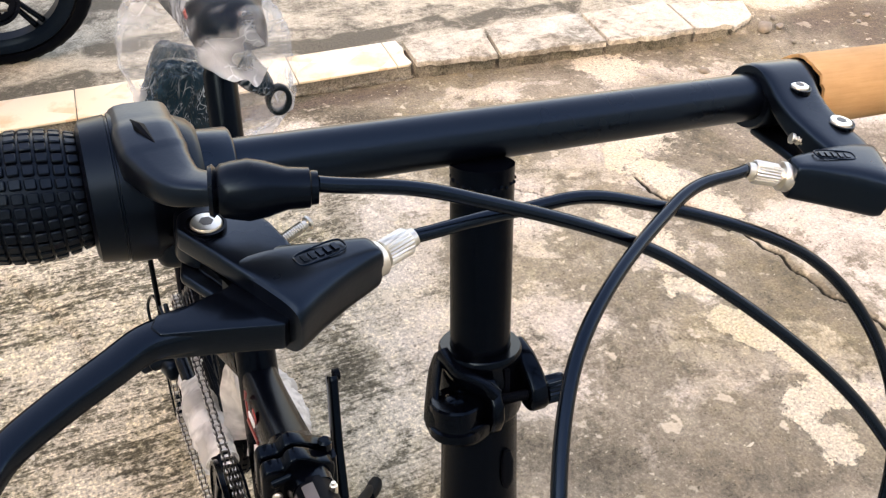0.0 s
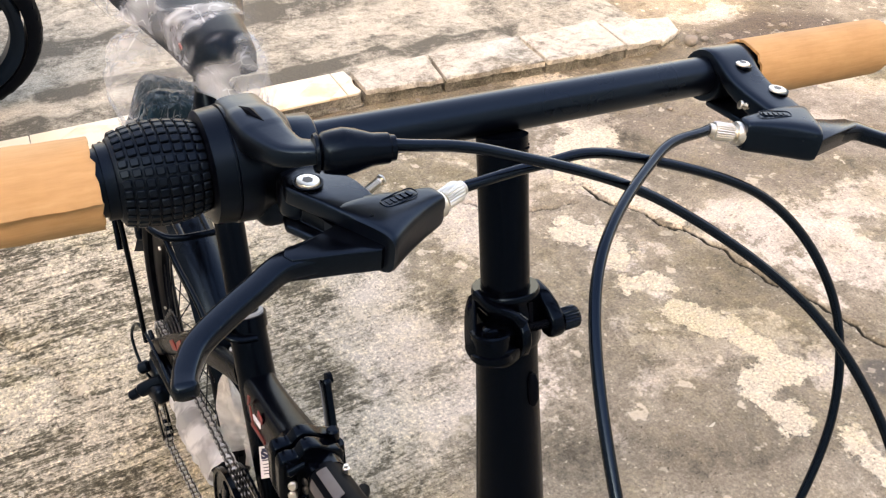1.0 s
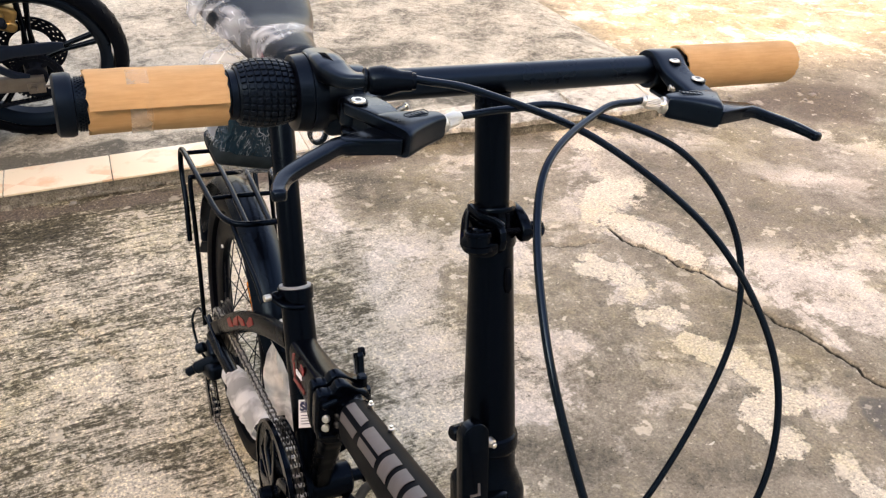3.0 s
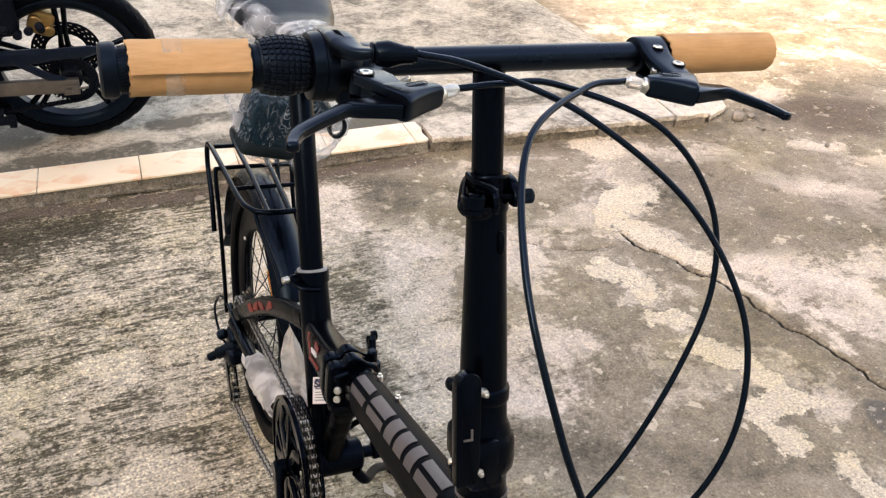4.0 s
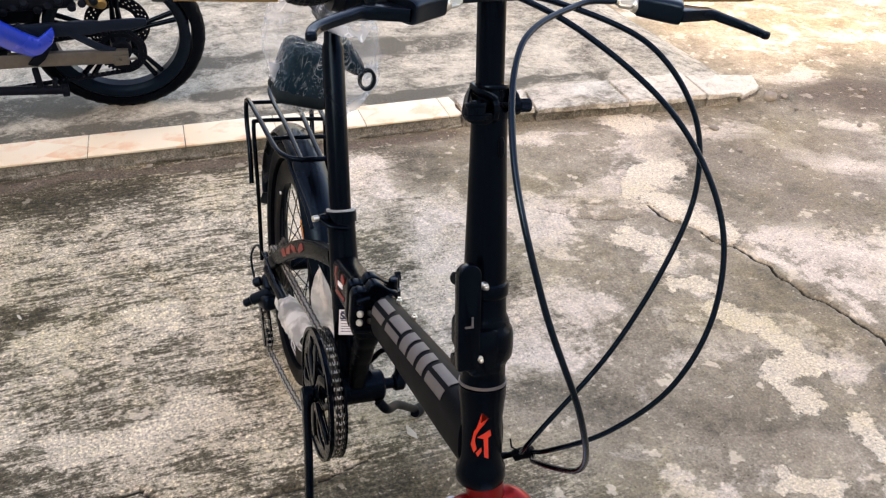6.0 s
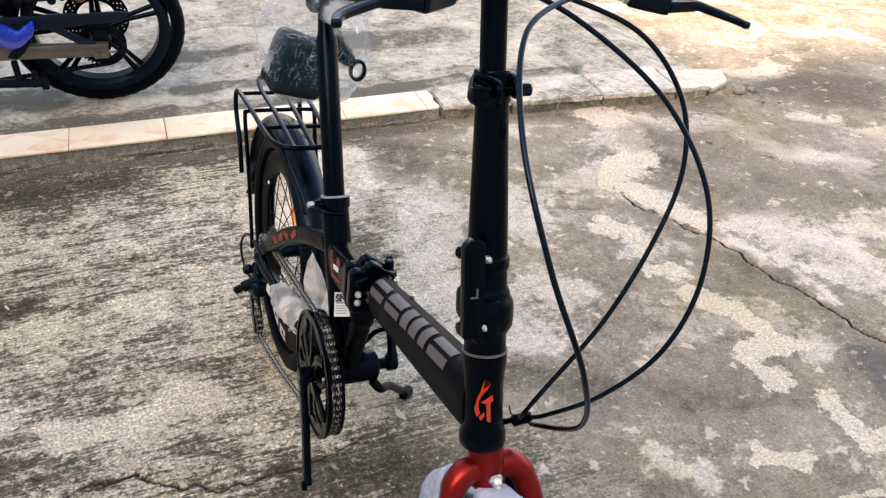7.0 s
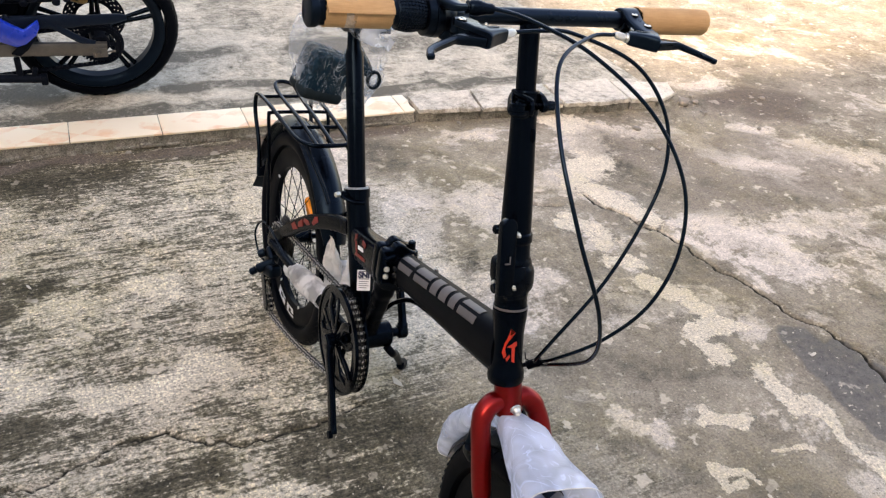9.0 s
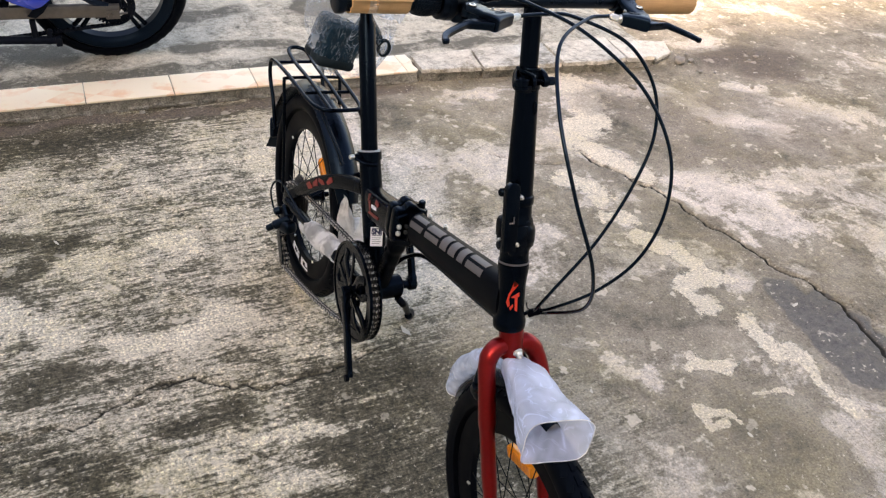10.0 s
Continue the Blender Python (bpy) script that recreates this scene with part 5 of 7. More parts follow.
HINGE = [(-0.0360, 0.480), (-0.0405, 0.500), (-0.0410, 0.545), (-0.0385, 0.5520), (-0.0300, 0.5530), (-0.0225, 0.5515), (-0.0170, 0.5600), (-0.0090, 0.5625), (0.0010, 0.5580), (0.0100, 0.5500),
         (0.0220, 0.5440), (0.0262, 0.5370), (0.0262, 0.500), (0.0215, 0.478), (0.0020, 0.468), (-0.0250, 0.471)]
bm = BM()
prism(bm, HINGE, 0.0012, 0.0170, pose(0, 0.400, 0, 90, 0, 0), 0.0060, 4)
prism(bm, [(x * 1.02, z) for x, z in HINGE], -0.0165, -0.0012, pose(0, 0.400, 0, 90, 0, 0), 0.0055, 4)
sweep(bm, [V(0, 0.360, 0.5215), V(0, 0.376, 0.5170), V(0, 0.392, 0.5130)], [0.0285, 0.0300, 0.0310], 24, flat=(0.70, 1.0))
sweep(bm, [V(-0.006, 0.404, 0.512), V(-0.003, 0.424, 0.499)], [0.0340, 0.0335], 24, flat=(0.72, 1.0))
rod(bm, (-0.034, 0.3845, 0.534), (-0.014, 0.3840, 0.540), 0.0055, 16, 0.002)
rod(bm, (-0.036, 0.3850, 0.490), (-0.012, 0.3845, 0.487), 0.0065, 16, 0.002)
hinge = part("frame_hinge", bm, GLOSS, bike, "black folding hinge block")
bm = BM()
sweep(bm, curve([V(0.022, 0.394, 0.47), V(0.026, 0.390, 0.50), V(0.025, 0.396, 0.540)], 6), 0.006, 12, flat=(1.1, 0.7))
rod(bm, (0.0205, 0.398, 0.530), (0.0200, 0.401, 0.5560), 0.0065, 16, 0.002)
part("hinge_lever", bm, GLOSS, hinge)
for z in (0.5160, 0.5020):
    bm = BM()
    c = V(-0.0275, 0.3835, z)
    rod(bm, c, c + V(-0.002, -0.005, 0.002), 0.0048, 16, 0.0014)
    part("hinge_bolt", bm, CHROME, hinge, "bright hinge bolt")

ST_TOP, ST_BOT = V(0, 0.613, 0.535), V(0, 0.478, 0.290)
bm = BM()
lathe(bm, ST_BOT, ST_TOP - ST_BOT, [(0, 0), (0, 0.024), (0.05, 0.0235), (0.18, 0.0225), ((ST_TOP - ST_BOT).length, 0.0215), ((ST_TOP - ST_BOT).length, 0)], 28)
seat_tube = part("seat_tube", bm, PAINT, bike)
bm = BM()
sweep(bm, [V(0, 0.580, 0.455), V(0, 0.53, 0.462), V(0, 0.47, 0.478), V(0, 0.418, 0.495)], [0.030, 0.032, 0.034, 0.0355], 24, flat=(0.66, 1.0))
rear_tube = part("rear_main_tube", bm, PAINT, bike)
bm = BM()
F = basis(V(-0.0225, 0.510, 0.478), (0.03, -1, 0.28), (0, 0.28, 1))
for o in ([(-0.025, -0.020), (0.020, -0.022), (0.022, -0.016), (-0.020, -0.014)], [(-0.028, 0.004), (-0.018, 0.012), (-0.014, 0.022), (-0.022, 0.020)], [(-0.020, -0.012), (-0.014, -0.012), (-0.018, 0.008), (-0.024, 0.006)],
          [(0.006, 0.008), (0.020, 0.004), (0.024, 0.012), (0.012, 0.018)]):
    shape(bm, o, F, 0.0012)
part("side_print", bm, DIM_RED_DECAL, rear_tube, "dark red angular print")
bm = BM()
for k in range(5):
    shape(bm, [(-0.009 + k * 0.0046, -0.005), (-0.0055 + k * 0.0046, -0.005), (-0.0055 + k * 0.0046, 0.002), (-0.009 + k * 0.0046, 0.002)], F, 0.0016)
part("name_print", bm, WHITE_DECAL, rear_tube, "small white name bars")
STICK = pose(-0.0105, 0.5020, 0.4110, -29, 0, -12)
bm = BM()
block(bm, STICK.translation, (0.0245, 0.0012, 0.0380), STICK.to_3x3().to_4x4())
sticker = part("sticker", bm, WHITE_DECAL, seat_tube, "white certification sticker with navy letters SNI")
F = STICK @ pose(0, -0.0007, 0, 90, 0, 0)
bm = BM()
for y in (0.0155, 0.0020):
    shape(bm, [(-0.0095, y), (0.0095, y), (0.0095, y + 0.0013), (-0.0095, y + 0.0013)], F, 0.0005)
for k in range(4):
    shape(bm, [(-0.009, -0.0026 - k * 0.0038), (0.009 - 0.003 * (k % 2), -0.0026 - k * 0.0038), (0.009 - 0.003 * (k % 2), -0.0018 - k * 0.0038), (-0.009, -0.0018 - k * 0.0038)], F, 0.0005)
letters = bpy.data.curves.new("letters", "FONT")
letters.body, letters.size, letters.extrude, letters.offset = "SNI", 0.0140, 0.0004, 0.0008
letters.align_x, letters.align_y = "CENTER", "CENTER"
made = bpy.data.objects.new("letters", letters)
bm.from_mesh(bpy.data.meshes.new_from_object(made))
bpy.data.objects.remove(made)
fresh = [v for v in bm.verts if abs(v.co.y) < 0.02 and abs(v.co.z) < 0.001]
bmesh.ops.transform(bm, matrix=F @ pose(0, 0.0092, 0.0004), verts=fresh)
part("sticker_print", bm, NAVY_PRINT, sticker)

bm = BM()
rod(bm, (-0.038, 0.473, 0.303), (0.045, 0.473, 0.303), 0.0245, 28, 0.003)
rod(bm, (-0.060, 0.473, 0.303), (0.066, 0.473, 0.303), 0.009, 14)
part("bottom_bracket", bm, PAINT, bike)
bm = BM()
sweep(bm, curve([V(0, 0.428, 0.470), V(0, 0.440, 0.425), V(0, 0.452, 0.385), V(0, 0.463, 0.345), V(0, 0.470, 0.315)], 6), [0.022] * 6 + [0.019] * 6 + [0.018] * 13, 18, flat=(0.9, 0.75))
part("strut", bm, PAINT, bike)
bm = BM()
sweep(bm, curve([V(0.014, 0.405, 0.462), V(0.020, 0.408, 0.450), V(0.022, 0.440, 0.428), V(0.022, 0.466, 0.405), V(0.018, 0.474, 0.370)], 7), 0.0026, 10)
part("gear_cable", bm, CABLE, bike)
AXLE = V(0, 0.920, 0.247)
for s in (-1, 1):
    bm = BM()
    sweep(bm, curve([V(s * 0.014, 0.590, 0.472), V(s * 0.026, 0.660, 0.444), V(s * 0.038, 0.750, 0.390), V(s * 0.048, 0.840, 0.318), V(s * 0.058, 0.915, 0.252)], 7), [0.0145] * 22 + [0.0125] * 7, 16, flat=(0.6, 1.1), up=(0, 0, 1))
    stay = part("seat_stay", bm, PAINT, bike)
    if s < 0:
        bm = BM()
        mid = curve([V(-0.026, 0.660, 0.444), V(-0.038, 0.750, 0.390), V(-0.048, 0.840, 0.318)], 10)
        for k, o in ((5, [(-0.016, -0.004), (0.010, -0.010), (0.016, -0.002), (-0.002, 0.010), (-0.014, 0.009)]), (9, [(-0.016, -0.010), (-0.002, -0.010), (0.014, 0.002), (0.010, 0.010), (-0.010, 0.002)]),
                     (12, [(-0.012, -0.010), (0.014, -0.009), (0.010, 0.003), (-0.014, 0.010)]), (15, [(-0.016, -0.010), (0.006, -0.010), (0.016, 0.006), (-0.004, 0.010)])):
            F = basis(mid[k] + V(-0.0098, 0, 0.002), (-0.12, 1, -0.70), (0, 0.70, 1))
            shape(bm, [(x, y * 0.8) for x, y in o], F, 0.0012)
        part("stay_print", bm, DIM_RED_DECAL, stay, "dark red angular print")
    bm = BM()
    sweep(bm, curve([V(s * 0.030, 0.495, 0.297), V(s * 0.040, 0.62, 0.280), V(s * 0.052, 0.78, 0.262), V(s * 0.060, 0.905, 0.248)], 7), [0.013] * 12 + [0.011] * 10, 16)
    block(bm, (s * 0.060, 0.920, 0.247), (0.007, 0.040, 0.044), None, 0.002)
    part("chain_stay", bm, PAINT, bike)

# seat post, clamp, saddle
bm = BM()
SP = (V(0, 0.722, 0.790) - ST_TOP).normalized()
lathe(bm, ST_TOP - SP * 0.02, SP, [(0, 0), (0, 0.0166), (0.270, 0.0166), (0.280, 0.0130), (0.305, 0.0115), (0.33, 0.0115), (0.33, 0)], 28)
part("seat_post", bm, PAINT, bike)
bm = BM()
lathe(bm, ST_TOP - SP * 0.010, SP, [(0, 0.0216), (0, 0.0245), (0.016, 0.0245), (0.016, 0.0170)], 28)
block(bm, ST_TOP + V(-0.024, -0.006, -0.002), (0.020, 0.016, 0.014), pose(0, 0, 0, 0, 0, 20), 0.004)
sweep(bm, curve([ST_TOP + V(-0.034, -0.008, 0.0), ST_TOP + V(-0.020, -0.027, -0.004), ST_TOP + V(0.004, -0.028, -0.008)], 5), 0.004, 10, flat=(1.2, 0.8))
sclamp = part("seat_clamp", bm, GLOSS, bike)
bm = BM()
lathe(bm, ST_TOP + SP * 0.006, SP, [(0, 0.0168), (0, 0.0215), (0.003, 0.0215), (0.003, 0.0168)], 28)
part("clamp_ring", bm, SEAL_BLUE, sclamp, "pale grey seat clamp ring")
bm = BM()
rod(bm, ST_TOP + V(-0.036, -0.008, 0.001), ST_TOP + V(-0.046, -0.010, 0.001), 0.005, 12, 0.001)
part("clamp_nut", bm, CHROME, sclamp, "bright clamp nut")
bm = BM()
NS = 30
rings = []
for i in range(NS):                                     # saddle: blunt nose in front, broad rear, deep side skirts
    u = i / (NS - 1)
    y = 0.612 + 0.300 * u
    w = float(np.interp(y, (0.612, 0.618, 0.630, 0.660, 0.700, 0.750, 0.800, 0.850, 0.890, 0.905, 0.912), (0.012, 0.022, 0.030, 0.034, 0.040, 0.054, 0.069, 0.078, 0.075, 0.062, 0.040)))
    top = float(np.interp(y, (0.612, 0.630, 0.680, 0.760, 0.850, 0.912), (0.858, 0.872, 0.874, 0.870, 0.880, 0.876)))
    low = float(np.interp(y, (0.612, 0.640, 0.700, 0.800, 0.912), (0.842, 0.832, 0.834, 0.846, 0.856)))
    ring = []
    for k in range(20):
        g = math.pi * (-0.10 + 1.20 * k / 19)
        ring.append(bm.verts.new((w * math.copysign(abs(math.cos(g)) ** 0.7, math.cos(g)), y, low + (top - low) * max(0.0, math.sin(g)) ** 0.6 if math.sin(g) > 0 else low - 0.004)))
    rings.append(ring)
for a, b in zip(rings[:-1], rings[1:]):
    for k in range(19):
        bm.faces.new((a[k], a[k + 1], b[k + 1], b[k]))
    bm.faces.new((a[19], a[0], b[0], b[19]))
bm.faces.new(rings[0])
bm.faces.new(rings[-1][::-1])
saddle = part("saddle", bm, SADDLE_M, bike, "black saddle still under plastic", 60)
bm = BM()
for s in (-1, 1):
    sweep(bm, curve([V(s * 0.012, 0.665, 0.836), V(s * 0.018, 0.70, 0.822), V(s * 0.022, 0.78, 0.822), V(s * 0.035, 0.86, 0.838)], 6), 0.0035, 8)
block(bm, V(0, 0.735, 0.815), (0.05, 0.04, 0.024), None, 0.005)
part("saddle_rail", bm, DULL_STEEL, saddle)
bm = BM()
block(bm, (-0.0350, 0.668, 0.850), (0.003, 0.011, 0.004), pose(0, 0, 0, 30, 0, 10), 0.001)
part("saddle_print", bm, DIM_RED_DECAL, saddle, "small red print")


# wheels
def wheel(m):
    bm = BM()
    lathe(bm, (-0.0, 0, 0), (1, 0, 0), [(-0.0105, 0.206), (-0.0115, 0.199), (-0.010, 0.172), (-0.006, 0.163), (0.006, 0.163), (0.010, 0.172), (0.0115, 0.199), (0.0105, 0.206)], 72, True)
    rim = part("wheel", bm, MATT_PAINT, bike, "black deep-rimmed spoked wheel")
    rim.matrix_local = m
    bm = BM()
    prof = []
    for k in range(17):
        g = math.pi * (-0.72 + 1.44 * k / 16)
        prof.append((0.0225 * math.sin(g), 0.2265 + 0.0225 * math.cos(g)))
    lathe(bm, (0, 0, 0), (1, 0, 0), prof, 96, True)
    tyre = part("tyre", bm, RUBBER, rim, "black ribbed tyre")
    bm = BM()
    for k in range(72):
        a = 2 * math.pi * k / 72
        for s in (-1, 0, 1):
            mm = Matrix.Rotation(a + 0.02 * abs(s), 4, "X") @ Matrix.Translation((s * 0.0125, 0, 0.2485 - 0.0048 * abs(s))) @ Matrix.Rotation(radians(34 * s), 4, "Y") @ Matrix.Rotation(radians(24 * s), 4, "Z")
            b = bmesh.new()
            bmesh.ops.create_cube(b, size=1.0, matrix=mm @ Matrix.Diagonal((0.0095 if s else 0.0065, 0.0115 if s else 0.0145, 0.0046, 1)))
            join(bm, b)
    part("tread", bm, RUBBER, tyre)
    bm = BM()
    lathe(bm, (0, 0, 0), (1, 0, 0), [(-0.046, 0), (-0.046, 0.006), (-0.034, 0.007), (-0.030, 0.021), (-0.027, 0.021), (-0.024, 0.014), (0.024, 0.014), (0.027, 0.021), (0.030, 0.021), (0.034, 0.007), (0.046, 0.006), (0.046, 0)], 24)
    part("hub", bm, GLOSS, rim)
    mesh = None
    for k in range(28):
        s = 1 if k % 2 else -1
        lead = 0.9 if (k // 2) % 2 else -0.9
        if mesh is None:
            bm = BM()
            rod(bm, (0.028, 0.019 * math.sin(0.9), 0.019 * math.cos(0.9)), (0.002, 0, 0.164), 0.00105, 6)
            sp = part("spoke", bm, SPOKE_M, rim)
            mesh = sp.data
        else:
            sp = new("spoke", mesh)
            sp.parent = rim
        flipm = Matrix.Diagonal((s, 1 if lead > 0 else -1, 1, 1))
        sp.matrix_basis = Matrix.Rotation(2 * math.pi * k / 28, 4, "X") @ flipm
    for k in range(0, 28, 4):
        bm = BM()
        a = 2 * math.pi * (k + 0.5) / 28
        rod(bm, (-0.010, 0.160 * math.sin(a), 0.160 * math.cos(a)), (-0.010, 0.166 * math.sin(a), 0.166 * math.cos(a)), 0.0022, 8)
        part("nipple", bm, CHROME, rim)
    return rim


def reflector(rim, a, x, r, long):
    bm = BM()
    mm = Matrix.Rotation(a, 4, "X") @ Matrix.Translation((x, 0, r)) @ Matrix.Rotation(radians(-8), 4, "Y")
    block(bm, (0, 0, 0), (0.015, long, 0.022), None, 0.004, 2)
    for k in range(7):
        block(bm, (-0.0078, long * (-0.40 + k * 0.133), 0), (0.0012, long * 0.1, 0.018), None, 0.0004, 1)
    bmesh.ops.transform(bm, matrix=mm, verts=bm.verts)
    part("spoke_reflector", bm, AMBER, rim, "amber spoke reflector")


def rim_print(rim, angles, wide):
    """Pairs of plain block shapes printed on the rim's side."""
    bm = BM()

    def patch(a0, a1, r0, r1):
        n = 5
        for k in range(n):
            g0, g1 = a0 + (a1 - a0) * k / n, a0 + (a1 - a0) * (k + 1) / n
            bm.faces.new([bm.verts.new((-0.0122, r * math.sin(g), r * math.cos(g))) for r, g in ((r0, g0), (r1, g0), (r1, g1), (r0, g1))])
    for i, a in enumerate(angles):
        patch(a, a + wide, 0.173, 0.179)
        patch(a, a + wide, 0.190, 0.196)
        patch(a, a + wide * 0.3, 0.179, 0.190)
        patch(a + wide * 0.62, a + wide, 0.179 if i % 2 else 0.182, 0.186 if i % 2 else 0.190)
    part("rim_print", bm, WHITE_DECAL, rim, "white block shapes printed on the rim", 0)


rear_wheel = wheel(Matrix.Translation(AXLE))
rim_print(rear_wheel, [radians(a) for a in (163, 184)], radians(16))
reflector(rear_wheel, radians(33), 0.002, 0.128, 0.066)
STEER = Matrix.Translation((0.005, 0, 0)) @ Matrix.Translation(SA(0.56)) @ pose(0, 0, 0, 0, -3.2, 0) @ Matrix.Rotation(radians(-1.3), 4, AX) @ Matrix.Translation(-SA(0.56))
FRONT = V(0, -0.108, 0.247)
front_wheel = wheel(STEER @ Matrix.Translation(FRONT))
reflector(front_wheel, radians(-19), 0.004, 0.134, 0.076)

# fork
bm = BM()
C0 = SA(0.520)
lathe(bm, C0, AX, [(0, 0), (0, 0.018), (0.006, 0.0205), (0.026, 0.0190), (0.052, 0.0185), (0.052, 0)], 24)
for s in (-1, 1):
    line = curve([SA(0.537) + V(s * 0.006, 0, 0), SA(0.538) + V(s * 0.025, -0.001, 0), SA(0.521) + V(s * 0.0410, -0.004, 0), V(s * 0.0470, -0.004, 0.484), V(s * 0.0475, -0.028, 0.42), V(s * 0.0475, -0.066, 0.335), FRONT + V(s * 0.0475, 0.002, 0.01)], 7)
    sweep(bm, line, [0.0145] * 14 + [0.0135] * 14 + [0.0120] * 8 + [0.011] * 7, 20)
bmesh.ops.transform(bm, matrix=STEER, verts=bm.verts)
fork = part("fork", bm, RED_PAINT, bike, "glossy metallic red fork")
bm = BM()
c = STEER @ (SA(0.537) + V(0.002, -0.0185, 0))
d = (STEER.to_3x3() @ V(0, -1, -0.12)).normalized()
lathe(bm, c, d, [(0, 0), (0, 0.0085), (0.002, 0.0085), (0.003, 0.0065), (0.005, 0.0055), (0.0085, 0.0050), (0.0095, 0.0035), (0.0075, 0.0020), (0.0075, 0)], 20)
part("crown_bolt", bm, CHROME, fork, "bright crown bolt")
bm = BM()
for s in (-1, 1):
    sweep(bm, curve([V(s * 0.046, 0.028, 0.462), V(s * 0.040, 0.040, 0.440), V(s * 0.030, 0.040, 0.42)], 4), 0.007, 10)
    block(bm, (s * 0.021, 0.030, 0.447), (0.010, 0.045, 0.012), None, 0.003)
sweep(bm, curve([V(-0.046, 0.030, 0.465), V(-0.03, 0.040, 0.50), V(0, 0.046, 0.512), V(0.03, 0.040, 0.50), V(0.046, 0.030, 0.465)], 5), 0.006, 10)
bmesh.ops.transform(bm, matrix=STEER, verts=bm.verts)
part("brake_caliper", bm, PLASTIC, bike)


def fender(centre, radius, a0, a1, width, m, nm, lab):
    bm = BM()
    N, K = 40, 9
    outer, inner = [], []
    for i in range(N):
        a = radians(a0 + (a1 - a0) * i / (N - 1))
        ro, ri = [], []
        taper = 1 - 0.25 * max(0, abs(i / (N - 1) - 0.5) - 0.42) / 0.08
        for k in range(K):
            v = -1 + 2 * k / (K - 1)
            drop = 0.016 * v * v
            for lst, t in ((ro, 0.0), (ri, -0.0018)):
                r = radius - drop + t
                lst.append(bm.verts.new(Vector(centre) + V(v * width / 2 * taper, -r * math.sin(a), r * math.cos(a))))
        outer.append(ro)
        inner.append(ri)
    for i in range(N - 1):
        for k in range(K - 1):
            bm.faces.new((outer[i][k], outer[i][k + 1], outer[i + 1][k + 1], outer[i + 1][k]))
            bm.faces.new((inner[i][k], inner[i + 1][k], inner[i + 1][k + 1], inner[i][k + 1]))
        for k in (0, K - 1):
            bm.faces.new((outer[i][k], inner[i][k], inner[i + 1][k], outer[i + 1][k]))
    for i in (0, N - 1):
        for k in range(K - 1):
            bm.faces.new((outer[i][k], outer[i][k + 1], inner[i][k + 1], inner[i][k]))
    bmesh.ops.transform(bm, matrix=m, verts=bm.verts)
    return part(nm, bm, BOOT, bike, lab)


rear_fender = fender(AXLE, 0.280, 62, -80, 0.062, Matrix(), "rear_fender", "glossy black rear mudguard")
fender(FRONT, 0.268, 2, -76, 0.034, STEER, "front_fender", "black front mudguard inside plastic")
bm = BM()
block(bm, V(0, 1.206, 0.285), (0.05, 0.016, 0.055), pose(0, 0, 0, -12), 0.008, 3)
sweep(bm, [V(0, 1.204, 0.262), V(0, 1.214, 0.236), V(0, 1.222, 0.220)], [0.022, 0.026, 0.028], 4, flat=(1.0, 0.2))
part("mud_flap", bm, PLASTIC, rear_fender)
for x in (-0.030, -0.014):
    bm = BM()
    c = V(x + 0.008, 0.655, 0.452)
    rod(bm, c, c + V(-0.004, -0.010, 0.004), 0.0045, 12, 0.001)
    part("fender_bolt", bm, CHROME, rear_fender, "bright mudguard bolt")

# luggage rack
rack = None
RAILS = [
    [V(-0.080, 0.990, 0.40), V(-0.080, 1.020, 0.46), V(-0.0815, 1.058, 0.512), V(-0.0815, 1.062, 0.548), V(-0.0795, 1.035, 0.560), V(-0.074, 0.94, 0.558), V(-0.066, 0.82, 0.556), V(-0.056, 0.782, 0.556), V(-0.036, 0.766, 0.556),
     V(0.010, 0.764, 0.556), V(0.030, 0.768, 0.556), V(0.040, 0.79, 0.556), V(0.044, 0.90, 0.556), V(0.046, 1.03, 0.558), V(0.046, 1.058, 0.545), V(0.046, 1.054, 0.51), V(0.045, 1.02, 0.46), V(0.044, 0.99, 0.40)],
    [V(-0.030, 0.766, 0.554), V(-0.031, 0.90, 0.556), V(-0.034, 1.02, 0.558), V(-0.035, 1.07, 0.566), V(-0.030, 1.096, 0.572), V(-0.012, 1.103, 0.574), V(0.006, 1.090, 0.571), V(0.010, 1.065, 0.565), V(0.009, 1.02, 0.558), V(0.006, 0.9, 0.556), V(0.004, 0.766, 0.554)],
    [V(-0.080, 1.035, 0.556), V(-0.02, 1.036, 0.556), V(0.046, 1.035, 0.556)],
    [V(-0.083, 0.92, 0.50), V(-0.083, 0.935, 0.545), V(-0.076, 0.937, 0.551), V(-0.02, 0.937, 0.552), V(0.040, 0.937, 0.551), V(0.047, 0.935, 0.545), V(0.047, 0.92, 0.50)],
    [V(-0.072, 0.860, 0.551), V(-0.02, 0.860, 0.552), V(0.042, 0.860, 0.551)],
    [V(-0.083, 0.928, 0.52), V(-0.076, 0.924, 0.40), V(-0.070, 0.922, 0.262)],
    [V(0.047, 0.928, 0.52), V(0.058, 0.924, 0.40), V(0.066, 0.922, 0.262)],
    [V(0.034, 0.775, 0.552), V(0.036, 0.745, 0.535), V(0.032, 0.70, 0.50), V(0.030, 0.672, 0.478)],
    [V(-0.050, 0.775, 0.552), V(-0.046, 0.745, 0.535), V(-0.034, 0.70, 0.50), V(-0.030, 0.672, 0.478)],
]
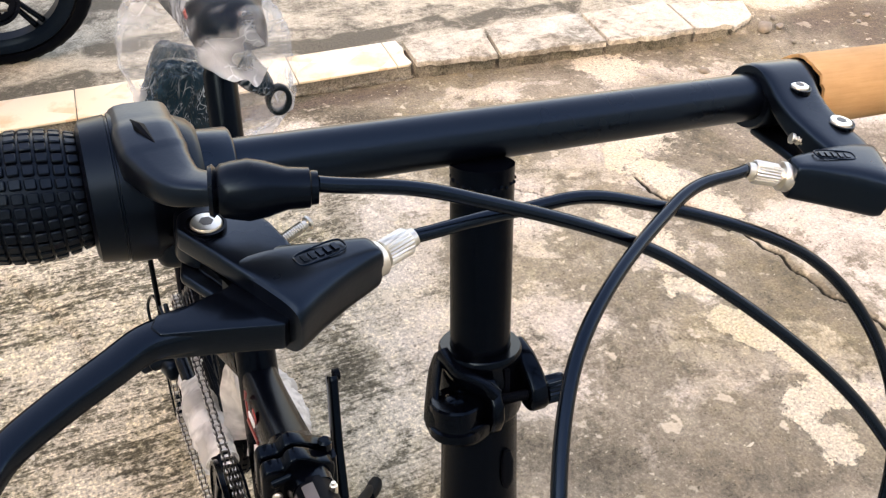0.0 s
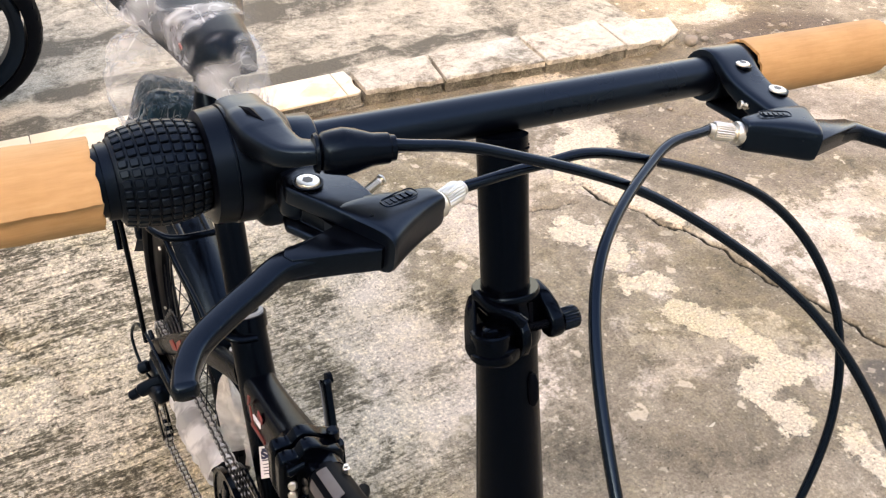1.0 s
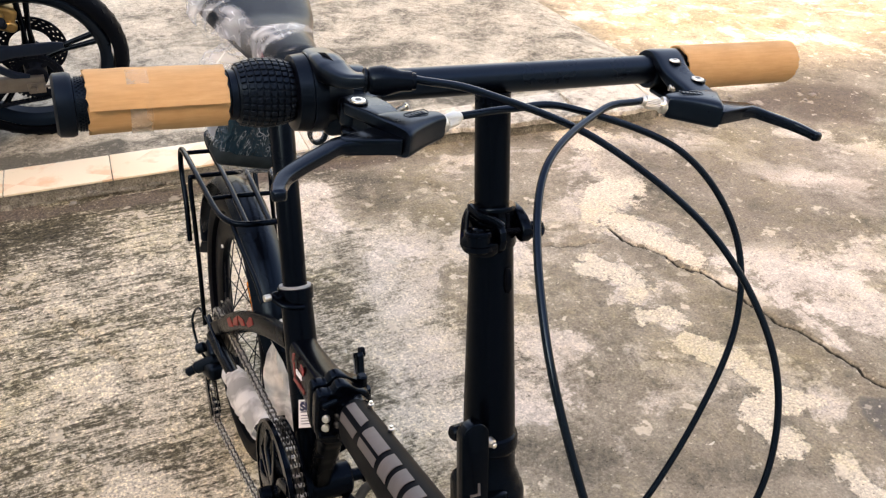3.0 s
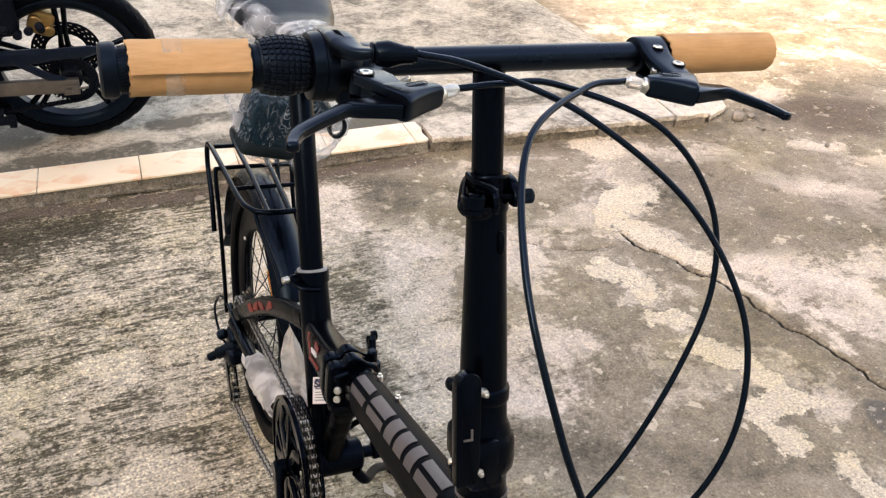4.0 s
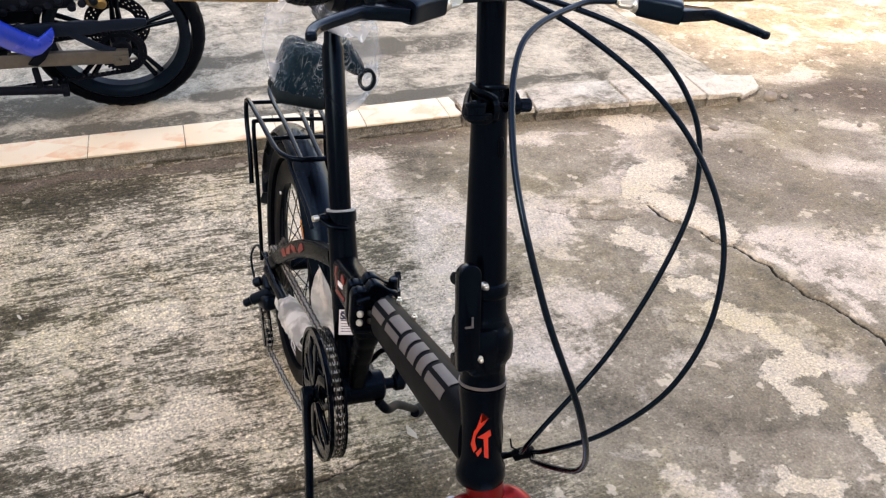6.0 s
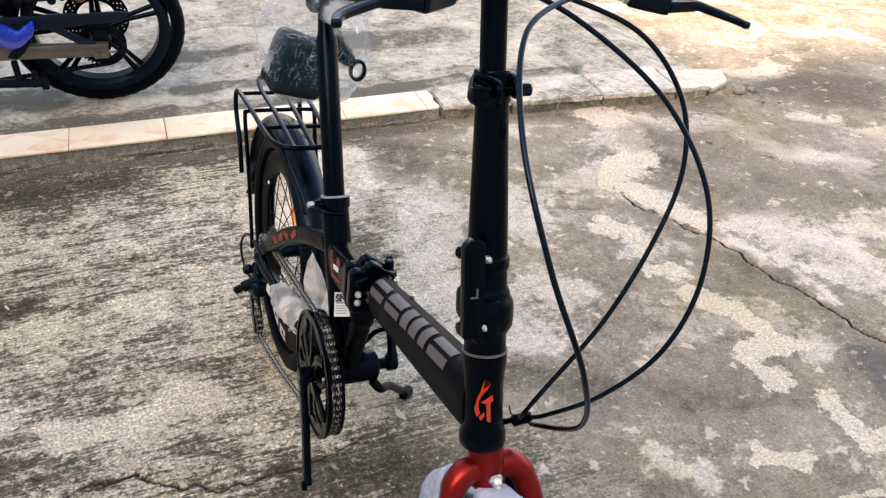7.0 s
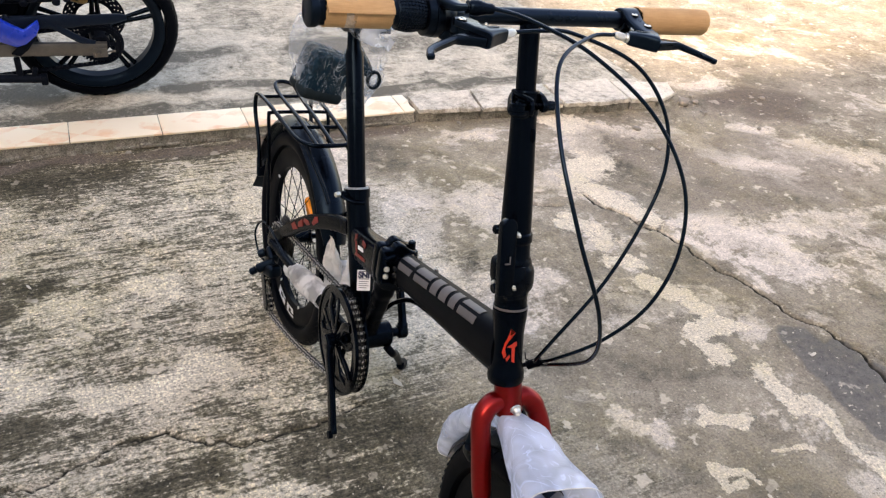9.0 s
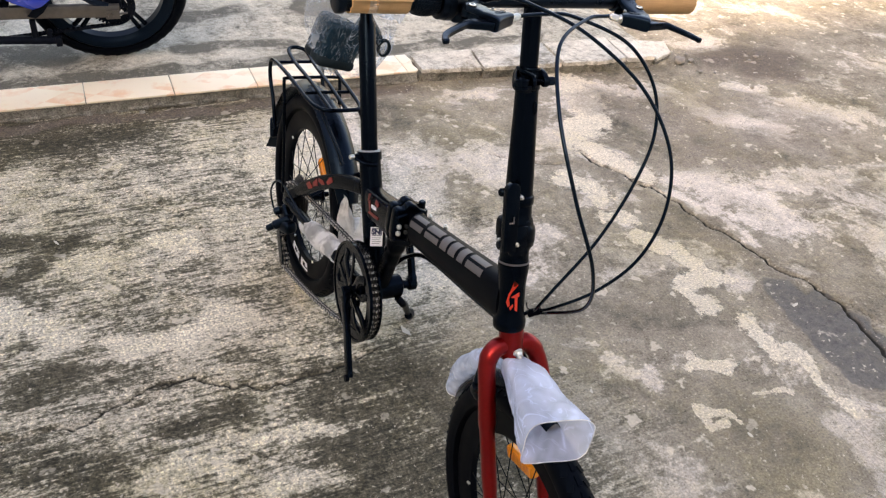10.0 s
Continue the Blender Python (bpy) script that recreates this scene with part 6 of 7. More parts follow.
for i, pts in enumerate(RAILS):
    bm = BM()
    pts = [V(p.x + 0.04 * max(0.0, p.y - 0.965), p.y, p.z - 0.15 * max(0.0, p.y - 0.965)) for p in pts]      # it sags towards the rear
    sweep(bm, curve(pts, 8), 0.0046 if i < 2 else 0.0038, 10)
    ob = part("luggage_rack" if i == 0 else "rack_tube", bm, GLOSS, bike if i == 0 else rack, "black tubular luggage rack" if i == 0 else "")
    rack = rack or ob

# drive: chainring, cranks, chain, derailleur, kickstand
RING = V(0, 0.473, 0.303)


def ring_plate(bm, x, w, r0, r1, seg=64):
    lathe(bm, RING + V(x, 0, 0), (1, 0, 0), [(0, r0), (0, r1), (w, r1), (w, r0)], seg, True)


bm = BM()
ring_plate(bm, -0.060, 0.004, 0.079, 0.103)
ring_plate(bm, -0.062, 0.003, 0.098, 0.103)
ring_plate(bm, -0.058, 0.004, 0.026, 0.036)
chainring = part("chainring", bm, GLOSS, bike, "black chainring with a plastic guard")
for k in range(5):
    bm = BM()
    a = 2 * math.pi * k / 5 + 0.4
    d = V(0, math.sin(a), math.cos(a))
    e = V(0, math.cos(a), -math.sin(a))
    for turn, wide in ((1, 0.0085), (-1, 0.0050)):          # each arm splits into two curved blades
        sweep(bm, curve([RING + V(-0.061, 0, 0) + d * 0.014, RING + V(-0.0625, 0, 0) + d * 0.038 + e * 0.010 * turn, RING + V(-0.062, 0, 0) + d * 0.062 + e * 0.020 * turn, RING + V(-0.059, 0, 0) + d * 0.083 + e * 0.014 * turn], 4),
              [0.010] * 3 + [wide] * 10, 12, flat=(1.0, 0.4), up=(1, 0, 0))
    part("spider_arm", bm, GLOSS, chainring)
bm = BM()
ring_plate(bm, -0.0475, 0.003, 0.074, 0.092)
for k in range(48):
    a = 2 * math.pi * k / 48
    block(bm, RING + V(-0.046, 0.0945 * math.sin(a), 0.0945 * math.cos(a)), (0.0024, 0.005, 0.007), Matrix.Rotation(-a, 4, "X"))
part("toothed_ring", bm, CHAIN_M, chainring, "dark steel toothed ring")
bm = BM()
ring_plate(bm, -0.0385, 0.003, 0.086, 0.101)
part("inner_guard", bm, GLOSS, chainring)


def crank(x, direction, nm):
    bm = BM()
    d = Vector(direction).normalized()
    s = 1 if x > 0 else -1
    a = RING + V(x, 0, 0)
    b = a + d * 0.168 + V(s * 0.016, 0, 0)
    sweep(bm, curve([a, a.lerp(b, 0.15) + V(s * 0.002, 0, 0), a.lerp(b, 0.5), a.lerp(b, 0.85), b], 5), [0.0150] * 4 + [0.0115] * 13 + [0.0115, 0.012, 0.0125, 0.011], 16, flat=(1.0, 0.52), up=(1, 0, 0) if abs(d.x) < 0.5 else (0, 0, 1))
    rod(bm, a + V(-s * 0.01, 0, 0), a + V(s * 0.009, 0, 0), 0.0135, 20, 0.003)
    arm = part(nm, bm, GLOSS, bike, "black crank arm without a pedal")
    bm = BM()
    rod(bm, b + V(s * 0.002, 0, 0), b + V(s * 0.009, 0, 0), 0.0075, 16)
    part("pedal_hole", bm, RUBBER, arm)
    return arm


crank(-0.074, (0, -0.66, -0.75), "crank_arm")
crank(0.072, (0, 0.66, 0.75), "crank_arm")
bm = BM()
sweep(bm, curve([V(0.034, 0.452, 0.288), V(0.050, 0.452, 0.268), V(0.096, 0.528, 0.200), V(0.156, 0.618, 0.100), V(0.196, 0.676, 0.034)], 6), 0.0075, 12)
stand = part("kickstand", bm, MATT_PAINT, bike, "black kickstand propping the bicycle")
bm = BM()
sweep(bm, [V(0.182, 0.650, 0.052), V(0.194, 0.668, 0.036), V(0.206, 0.686, 0.0245), V(0.212, 0.694, 0.0215)], [0.009, 0.0115, 0.012, 0.010], 14)
part("rubber_foot", bm, RUBBER, stand)

bm = BM()
for i in range(7):
    r = 0.052 - i * 0.0048
    x = -0.024 - i * 0.0042
    lathe(bm, AXLE + V(x, 0, 0), (1, 0, 0), [(0, 0.012), (0, r), (0.0018, r), (0.0018, 0.012)], 30, True)
    for k in range(int(r * 520)):
        a = 2 * math.pi * k / int(r * 520)
        block(bm, AXLE + V(x + 0.0009, r * math.sin(a), r * math.cos(a)), (0.0016, 0.0032, 0.005), Matrix.Rotation(-a, 4, "X"))
part("freewheel", bm, DULL_STEEL, bike, "dark steel sprocket cluster")
J1, J2 = V(-0.066, 0.922, 0.158), V(-0.062, 0.892, 0.086)
bm = BM()
block(bm, (-0.058, 0.915, 0.200), (0.026, 0.040, 0.050), pose(0, 0, 0, 20), 0.009, 3)
block(bm, (-0.064, 0.885, 0.186), (0.032, 0.044, 0.030), pose(0, 0, 0, -15, 0, 15), 0.009, 3)
rod(bm, (-0.055, 0.890, 0.205), (-0.094, 0.902, 0.180), 0.0115, 16, 0.004)
rod(bm, (-0.092, 0.902, 0.181), (-0.108, 0.906, 0.170), 0.0085, 14, 0.003)
rod(bm, (-0.070, 0.922, 0.212), (-0.086, 0.926, 0.204), 0.010, 14, 0.003)
derailleur = part("derailleur", bm, PLASTIC, bike, "black rear derailleur")
bm = BM()
for x in (-0.058, -0.043):
    sweep(bm, [J1 + V(x + 0.05, 0, 0.014), J1 + V(x + 0.05, 0, 0), J2 + V(x + 0.05, 0, 0), J2 + V(x + 0.05, 0, -0.014)], [0.012, 0.016, 0.016, 0.010], 12, flat=(1.0, 0.12), up=(1, 0, 0))
part("derailleur_cage", bm, GLOSS, derailleur)
for c in (J1, J2):
    bm = BM()
    lathe(bm, c + V(-0.003, 0, 0), (1, 0, 0), [(0, 0.004), (0, 0.019), (0.006, 0.019), (0.006, 0.004)], 22, True)
    for k in range(11):
        a = 2 * math.pi * k / 11
        block(bm, c + V(0, 0.020 * math.sin(a), 0.020 * math.cos(a)), (0.003, 0.005, 0.005), Matrix.Rotation(-a, 4, "X"))
    part("jockey_wheel", bm, PLASTIC, derailleur)
bm = BM()
sweep(bm, curve([V(-0.058, 0.78, 0.252), V(-0.064, 0.86, 0.276), V(-0.074, 0.945, 0.280), V(-0.084, 0.970, 0.240), V(-0.080, 0.945, 0.198), V(-0.072, 0.912, 0.190)], 8), 0.0024, 10)
part("derailleur_cable", bm, CABLE, derailleur)

# chain as real links along its loop
loop = []
r_c = 0.0955
for a in np.linspace(radians(-8), radians(-170), 26):      # round the front of the ring
    loop.append((RING.y + r_c * math.sin(a), RING.z + r_c * math.cos(a), -0.046))
P_low0 = loop[-1]
for u in np.linspace(0.06, 1, 14):
    q = (J2.y - 0.004, J2.z - 0.021, -0.062)
    loop.append((P_low0[0] + (q[0] - P_low0[0]) * u, P_low0[1] + (q[1] - P_low0[1]) * u - 0.012 * math.sin(math.pi * u), P_low0[2] + (q[2] - P_low0[2]) * u))
for a in np.linspace(radians(200), radians(20), 8):
    loop.append((J2.y + 0.021 * math.sin(-a + math.pi) * -1, J2.z + 0.021 * math.cos(a), -0.062))
for a in np.linspace(radians(-160), radians(-20), 6):
    loop.append((J1.y + 0.021 * math.sin(a), J1.z + 0.021 * math.cos(a), -0.066))
for a in np.linspace(radians(120), radians(10), 8):
    loop.append((AXLE.y + 0.037 * math.sin(a), AXLE.z + 0.037 * math.cos(a), -0.044))
last = loop[-1]
for u in np.linspace(0.04, 0.98, 16):
    q = loop[0]
    loop.append(tuple(last[i] + (q[i] - last[i]) * u for i in range(3)))
pts = [V(x, y, z) for y, z, x in loop]
acc = [0.0]
for a, b in zip(pts, pts[1:] + pts[:1]):
    acc.append(acc[-1] + (b - a).length)
n_links = int(acc[-1] / 0.0127)
bm, pins = BM(), BM()
for k in range(n_links):
    def at_len(s):
        s = s % acc[-1]
        i = max(j for j in range(len(pts)) if acc[j] <= s + 1e-9)
        a, b = pts[i], pts[(i + 1) % len(pts)]
        return a.lerp(b, (s - acc[i]) / max(1e-6, acc[i + 1] - acc[i]))
    p, q = at_len(k * acc[-1] / n_links), at_len((k + 1) * acc[-1] / n_links)
    ang = math.atan2(q.z - p.z, q.y - p.y)
    wide = 0.0042 if k % 2 else 0.0029
    for s in (-1, 1):
        block(bm, p.lerp(q, 0.5) + V(s * wide, 0, 0), (0.0012, 0.0165, 0.0088), Matrix.Rotation(ang, 4, "X"), 0.0028, 1)
    rod(pins, p + V(-0.0058, 0, 0), p + V(0.0058, 0, 0), 0.0028, 8)
chain = part("chain", bm, CHAIN_M, bike, "oily dark chain")
part("chain_roller", pins, PIN_M, chain, "worn bright chain pins")

# ---------------------------------------------------------------- wrappings
def wrapped(pts, radii, seg, mat, nm, lab, cat, rough=0.06, flat=None, open_ends=True, seed=1, group="", fine=1.0, over=0.0):
    """Loose film round a line: a crumpled sleeve of that radius."""
    bm = BM()
    line = curve(pts, 16)
    n = len(line)
    rr = [np.interp(i / (n - 1), np.linspace(0, 1, len(radii)), radii) for i in range(n)]
    sweep(bm, line, rr, seg, caps=not open_ends, flat=flat)
    for v in bm.verts:
        k = 0.5 - 1.6 * abs(noise.noise(v.co * 30 * fine + V(seed * 3.1, 0, 0))) + 0.35 - 0.9 * abs(noise.noise(v.co * 75 * fine + V(0, seed * 1.7, 0)))
        near = min(line, key=lambda c: (c - v.co).length_squared)
        v.co += (v.co - near) * (k * rough * 5)
        if over:                                         # it lies on the front tyre
            c = STEER.inverted() @ v.co
            d = c - FRONT
            d.x = 0
            if d.length < over:
                v.co = STEER @ (c + d * (over / d.length - 1))
    bm.verts.ensure_lookup_table()
    mouth = [bm.verts[len(bm.verts) - seg + k].co.copy() for k in range(seg)]
    ob = solid(bm, nm, mat, lab, cat, group, m=BIKE, smooth=60)
    if mat is MILKY_BAG:
        hem = BM()
        sweep(hem, mouth, 0.0008, 6, closed=True)
        part("hem", hem, FOAM_WRAP, ob, "pale welded hem of the bag's mouth")
    return ob


def rot(p):
    return STEER @ Vector(p)


wrapped([rot((-0.001, 0.006, 0.512)), rot((-0.004, -0.04, 0.520)), rot((-0.011, -0.085, 0.525)), rot((-0.018, -0.120, 0.528)), rot((-0.025, -0.160, 0.530))], [0.020, 0.030, 0.036, 0.042, 0.048], 72, MILKY_BAG,
        "plastic_bag", "milky plastic bag pulled over the front mudguard", "plastic bag", 0.022, (1.0, 0.80), True, 3, "mudguard bags", 0.45, 0.254)
wrapped([rot((-0.004, 0.045, 0.484)), rot((-0.004, 0.080, 0.456)), rot((-0.004, 0.112, 0.418)), rot((-0.004, 0.138, 0.372)), rot((-0.004, 0.152, 0.322))], [0.014, 0.018, 0.020, 0.021, 0.017], 32, MILKY_BAG,
        "plastic_bag", "milky crumpled plastic bag on the mudguard's rear end", "plastic bag", 0.04, None, True, 5, "mudguard bags", 0.8)
wrapped([V(-0.050, 0.80, 0.246), V(-0.049, 0.74, 0.264), V(-0.048, 0.67, 0.286), V(-0.045, 0.59, 0.308)], [0.014, 0.020, 0.022, 0.018], 28, FOAM_WRAP,
        "foam_wrap", "white crumpled foam film round the chain stay", "packing foam", 0.06, None, True, 9, "frame wraps")
wrapped([V(0.046, 0.74, 0.262), V(0.044, 0.70, 0.275), V(0.042, 0.65, 0.285), V(0.036, 0.60, 0.292)], [0.024, 0.034, 0.036, 0.026], 28, FOAM_WRAP,
        "foam_wrap", "white crumpled foam film round the other stay", "packing foam", 0.06, None, True, 12, "frame wraps")


def petal(base, tip, wide, seed, lab):
    """A loose upright flap of foam film with a torn tip."""
    rnd = random.Random(seed)
    a, b = Vector(base), Vector(tip)
    side = V(1, 0.25, 0).normalized()
    bm = BM()
    grid = []
    for i in range(12):
        u = i / 11
        w = wide * (1 - u) ** 0.6 * (1 + 0.15 * math.sin(9 * u + seed))
        row = []
        for k in range(7):
            v = -1 + 2 * k / 6
            c = a.lerp(b, u) + side * (v * w) + V(0, 0.012 * math.sin(3 * u + v * 2 + seed) + 0.008 * v * v, 0)
            c += V(0, rnd.uniform(-0.003, 0.003), rnd.uniform(-0.003, 0.003))
            row.append(bm.verts.new(c))
        grid.append(row)
    for r1, r2 in zip(grid[:-1], grid[1:]):
        for k in range(6):
            bm.faces.new((r1[k], r1[k + 1], r2[k + 1], r2[k]))
    bmesh.ops.solidify(bm, geom=list(bm.faces), thickness=0.0012)
    return solid(bm, "foam_flap", FOAM_WRAP, lab, "packing foam", "frame wraps", m=BIKE, smooth=60)


petal((-0.010, 0.625, 0.285), (-0.014, 0.668, 0.398), 0.027, 2, "white torn flap of packing foam")
petal((0.012, 0.600, 0.285), (0.014, 0.640, 0.384), 0.026, 4, "white torn flap of packing foam beside the seat tube")


def sleeve(x0, x1, r, seam, seed, lab, tape, flap=0.0032, wave=1.0):
    """Cardboard rolled round a grip: a thick spiral sheet with a torn overlap."""
    rnd = random.Random(seed)
    bm = BM()
    NX, NA = 26, 54
    outer, inner = [], []
    for i in range(NX):
        u = i / (NX - 1)
        ro, ri = [], []
        for k in range(NA):
            a = radians(seam) + 2 * math.pi * 1.06 * k / (NA - 1)
            rr = r + 0.0020 * k / (NA - 1) + wave * 0.00035 * math.sin(a * 5 + seed + u * 4) + wave * 0.0003 * noise.noise(V(u * 9, a * 2, seed))
            x = x0 + (x1 - x0) * u
            if i in (0, NX - 1):
                x += rnd.uniform(-0.0009, 0.0009)
            if k > NA - 7:
                rr += flap * (k - NA + 7) / 6 * (1 + 0.6 * noise.noise(V(u * 14, 0, seed)))
            ro.append(bm.verts.new((x, BY + rr * math.cos(a), BZ + rr * math.sin(a))))
            ri.append(bm.verts.new((x, BY + (rr - 0.0015) * math.cos(a), BZ + (rr - 0.0015) * math.sin(a))))
        outer.append(ro)
        inner.append(ri)
    for i in range(NX - 1):
        for k in range(NA - 1):
            bm.faces.new((outer[i][k], outer[i][k + 1], outer[i + 1][k + 1], outer[i + 1][k]))
            bm.faces.new((inner[i][k], inner[i + 1][k], inner[i + 1][k + 1], inner[i][k + 1]))
        for k in (0, NA - 1):
            bm.faces.new((outer[i][k], inner[i][k], inner[i + 1][k], outer[i + 1][k]))
    for i in (0, NX - 1):
        for k in range(NA - 1):
            bm.faces.new((outer[i][k], outer[i][k + 1], inner[i][k + 1], inner[i][k]))
    ob = solid(bm, "cardboard_sleeve", CARD, lab, "cardboard sleeve", "grip sleeves", m=BIKE @ TILT)
    if tape is not None:
        bm = BM()
        rows = []
        for i in range(4):
            x = tape + 0.012 * i / 3
            rows.append([bm.verts.new((x, BY + (r + 0.0024) * math.cos(a), BZ + (r + 0.0024) * math.sin(a))) for a in np.linspace(radians(95), radians(225), 22)])
        for r1, r2 in zip(rows[:-1], rows[1:]):
            for k in range(21):
                bm.faces.new((r1[k], r1[k + 1], r2[k + 1], r2[k]))
        bmesh.ops.solidify(bm, geom=list(bm.faces), thickness=0.0002)
        part("tape", bm, TAPE, ob, "strip of clear adhesive tape")
    return ob


sleeve(-0.2560, -0.1795, 0.0172, 147, 1, "brown cardboard rolled round the grip, taped, with a torn edge", -0.2345)
sleeve(0.1612, 0.2720, 0.0152, 250, 2, "brown cardboard rolled round the far grip", None, 0.0004, 0.25)

# plastic over the saddle, and the bag of loose parts that hangs from it
bm = BM()
rings = []
for i in range(56):                                      # drawn over the saddle, gathered underneath
    u = i / 55
    y = 0.585 + 0.350 * u
    w = float(np.interp(y, (0.585, 0.600, 0.640, 0.700, 0.750, 0.800, 0.850, 0.905, 0.935), (0.018, 0.033, 0.041, 0.051, 0.066, 0.080, 0.089, 0.082, 0.03)))
    ring = []
    for k in range(64):
        g = 2 * math.pi * k / 64
        sx, sz = math.cos(g), math.sin(g)
        c = V(sx * w, y, 0.850 + ((0.036 + 0.010 * u) * sz ** 0.7 if sz > 0 else (float(np.interp(y, (0.60, 0.75, 0.82), (0.026, 0.030, 0.050))) + 0.5 * float(np.interp(y, (0.60, 0.82), (0.02, 0.06))) * noise.noise(V(y * 20, sx * 2, 3))) * sz))
        f = noise.noise(V(c.x * 26, c.y * 14, c.z * 26)) * 0.55 + (0.5 - abs(noise.noise(V(c.x * 55, c.y * 30, c.z * 55)))) * 0.35
        c += V(sx, 0, sz) * 0.0085 * f * (1.0 if sz > 0 else 1.8)
        ring.append(bm.verts.new(c))
    rings.append(ring)
for a, b in zip(rings[:-1], rings[1:]):
    for k in range(64):
        bm.faces.new((a[k], a[(k + 1) % 64], b[(k + 1) % 64], b[k]))
bm.faces.new(rings[0][::-1])
bm.faces.new(rings[-1])
solid(bm, "saddle_cover", SADDLE_BAG, "thin clear plastic crumpled over the saddle", "plastic cover", m=BIKE, smooth=60)
bm = BM()
bmesh.ops.create_icosphere(bm, subdivisions=5, radius=1.0)
for v in bm.verts:
    c = v.co.copy()
    k = 1 + 0.08 * noise.noise(c * 2.6 + V(5, 1, 2)) + 0.06 * noise.noise(c * 7) + 0.04 * noise.noise(c * 15)
    up = 0.5 + 0.5 * c.z
    corner = 1 / max(abs(c.x) ** 3 + abs(c.z) ** 3, 0.12) ** (1 / 3)          # a flat pillow with pulled-out corners
    corner = min(corner, 1.25)
    v.co = V(0.004 + c.x * corner * ((0.084 + 0.020 * c.z) if c.x < 0 else (0.098 - 0.012 * up ** 3)) * k, 0.815 + c.y * 0.030 * k, 0.715 + c.z * corner * 0.096 * k)
parts_bag = solid(bm, "parts_bag", CLEAR_BAG, "clear plastic bag of loose parts hanging under the saddle", "plastic bag", m=BIKE, smooth=60)
bm = BM()
foot = [V(0.004 + x, 0.815 + 0.004 * noise.noise(V(x * 30, 2, 0)), 0.6245 + 0.010 * (x / 0.06) ** 2 + 0.003 * noise.noise(V(x * 40, 0, 5))) for x in np.linspace(-0.060, 0.066, 16)]
sweep(bm, foot, 0.0045, 8, flat=(0.16, 1.0), up=(0, 1, 0))
part("seam", bm, CLEAR_BAG, parts_bag, "flat welded seam along the bag's foot")


def lump(bm, size, seed, amp):
    """A rounded box with a crumpled skin."""
    bmesh.ops.create_icosphere(bm, subdivisions=5, radius=1.0)
    for v in bm.verts:
        c = v.co.copy()
        k = 1 / max(1e-6, (abs(c.x) ** 5 + abs(c.y) ** 5 + abs(c.z) ** 5) ** 0.2)
        f = 1 - amp * abs(noise.noise(c * 3.5 + V(seed, 0, 0))) - 0.7 * amp * abs(noise.noise(c * 8 + V(0, seed, 0)))
        v.co = V(c.x * k * f * size[0] / 2, c.y * k * f * size[1] / 2, c.z * k * f * size[2] / 2)
    return bm


def pedal(m, seed, lab):
    bm = BM()
    block(bm, (0, -0.002, -0.038), (0.090, 0.044, 0.024), None, 0.010, 3)
    body = solid(bm, "loose_pedal", PEDAL_M, lab, "pedal", "loose pedals", m=BIKE @ m)
    part("wrapping", lump(BM(), (0.092, 0.042, 0.096), seed, 0.11), CRINKLE, body, "crinkled film wrapping", 24)
    return body


pedal(pose(-0.021, 0.790, 0.694, 8, 15, 8), 2.0, "dark plastic pedal in crinkled film inside the clear bag")
pedal(pose(-0.017, 0.840, 0.685, -10, 20, -5), 5.0, "dark plastic pedal behind another in the bag")
bm = BM()
sweep(bm, curve([V(0.030, 0.800, 0.740), V(0.050, 0.799, 0.716), V(0.071, 0.798, 0.694)], 5), [0.020, 0.020, 0.020, 0.019, 0.018, 0.018, 0.017, 0.016, 0.014, 0.012, 0.008], 14)
bracket = solid(bm, "reflector_bracket", CRINKLE, "dark reflector bracket with a ring, inside the clear bag", "bracket", m=BIKE)
bm = BM()
sweep(bm, [V(0.082 + 0.0125 * math.cos(a), 0.798, 0.681 + 0.0165 * math.sin(a)) for a in np.linspace(0, 2 * math.pi, 24, endpoint=False)], 0.0038, 10, closed=True, flat=(1.5, 0.8))
part("ring", bm, PEDAL_M, bracket)

# ---------------------------------------------------------------- motorcycle
MOTO = pose(-0.3226, 2.313, 0.046, 12.6, 0, -2.4) @ Matrix.Scale(0.877, 4)
moto = thing("motorcycle", "parked motorcycle with blue fairing, dark wheel and exposed chain", "motorcycle", MOTO)
WC = V(0, 0, 0.300)
bm = BM()
prof = []
for k in range(15):
    g = math.pi * (-0.62 + 1.24 * k / 14)
    prof.append((0.042 * math.sin(g), 0.2655 + 0.0345 * math.cos(g)))
lathe(bm, WC, (0, 1, 0), prof, 80, True)
mt = part("tyre", bm, RUBBER, moto, "worn black motorcycle tyre")
bm = BM()
for k in range(44):
    a = 2 * math.pi * k / 44
    for s in (-1, 1):
        mm = Matrix.Translation(WC) @ Matrix.Rotation(a, 4, "Y") @ Matrix.Translation((0, s * 0.020, 0.2935)) @ Matrix.Rotation(radians(24 * -s), 4, "X") @ Matrix.Rotation(radians(32 * s), 4, "Z")
        b = bmesh.new()
        bmesh.ops.create_cube(b, size=1.0, matrix=mm @ Matrix.Diagonal((0.018, 0.024, 0.004, 1)))
        join(bm, b)
part("tread", bm, RUBBER, mt)
bm = BM()
lathe(bm, WC, (0, 1, 0), [(-0.040, 0.244), (-0.036, 0.247), (-0.030, 0.236), (-0.012, 0.226), (0.012, 0.226), (0.030, 0.236), (0.036, 0.247), (0.040, 0.244), (0.037, 0.226), (0.030, 0.219), (0.018, 0.208), (-0.018, 0.208), (-0.030, 0.219), (-0.037, 0.226)], 72, True)
mrim = part("rim", bm, MOTO_RIM, moto, "slate-black cast rim")
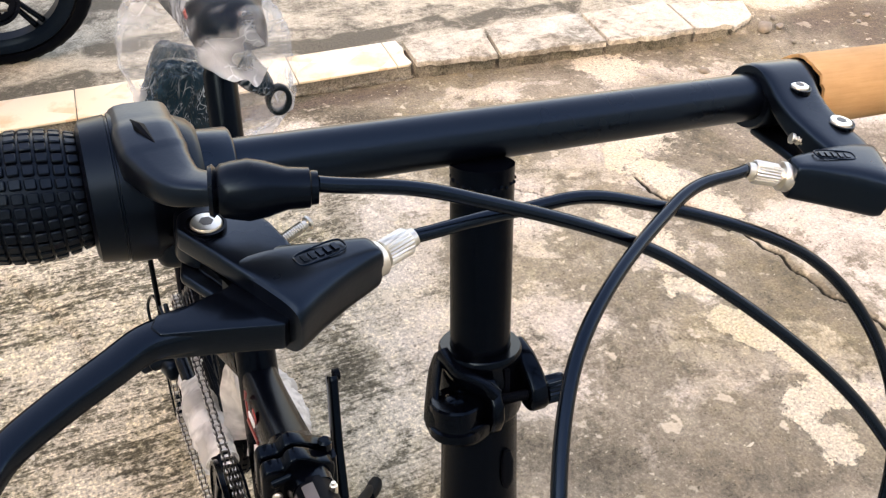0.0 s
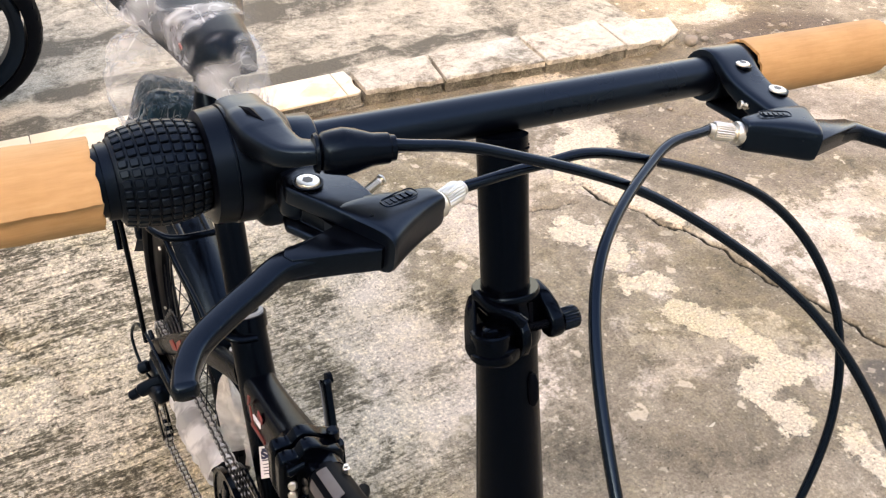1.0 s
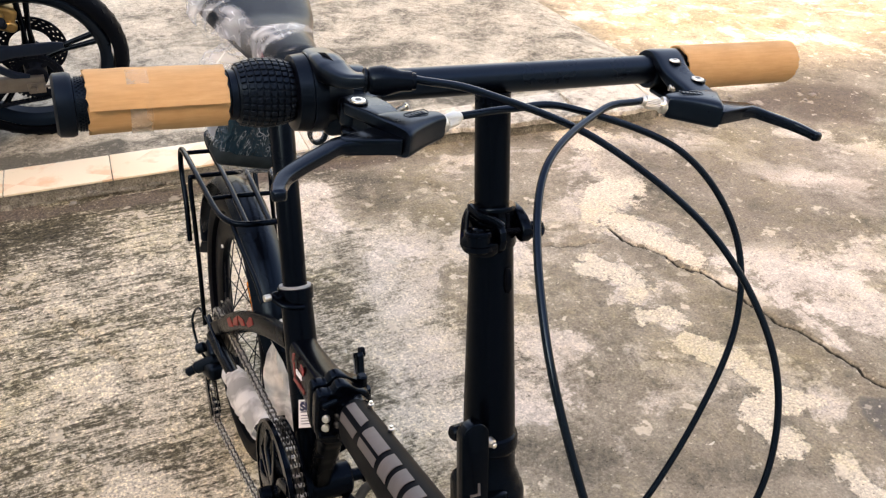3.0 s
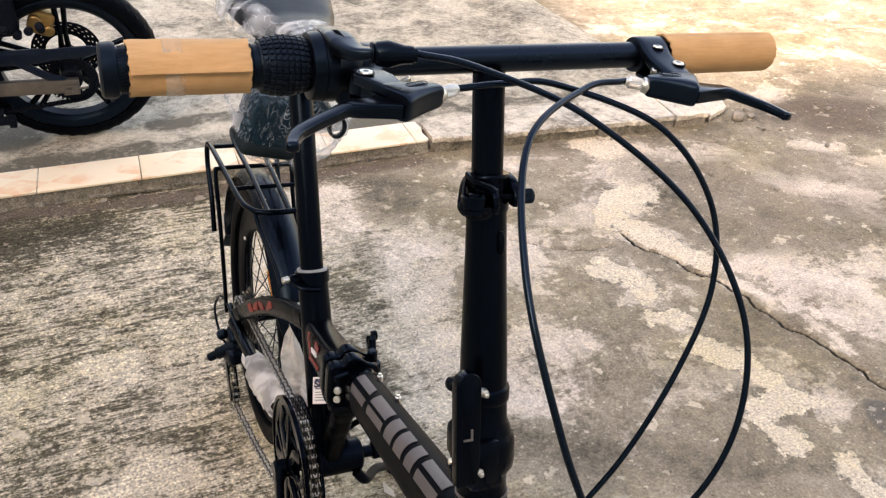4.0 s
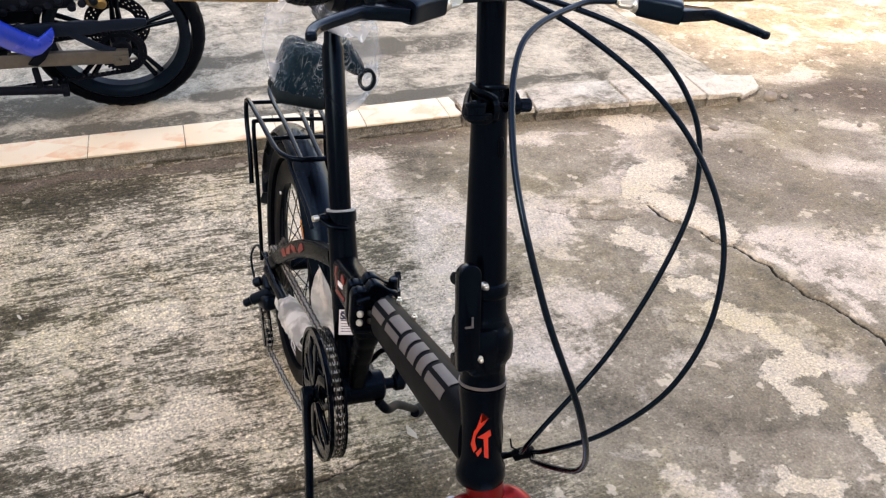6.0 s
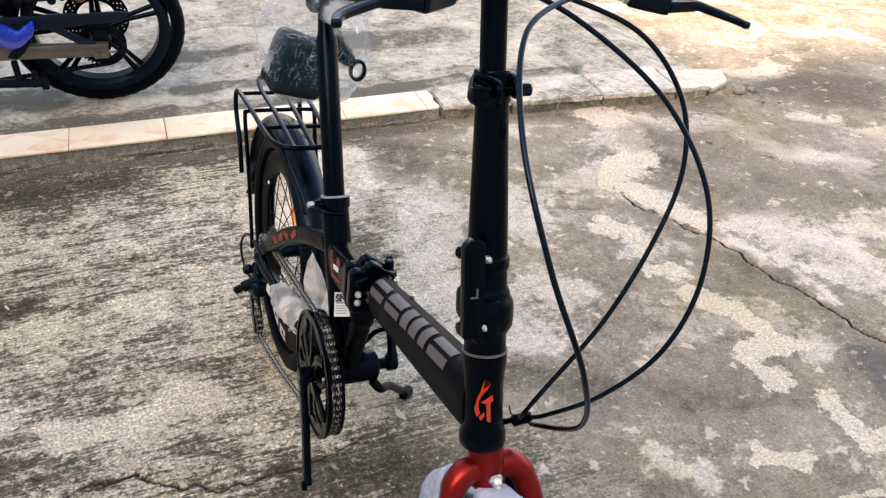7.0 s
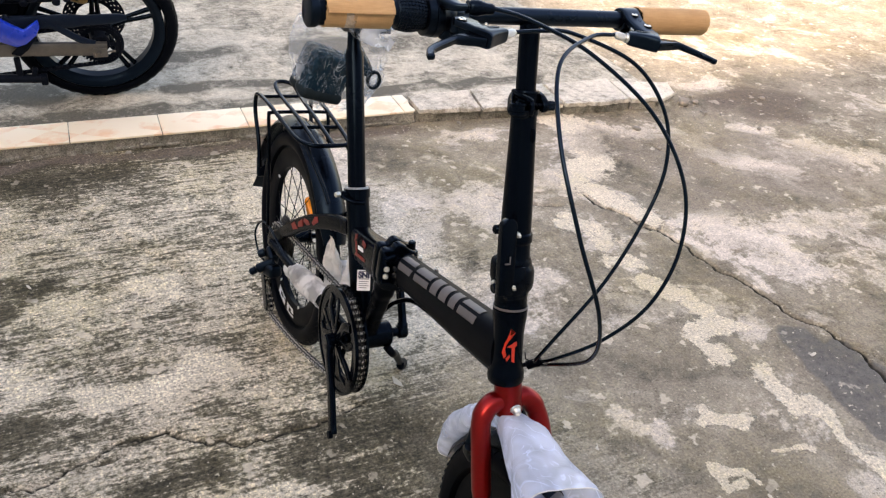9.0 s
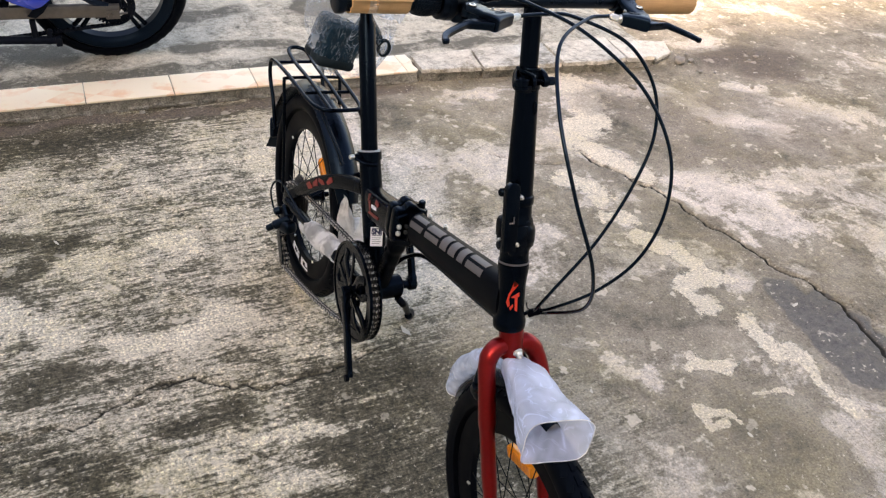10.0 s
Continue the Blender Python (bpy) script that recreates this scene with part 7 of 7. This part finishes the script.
for k in range(5):
    bm = BM()
    a = 2 * math.pi * k / 5 + radians(75)
    d, e = V(math.sin(a), 0, math.cos(a)), V(math.cos(a), 0, -math.sin(a))
    for s in (-1, 1):
        sweep(bm, [WC + d * 0.03 + e * s * 0.012, WC + d * 0.11 + e * s * 0.008, WC + d * 0.224 + e * s * 0.016], [0.011, 0.008, 0.010], 10, up=(0, 1, 0))
    part("wheel_spoke", bm, GLOSS, mrim)
bm = BM()
rod(bm, WC + V(0.008, -0.09, -0.014), WC + V(0, 0.06, 0), 0.034, 24, 0.004)
part("hub", bm, MOTO_DARK, mrim)
bm = BM()
BANDS = (0.066, 0.074, 0.080, 0.084, 0.090, 0.094, 0.100, 0.104, 0.112)      # the second, fourth and sixth band carry holes
grid = [[[bm.verts.new(WC + V(r * math.sin(2 * math.pi * k / 144), y, r * math.cos(2 * math.pi * k / 144))) for k in range(144)] for r in BANDS] for y in (0.062, 0.066)]
for i in range(len(BANDS) - 1):
    for k in range(144):
        hole = i in (2, 4, 6) and (k + 2 * i) % 6 in (0, 1)
        n = (k + 1) % 144
        near, far = ([g[i][k], g[i][n], g[i + 1][k], g[i + 1][n]] for g in grid)
        if hole:
            continue
        bm.faces.new((near[0], near[1], near[3], near[2]))
        bm.faces.new((far[0], far[2], far[3], far[1]))
for i in (0, len(BANDS) - 1):
    for k in range(144):
        n = (k + 1) % 144
        bm.faces.new((grid[0][i][k], grid[0][i][n], grid[1][i][n], grid[1][i][k]))
part("brake_disc", bm, MOTO_DARK, mrim, "dark drilled brake disc")
SPX = WC + V(0.004, -0.078, -0.025)
bm = BM()
lathe(bm, SPX, (0, 1, 0), [(0, 0.058), (0, 0.075), (0.005, 0.075), (0.005, 0.058)], 48, True)
lathe(bm, SPX, (0, 1, 0), [(-0.002, 0.0), (-0.002, 0.036), (0.006, 0.036), (0.006, 0.0)], 32)
for k in range(36):
    a = 2 * math.pi * k / 36
    block(bm, SPX + V(0.078 * math.sin(a), 0.0025, 0.078 * math.cos(a)), (0.007, 0.004, 0.009), Matrix.Rotation(a, 4, "Y"))
for k in range(6):
    a = 2 * math.pi * k / 6 + 0.5
    sweep(bm, [SPX + V(0.030 * math.sin(a), 0.002, 0.030 * math.cos(a)), SPX + V(0.062 * math.sin(a + 0.2), 0.002, 0.062 * math.cos(a + 0.2))], 0.007, 8, flat=(0.3, 1))
part("sprocket", bm, MOTO_DARK, moto, "dark steel rear sprocket with open cut-outs")
bm = BM()
mpts = [SPX + V(0.081 * math.sin(a), 0, 0.081 * math.cos(a)) for a in np.linspace(radians(-6), radians(176), 24)]
mpts += [SPX + V(-0.035 * k, 0, -0.081 - 0.0030 * k) for k in range(1, 18)]
mpts2 = [SPX + V(-0.035 * k, 0, 0.081 - 0.0030 * k) for k in range(1, 18)]
for line in (mpts, mpts2):
    for a, b in zip(line[:-1], line[1:]):
        n = max(1, int((b - a).length / 0.0155))
        for k in range(n):
            p, q = a.lerp(b, k / n), a.lerp(b, (k + 1) / n)
            ang = math.atan2(-(q.z - p.z), q.x - p.x)
            for s in (-1, 1):
                block(bm, p.lerp(q, 0.5) + V(0, s * 0.006, 0), (0.0150, 0.002, 0.011), Matrix.Rotation(ang, 4, "Y"), 0.003, 1)
            rod(bm, p + V(0, -0.008, 0), p + V(0, 0.008, 0), 0.0042, 8)
part("drive_chain", bm, MOTO_DARK, moto, "grimy black drive chain")
bm = BM()
sweep(bm, [V(-0.62, -0.110, 0.300), V(-0.25, -0.110, 0.289), V(0.028, -0.110, 0.275)], [0.028, 0.027, 0.027], 12, flat=(0.45, 1.0), up=(0, 0, 1))
arm = part("swing_arm", bm, MOTO_BARE, moto, "weathered box-section swing arm")
bm = BM()
c = V(-0.006, -0.124, 0.268)
block(bm, c + V(0.008, -0.002, 0), (0.050, 0.006, 0.038), None, 0.004)
lathe(bm, c, (0, -1, 0), [(0, 0), (0, 0.017), (0.004, 0.017), (0.004, 0.012), (0.014, 0.011), (0.014, 0)], 6)
rod(bm, c + V(0.030, -0.004, 0.004), c + V(0.062, -0.004, 0.006), 0.004, 8)
part("axle_plate", bm, MOTO_BARE, arm, "axle nut and chain adjuster")
bm = BM()
sweep(bm, curve([V(-0.70, -0.10, 0.40), V(-0.40, -0.10, 0.394), V(-0.19, -0.10, 0.390), V(0.02, -0.10, 0.392), V(0.108, -0.098, 0.396)], 6), [0.034] * 8 + [0.026] * 8 + [0.020] * 4 + [0.019, 0.018, 0.016, 0.013, 0.010], 14, flat=(0.4, 1.0), up=(0, 0, 1))
sweep(bm, curve([V(-0.165, -0.104, 0.395), V(-0.115, -0.106, 0.357), V(-0.060, -0.110, 0.318), V(-0.012, -0.112, 0.298)], 5), 0.013, 12, flat=(0.5, 1.0), up=(0, 0, 1))
sweep(bm, curve([V(-0.32, -0.104, 0.40), V(-0.28, -0.106, 0.355), V(-0.26, -0.108, 0.31)], 5), 0.04, 12, flat=(0.3, 1.0), up=(1, 0, 0))
part("chain_guard", bm, MOTO_ARM, moto, "blue-black chain guard and arm brace")
bm = BM()
prism(bm, [(-0.188, 0.418), (-0.185, 0.392), (-0.200, 0.360), (-0.238, 0.326), (-0.272, 0.315), (-0.33, 0.345), (-0.42, 0.41), (-0.60, 0.54), (-0.60, 0.66), (-0.36, 0.56), (-0.345, 0.46), (-0.285, 0.410), (-0.240, 0.380)], 0, 0.022,
      Matrix.Translation((0, -0.120, 0)) @ pose(0, 0, 0, 90), 0.006, 2)
part("side_fairing", bm, MOTO_BLUE, moto, "bright blue painted side fairing")
bm = BM()
prism(bm, [(-0.295, 0.285), (-0.265, 0.318), (-0.228, 0.358), (-0.205, 0.345), (-0.235, 0.300), (-0.265, 0.275)], 0, 0.012, Matrix.Translation((0, -0.124, 0)) @ pose(0, 0, 0, 90), 0.004)
part("heel_guard", bm, MOTO_DARK, moto, "dark heel plate")
bm = BM()
sweep(bm, [V(-0.75, -0.10, 0.185), V(-0.40, -0.10, 0.168), V(-0.200, -0.10, 0.152)], 0.016, 12)
block(bm, (-0.283, -0.10, 0.205), (0.022, 0.014, 0.09), None, 0.004)
block(bm, (-0.236, -0.10, 0.170), (0.018, 0.016, 0.065), pose(0, 0, 0, 0, 12), 0.004)
block(bm, (-0.205, -0.10, 0.150), (0.024, 0.03, 0.040), None, 0.005)
part("centre_stand", bm, MOTO_DARK, moto, "grimy folded centre stand")
bm = BM()
block(bm, (-0.56, 0.0, 0.36), (0.32, 0.20, 0.24), None, 0.05, 4)
block(bm, (-0.62, 0.0, 0.56), (0.26, 0.16, 0.22), None, 0.04, 4)
block(bm, (-0.36, -0.01, 0.52), (0.50, 0.15, 0.15), None, 0.03, 4)
block(bm, (-0.42, 0.01, 0.44), (0.36, 0.12, 0.12), None, 0.03, 4)
for k in range(9):
    rod(bm, (-0.33 + k * 0.035, -0.09, 0.455 + 0.018 * (k % 3)), (-0.33 + k * 0.035, -0.06, 0.46), 0.014, 12, 0.004)
for k in range(6):
    block(bm, (-0.50, -0.01, 0.29 + k * 0.026), (0.30, 0.215, 0.008), None, 0.003)
part("engine", bm, MOTO_DARK, moto, "dark grimy engine block")
bm = BM()
sweep(bm, curve([V(-0.72, 0, 0.70), V(-0.40, 0, 0.66), V(-0.15, 0, 0.655), V(0.12, 0, 0.70), V(0.30, 0, 0.76)], 6), [0.09] * 10 + [0.08] * 8 + [0.05] * 7, 16, flat=(1.0, 0.6))
part("tail_body", bm, MOTO_DARK, moto, "dark tail and mudguard")
bm = BM()
rod(bm, (-0.20, 0.0, 0.45), (-0.16, 0.0, 0.66), 0.022, 14)
for k in range(9):
    ring = [V(-0.205 + 0.0045 * k + 0.036 * math.cos(a), 0.036 * math.sin(a), 0.45 + 0.021 * k + 0.0033 * a) for a in np.linspace(0, 2 * math.pi, 18)]
    sweep(bm, ring, 0.0055, 8)
part("shock_absorber", bm, MOTO_DARK, moto)
bm = BM()
block(bm, (-0.052, 0.010, 0.452), (0.075, 0.05, 0.085), pose(0, 0, 0, 0, 25), 0.014, 3)
rod(bm, (-0.067, -0.03, 0.467), (-0.067, -0.01, 0.467), 0.022, 18, 0.004)
rod(bm, (-0.032, -0.03, 0.430), (-0.032, -0.01, 0.430), 0.018, 18, 0.004)
part("brake_caliper", bm, MOTO_BRONZE, moto, "bronze-coloured brake caliper")
bm = BM()
for i, (p, q) in enumerate(((V(-0.26, -0.03, 0.50), V(-0.05, 0.03, 0.54)), (V(-0.3, -0.05, 0.47), V(-0.10, -0.02, 0.58)), (V(-0.28, 0, 0.62), V(-0.1, 0.03, 0.52)))):
    sweep(bm, curve([p, p.lerp(q, 0.5) + V(0, 0, 0.03), q], 6), 0.006, 8)
part("brake_hose", bm, RUBBER, moto)

# ---------------------------------------------------------------- small litter
def pebble(x, y, r, z, mat, nm, lab, cat, seed, flat=0.6, group="pebbles"):
    rnd = random.Random(seed)
    bm = BM()
    bmesh.ops.create_icosphere(bm, subdivisions=2, radius=1.0)
    for v in bm.verts:
        k = 1 + 0.35 * noise.noise(v.co * 1.6 + V(seed, 0, 0)) + 0.15 * noise.noise(v.co * 4)
        v.co = V(v.co.x * r * k * rnd.uniform(0.98, 1.02), v.co.y * r * 0.75 * k, v.co.z * r * flat * k)
    return solid(bm, nm, mat, lab, cat, group, m=pose(x, y, z + r * flat * 0.55, 0, 0, rnd.uniform(0, 360)), smooth=50)


for i, (x, y, r) in enumerate(((1.868, 1.805, 0.030), (1.925, 1.80, 0.016), (1.514, 1.643, 0.016), (1.89, 1.72, 0.007), (1.956, 1.676, 0.007), (2.26, 1.766, 0.013), (1.50, 1.48, 0.009), (1.44, 1.845, 0.010), (1.63, 1.33, 0.006), (1.90, 1.70, 0.010), (2.02, 1.52, 0.012), (1.33, 1.80, 0.007),
                               (0.86, 1.86, 0.010), (-0.30, 1.915, 0.010), (1.1, 1.845, 0.008), (1.95, 1.86, 0.012), (2.2, 1.74, 0.010))):
    pebble(x, y, r, 0, STONE_M, "pebble", "small broken concrete pebble on the yard", "pebble", i + 3)
SCRAP = [(0.12, 0.63, 0.014), (0.42, 1.33, 0.012), (0.95, 0.28, 0.006), (0.45, 0.30, 0.006), (-0.62, 1.25, 0.008), (0.55, 0.75, 0.006), (1.16, 0.38, 0.008), (0.72, 0.06, 0.007), (0.78, 0.52, 0.006), (0.20, 1.05, 0.006), (-0.35, 0.95, 0.006), (0.30, 0.40, 0.006)]
for i, (x, y, r) in enumerate(SCRAP):
    bm = BM()
    g0 = random.Random(i + 40)
    n = 9
    pts = [(r * (1 + 0.35 * g0.uniform(-1, 1)) * math.cos(2 * math.pi * k / n) * 1.4, r * (0.5 + 0.2 * g0.uniform(-1, 1)) * math.sin(2 * math.pi * k / n)) for k in range(n)]
    prism(bm, pts, 0.0, 0.0012, None)
    for v in bm.verts:
        v.co.z += 10 * v.co.x * v.co.x + 0.001
    solid(bm, "dry_scrap", LEAF_M, "pale dry scrap lying on the concrete", "litter", "scraps", m=pose(x, y, 0.0005, 0, 0, g0.uniform(0, 180)))
GRIT_R = random.Random(11)
verts, faces = [], []
for i in range(1500):                                    # loose grit
    x, y = GRIT_R.uniform(-1.2, 2.2), GRIT_R.uniform(0.0, 1.88)
    r = GRIT_R.uniform(0.0009, 0.0026)
    o = len(verts)
    for dx, dy, dz in ((1, 0, 0), (-0.5, 0.87, 0), (-0.5, -0.87, 0), (0, 0, 1.1)):
        verts.append((x + dx * r, y + dy * r, 0.0005 + dz * r))
    faces += [(o, o + 1, o + 3), (o + 1, o + 2, o + 3), (o + 2, o, o + 3)]
me = bpy.data.meshes.new("grit")
me.from_pydata(verts, [], faces)
me.materials.append(STONE_M)
tagged(new("grit", me), "loose pale grit strewn over the concrete yard", "grit", kind="stuff")
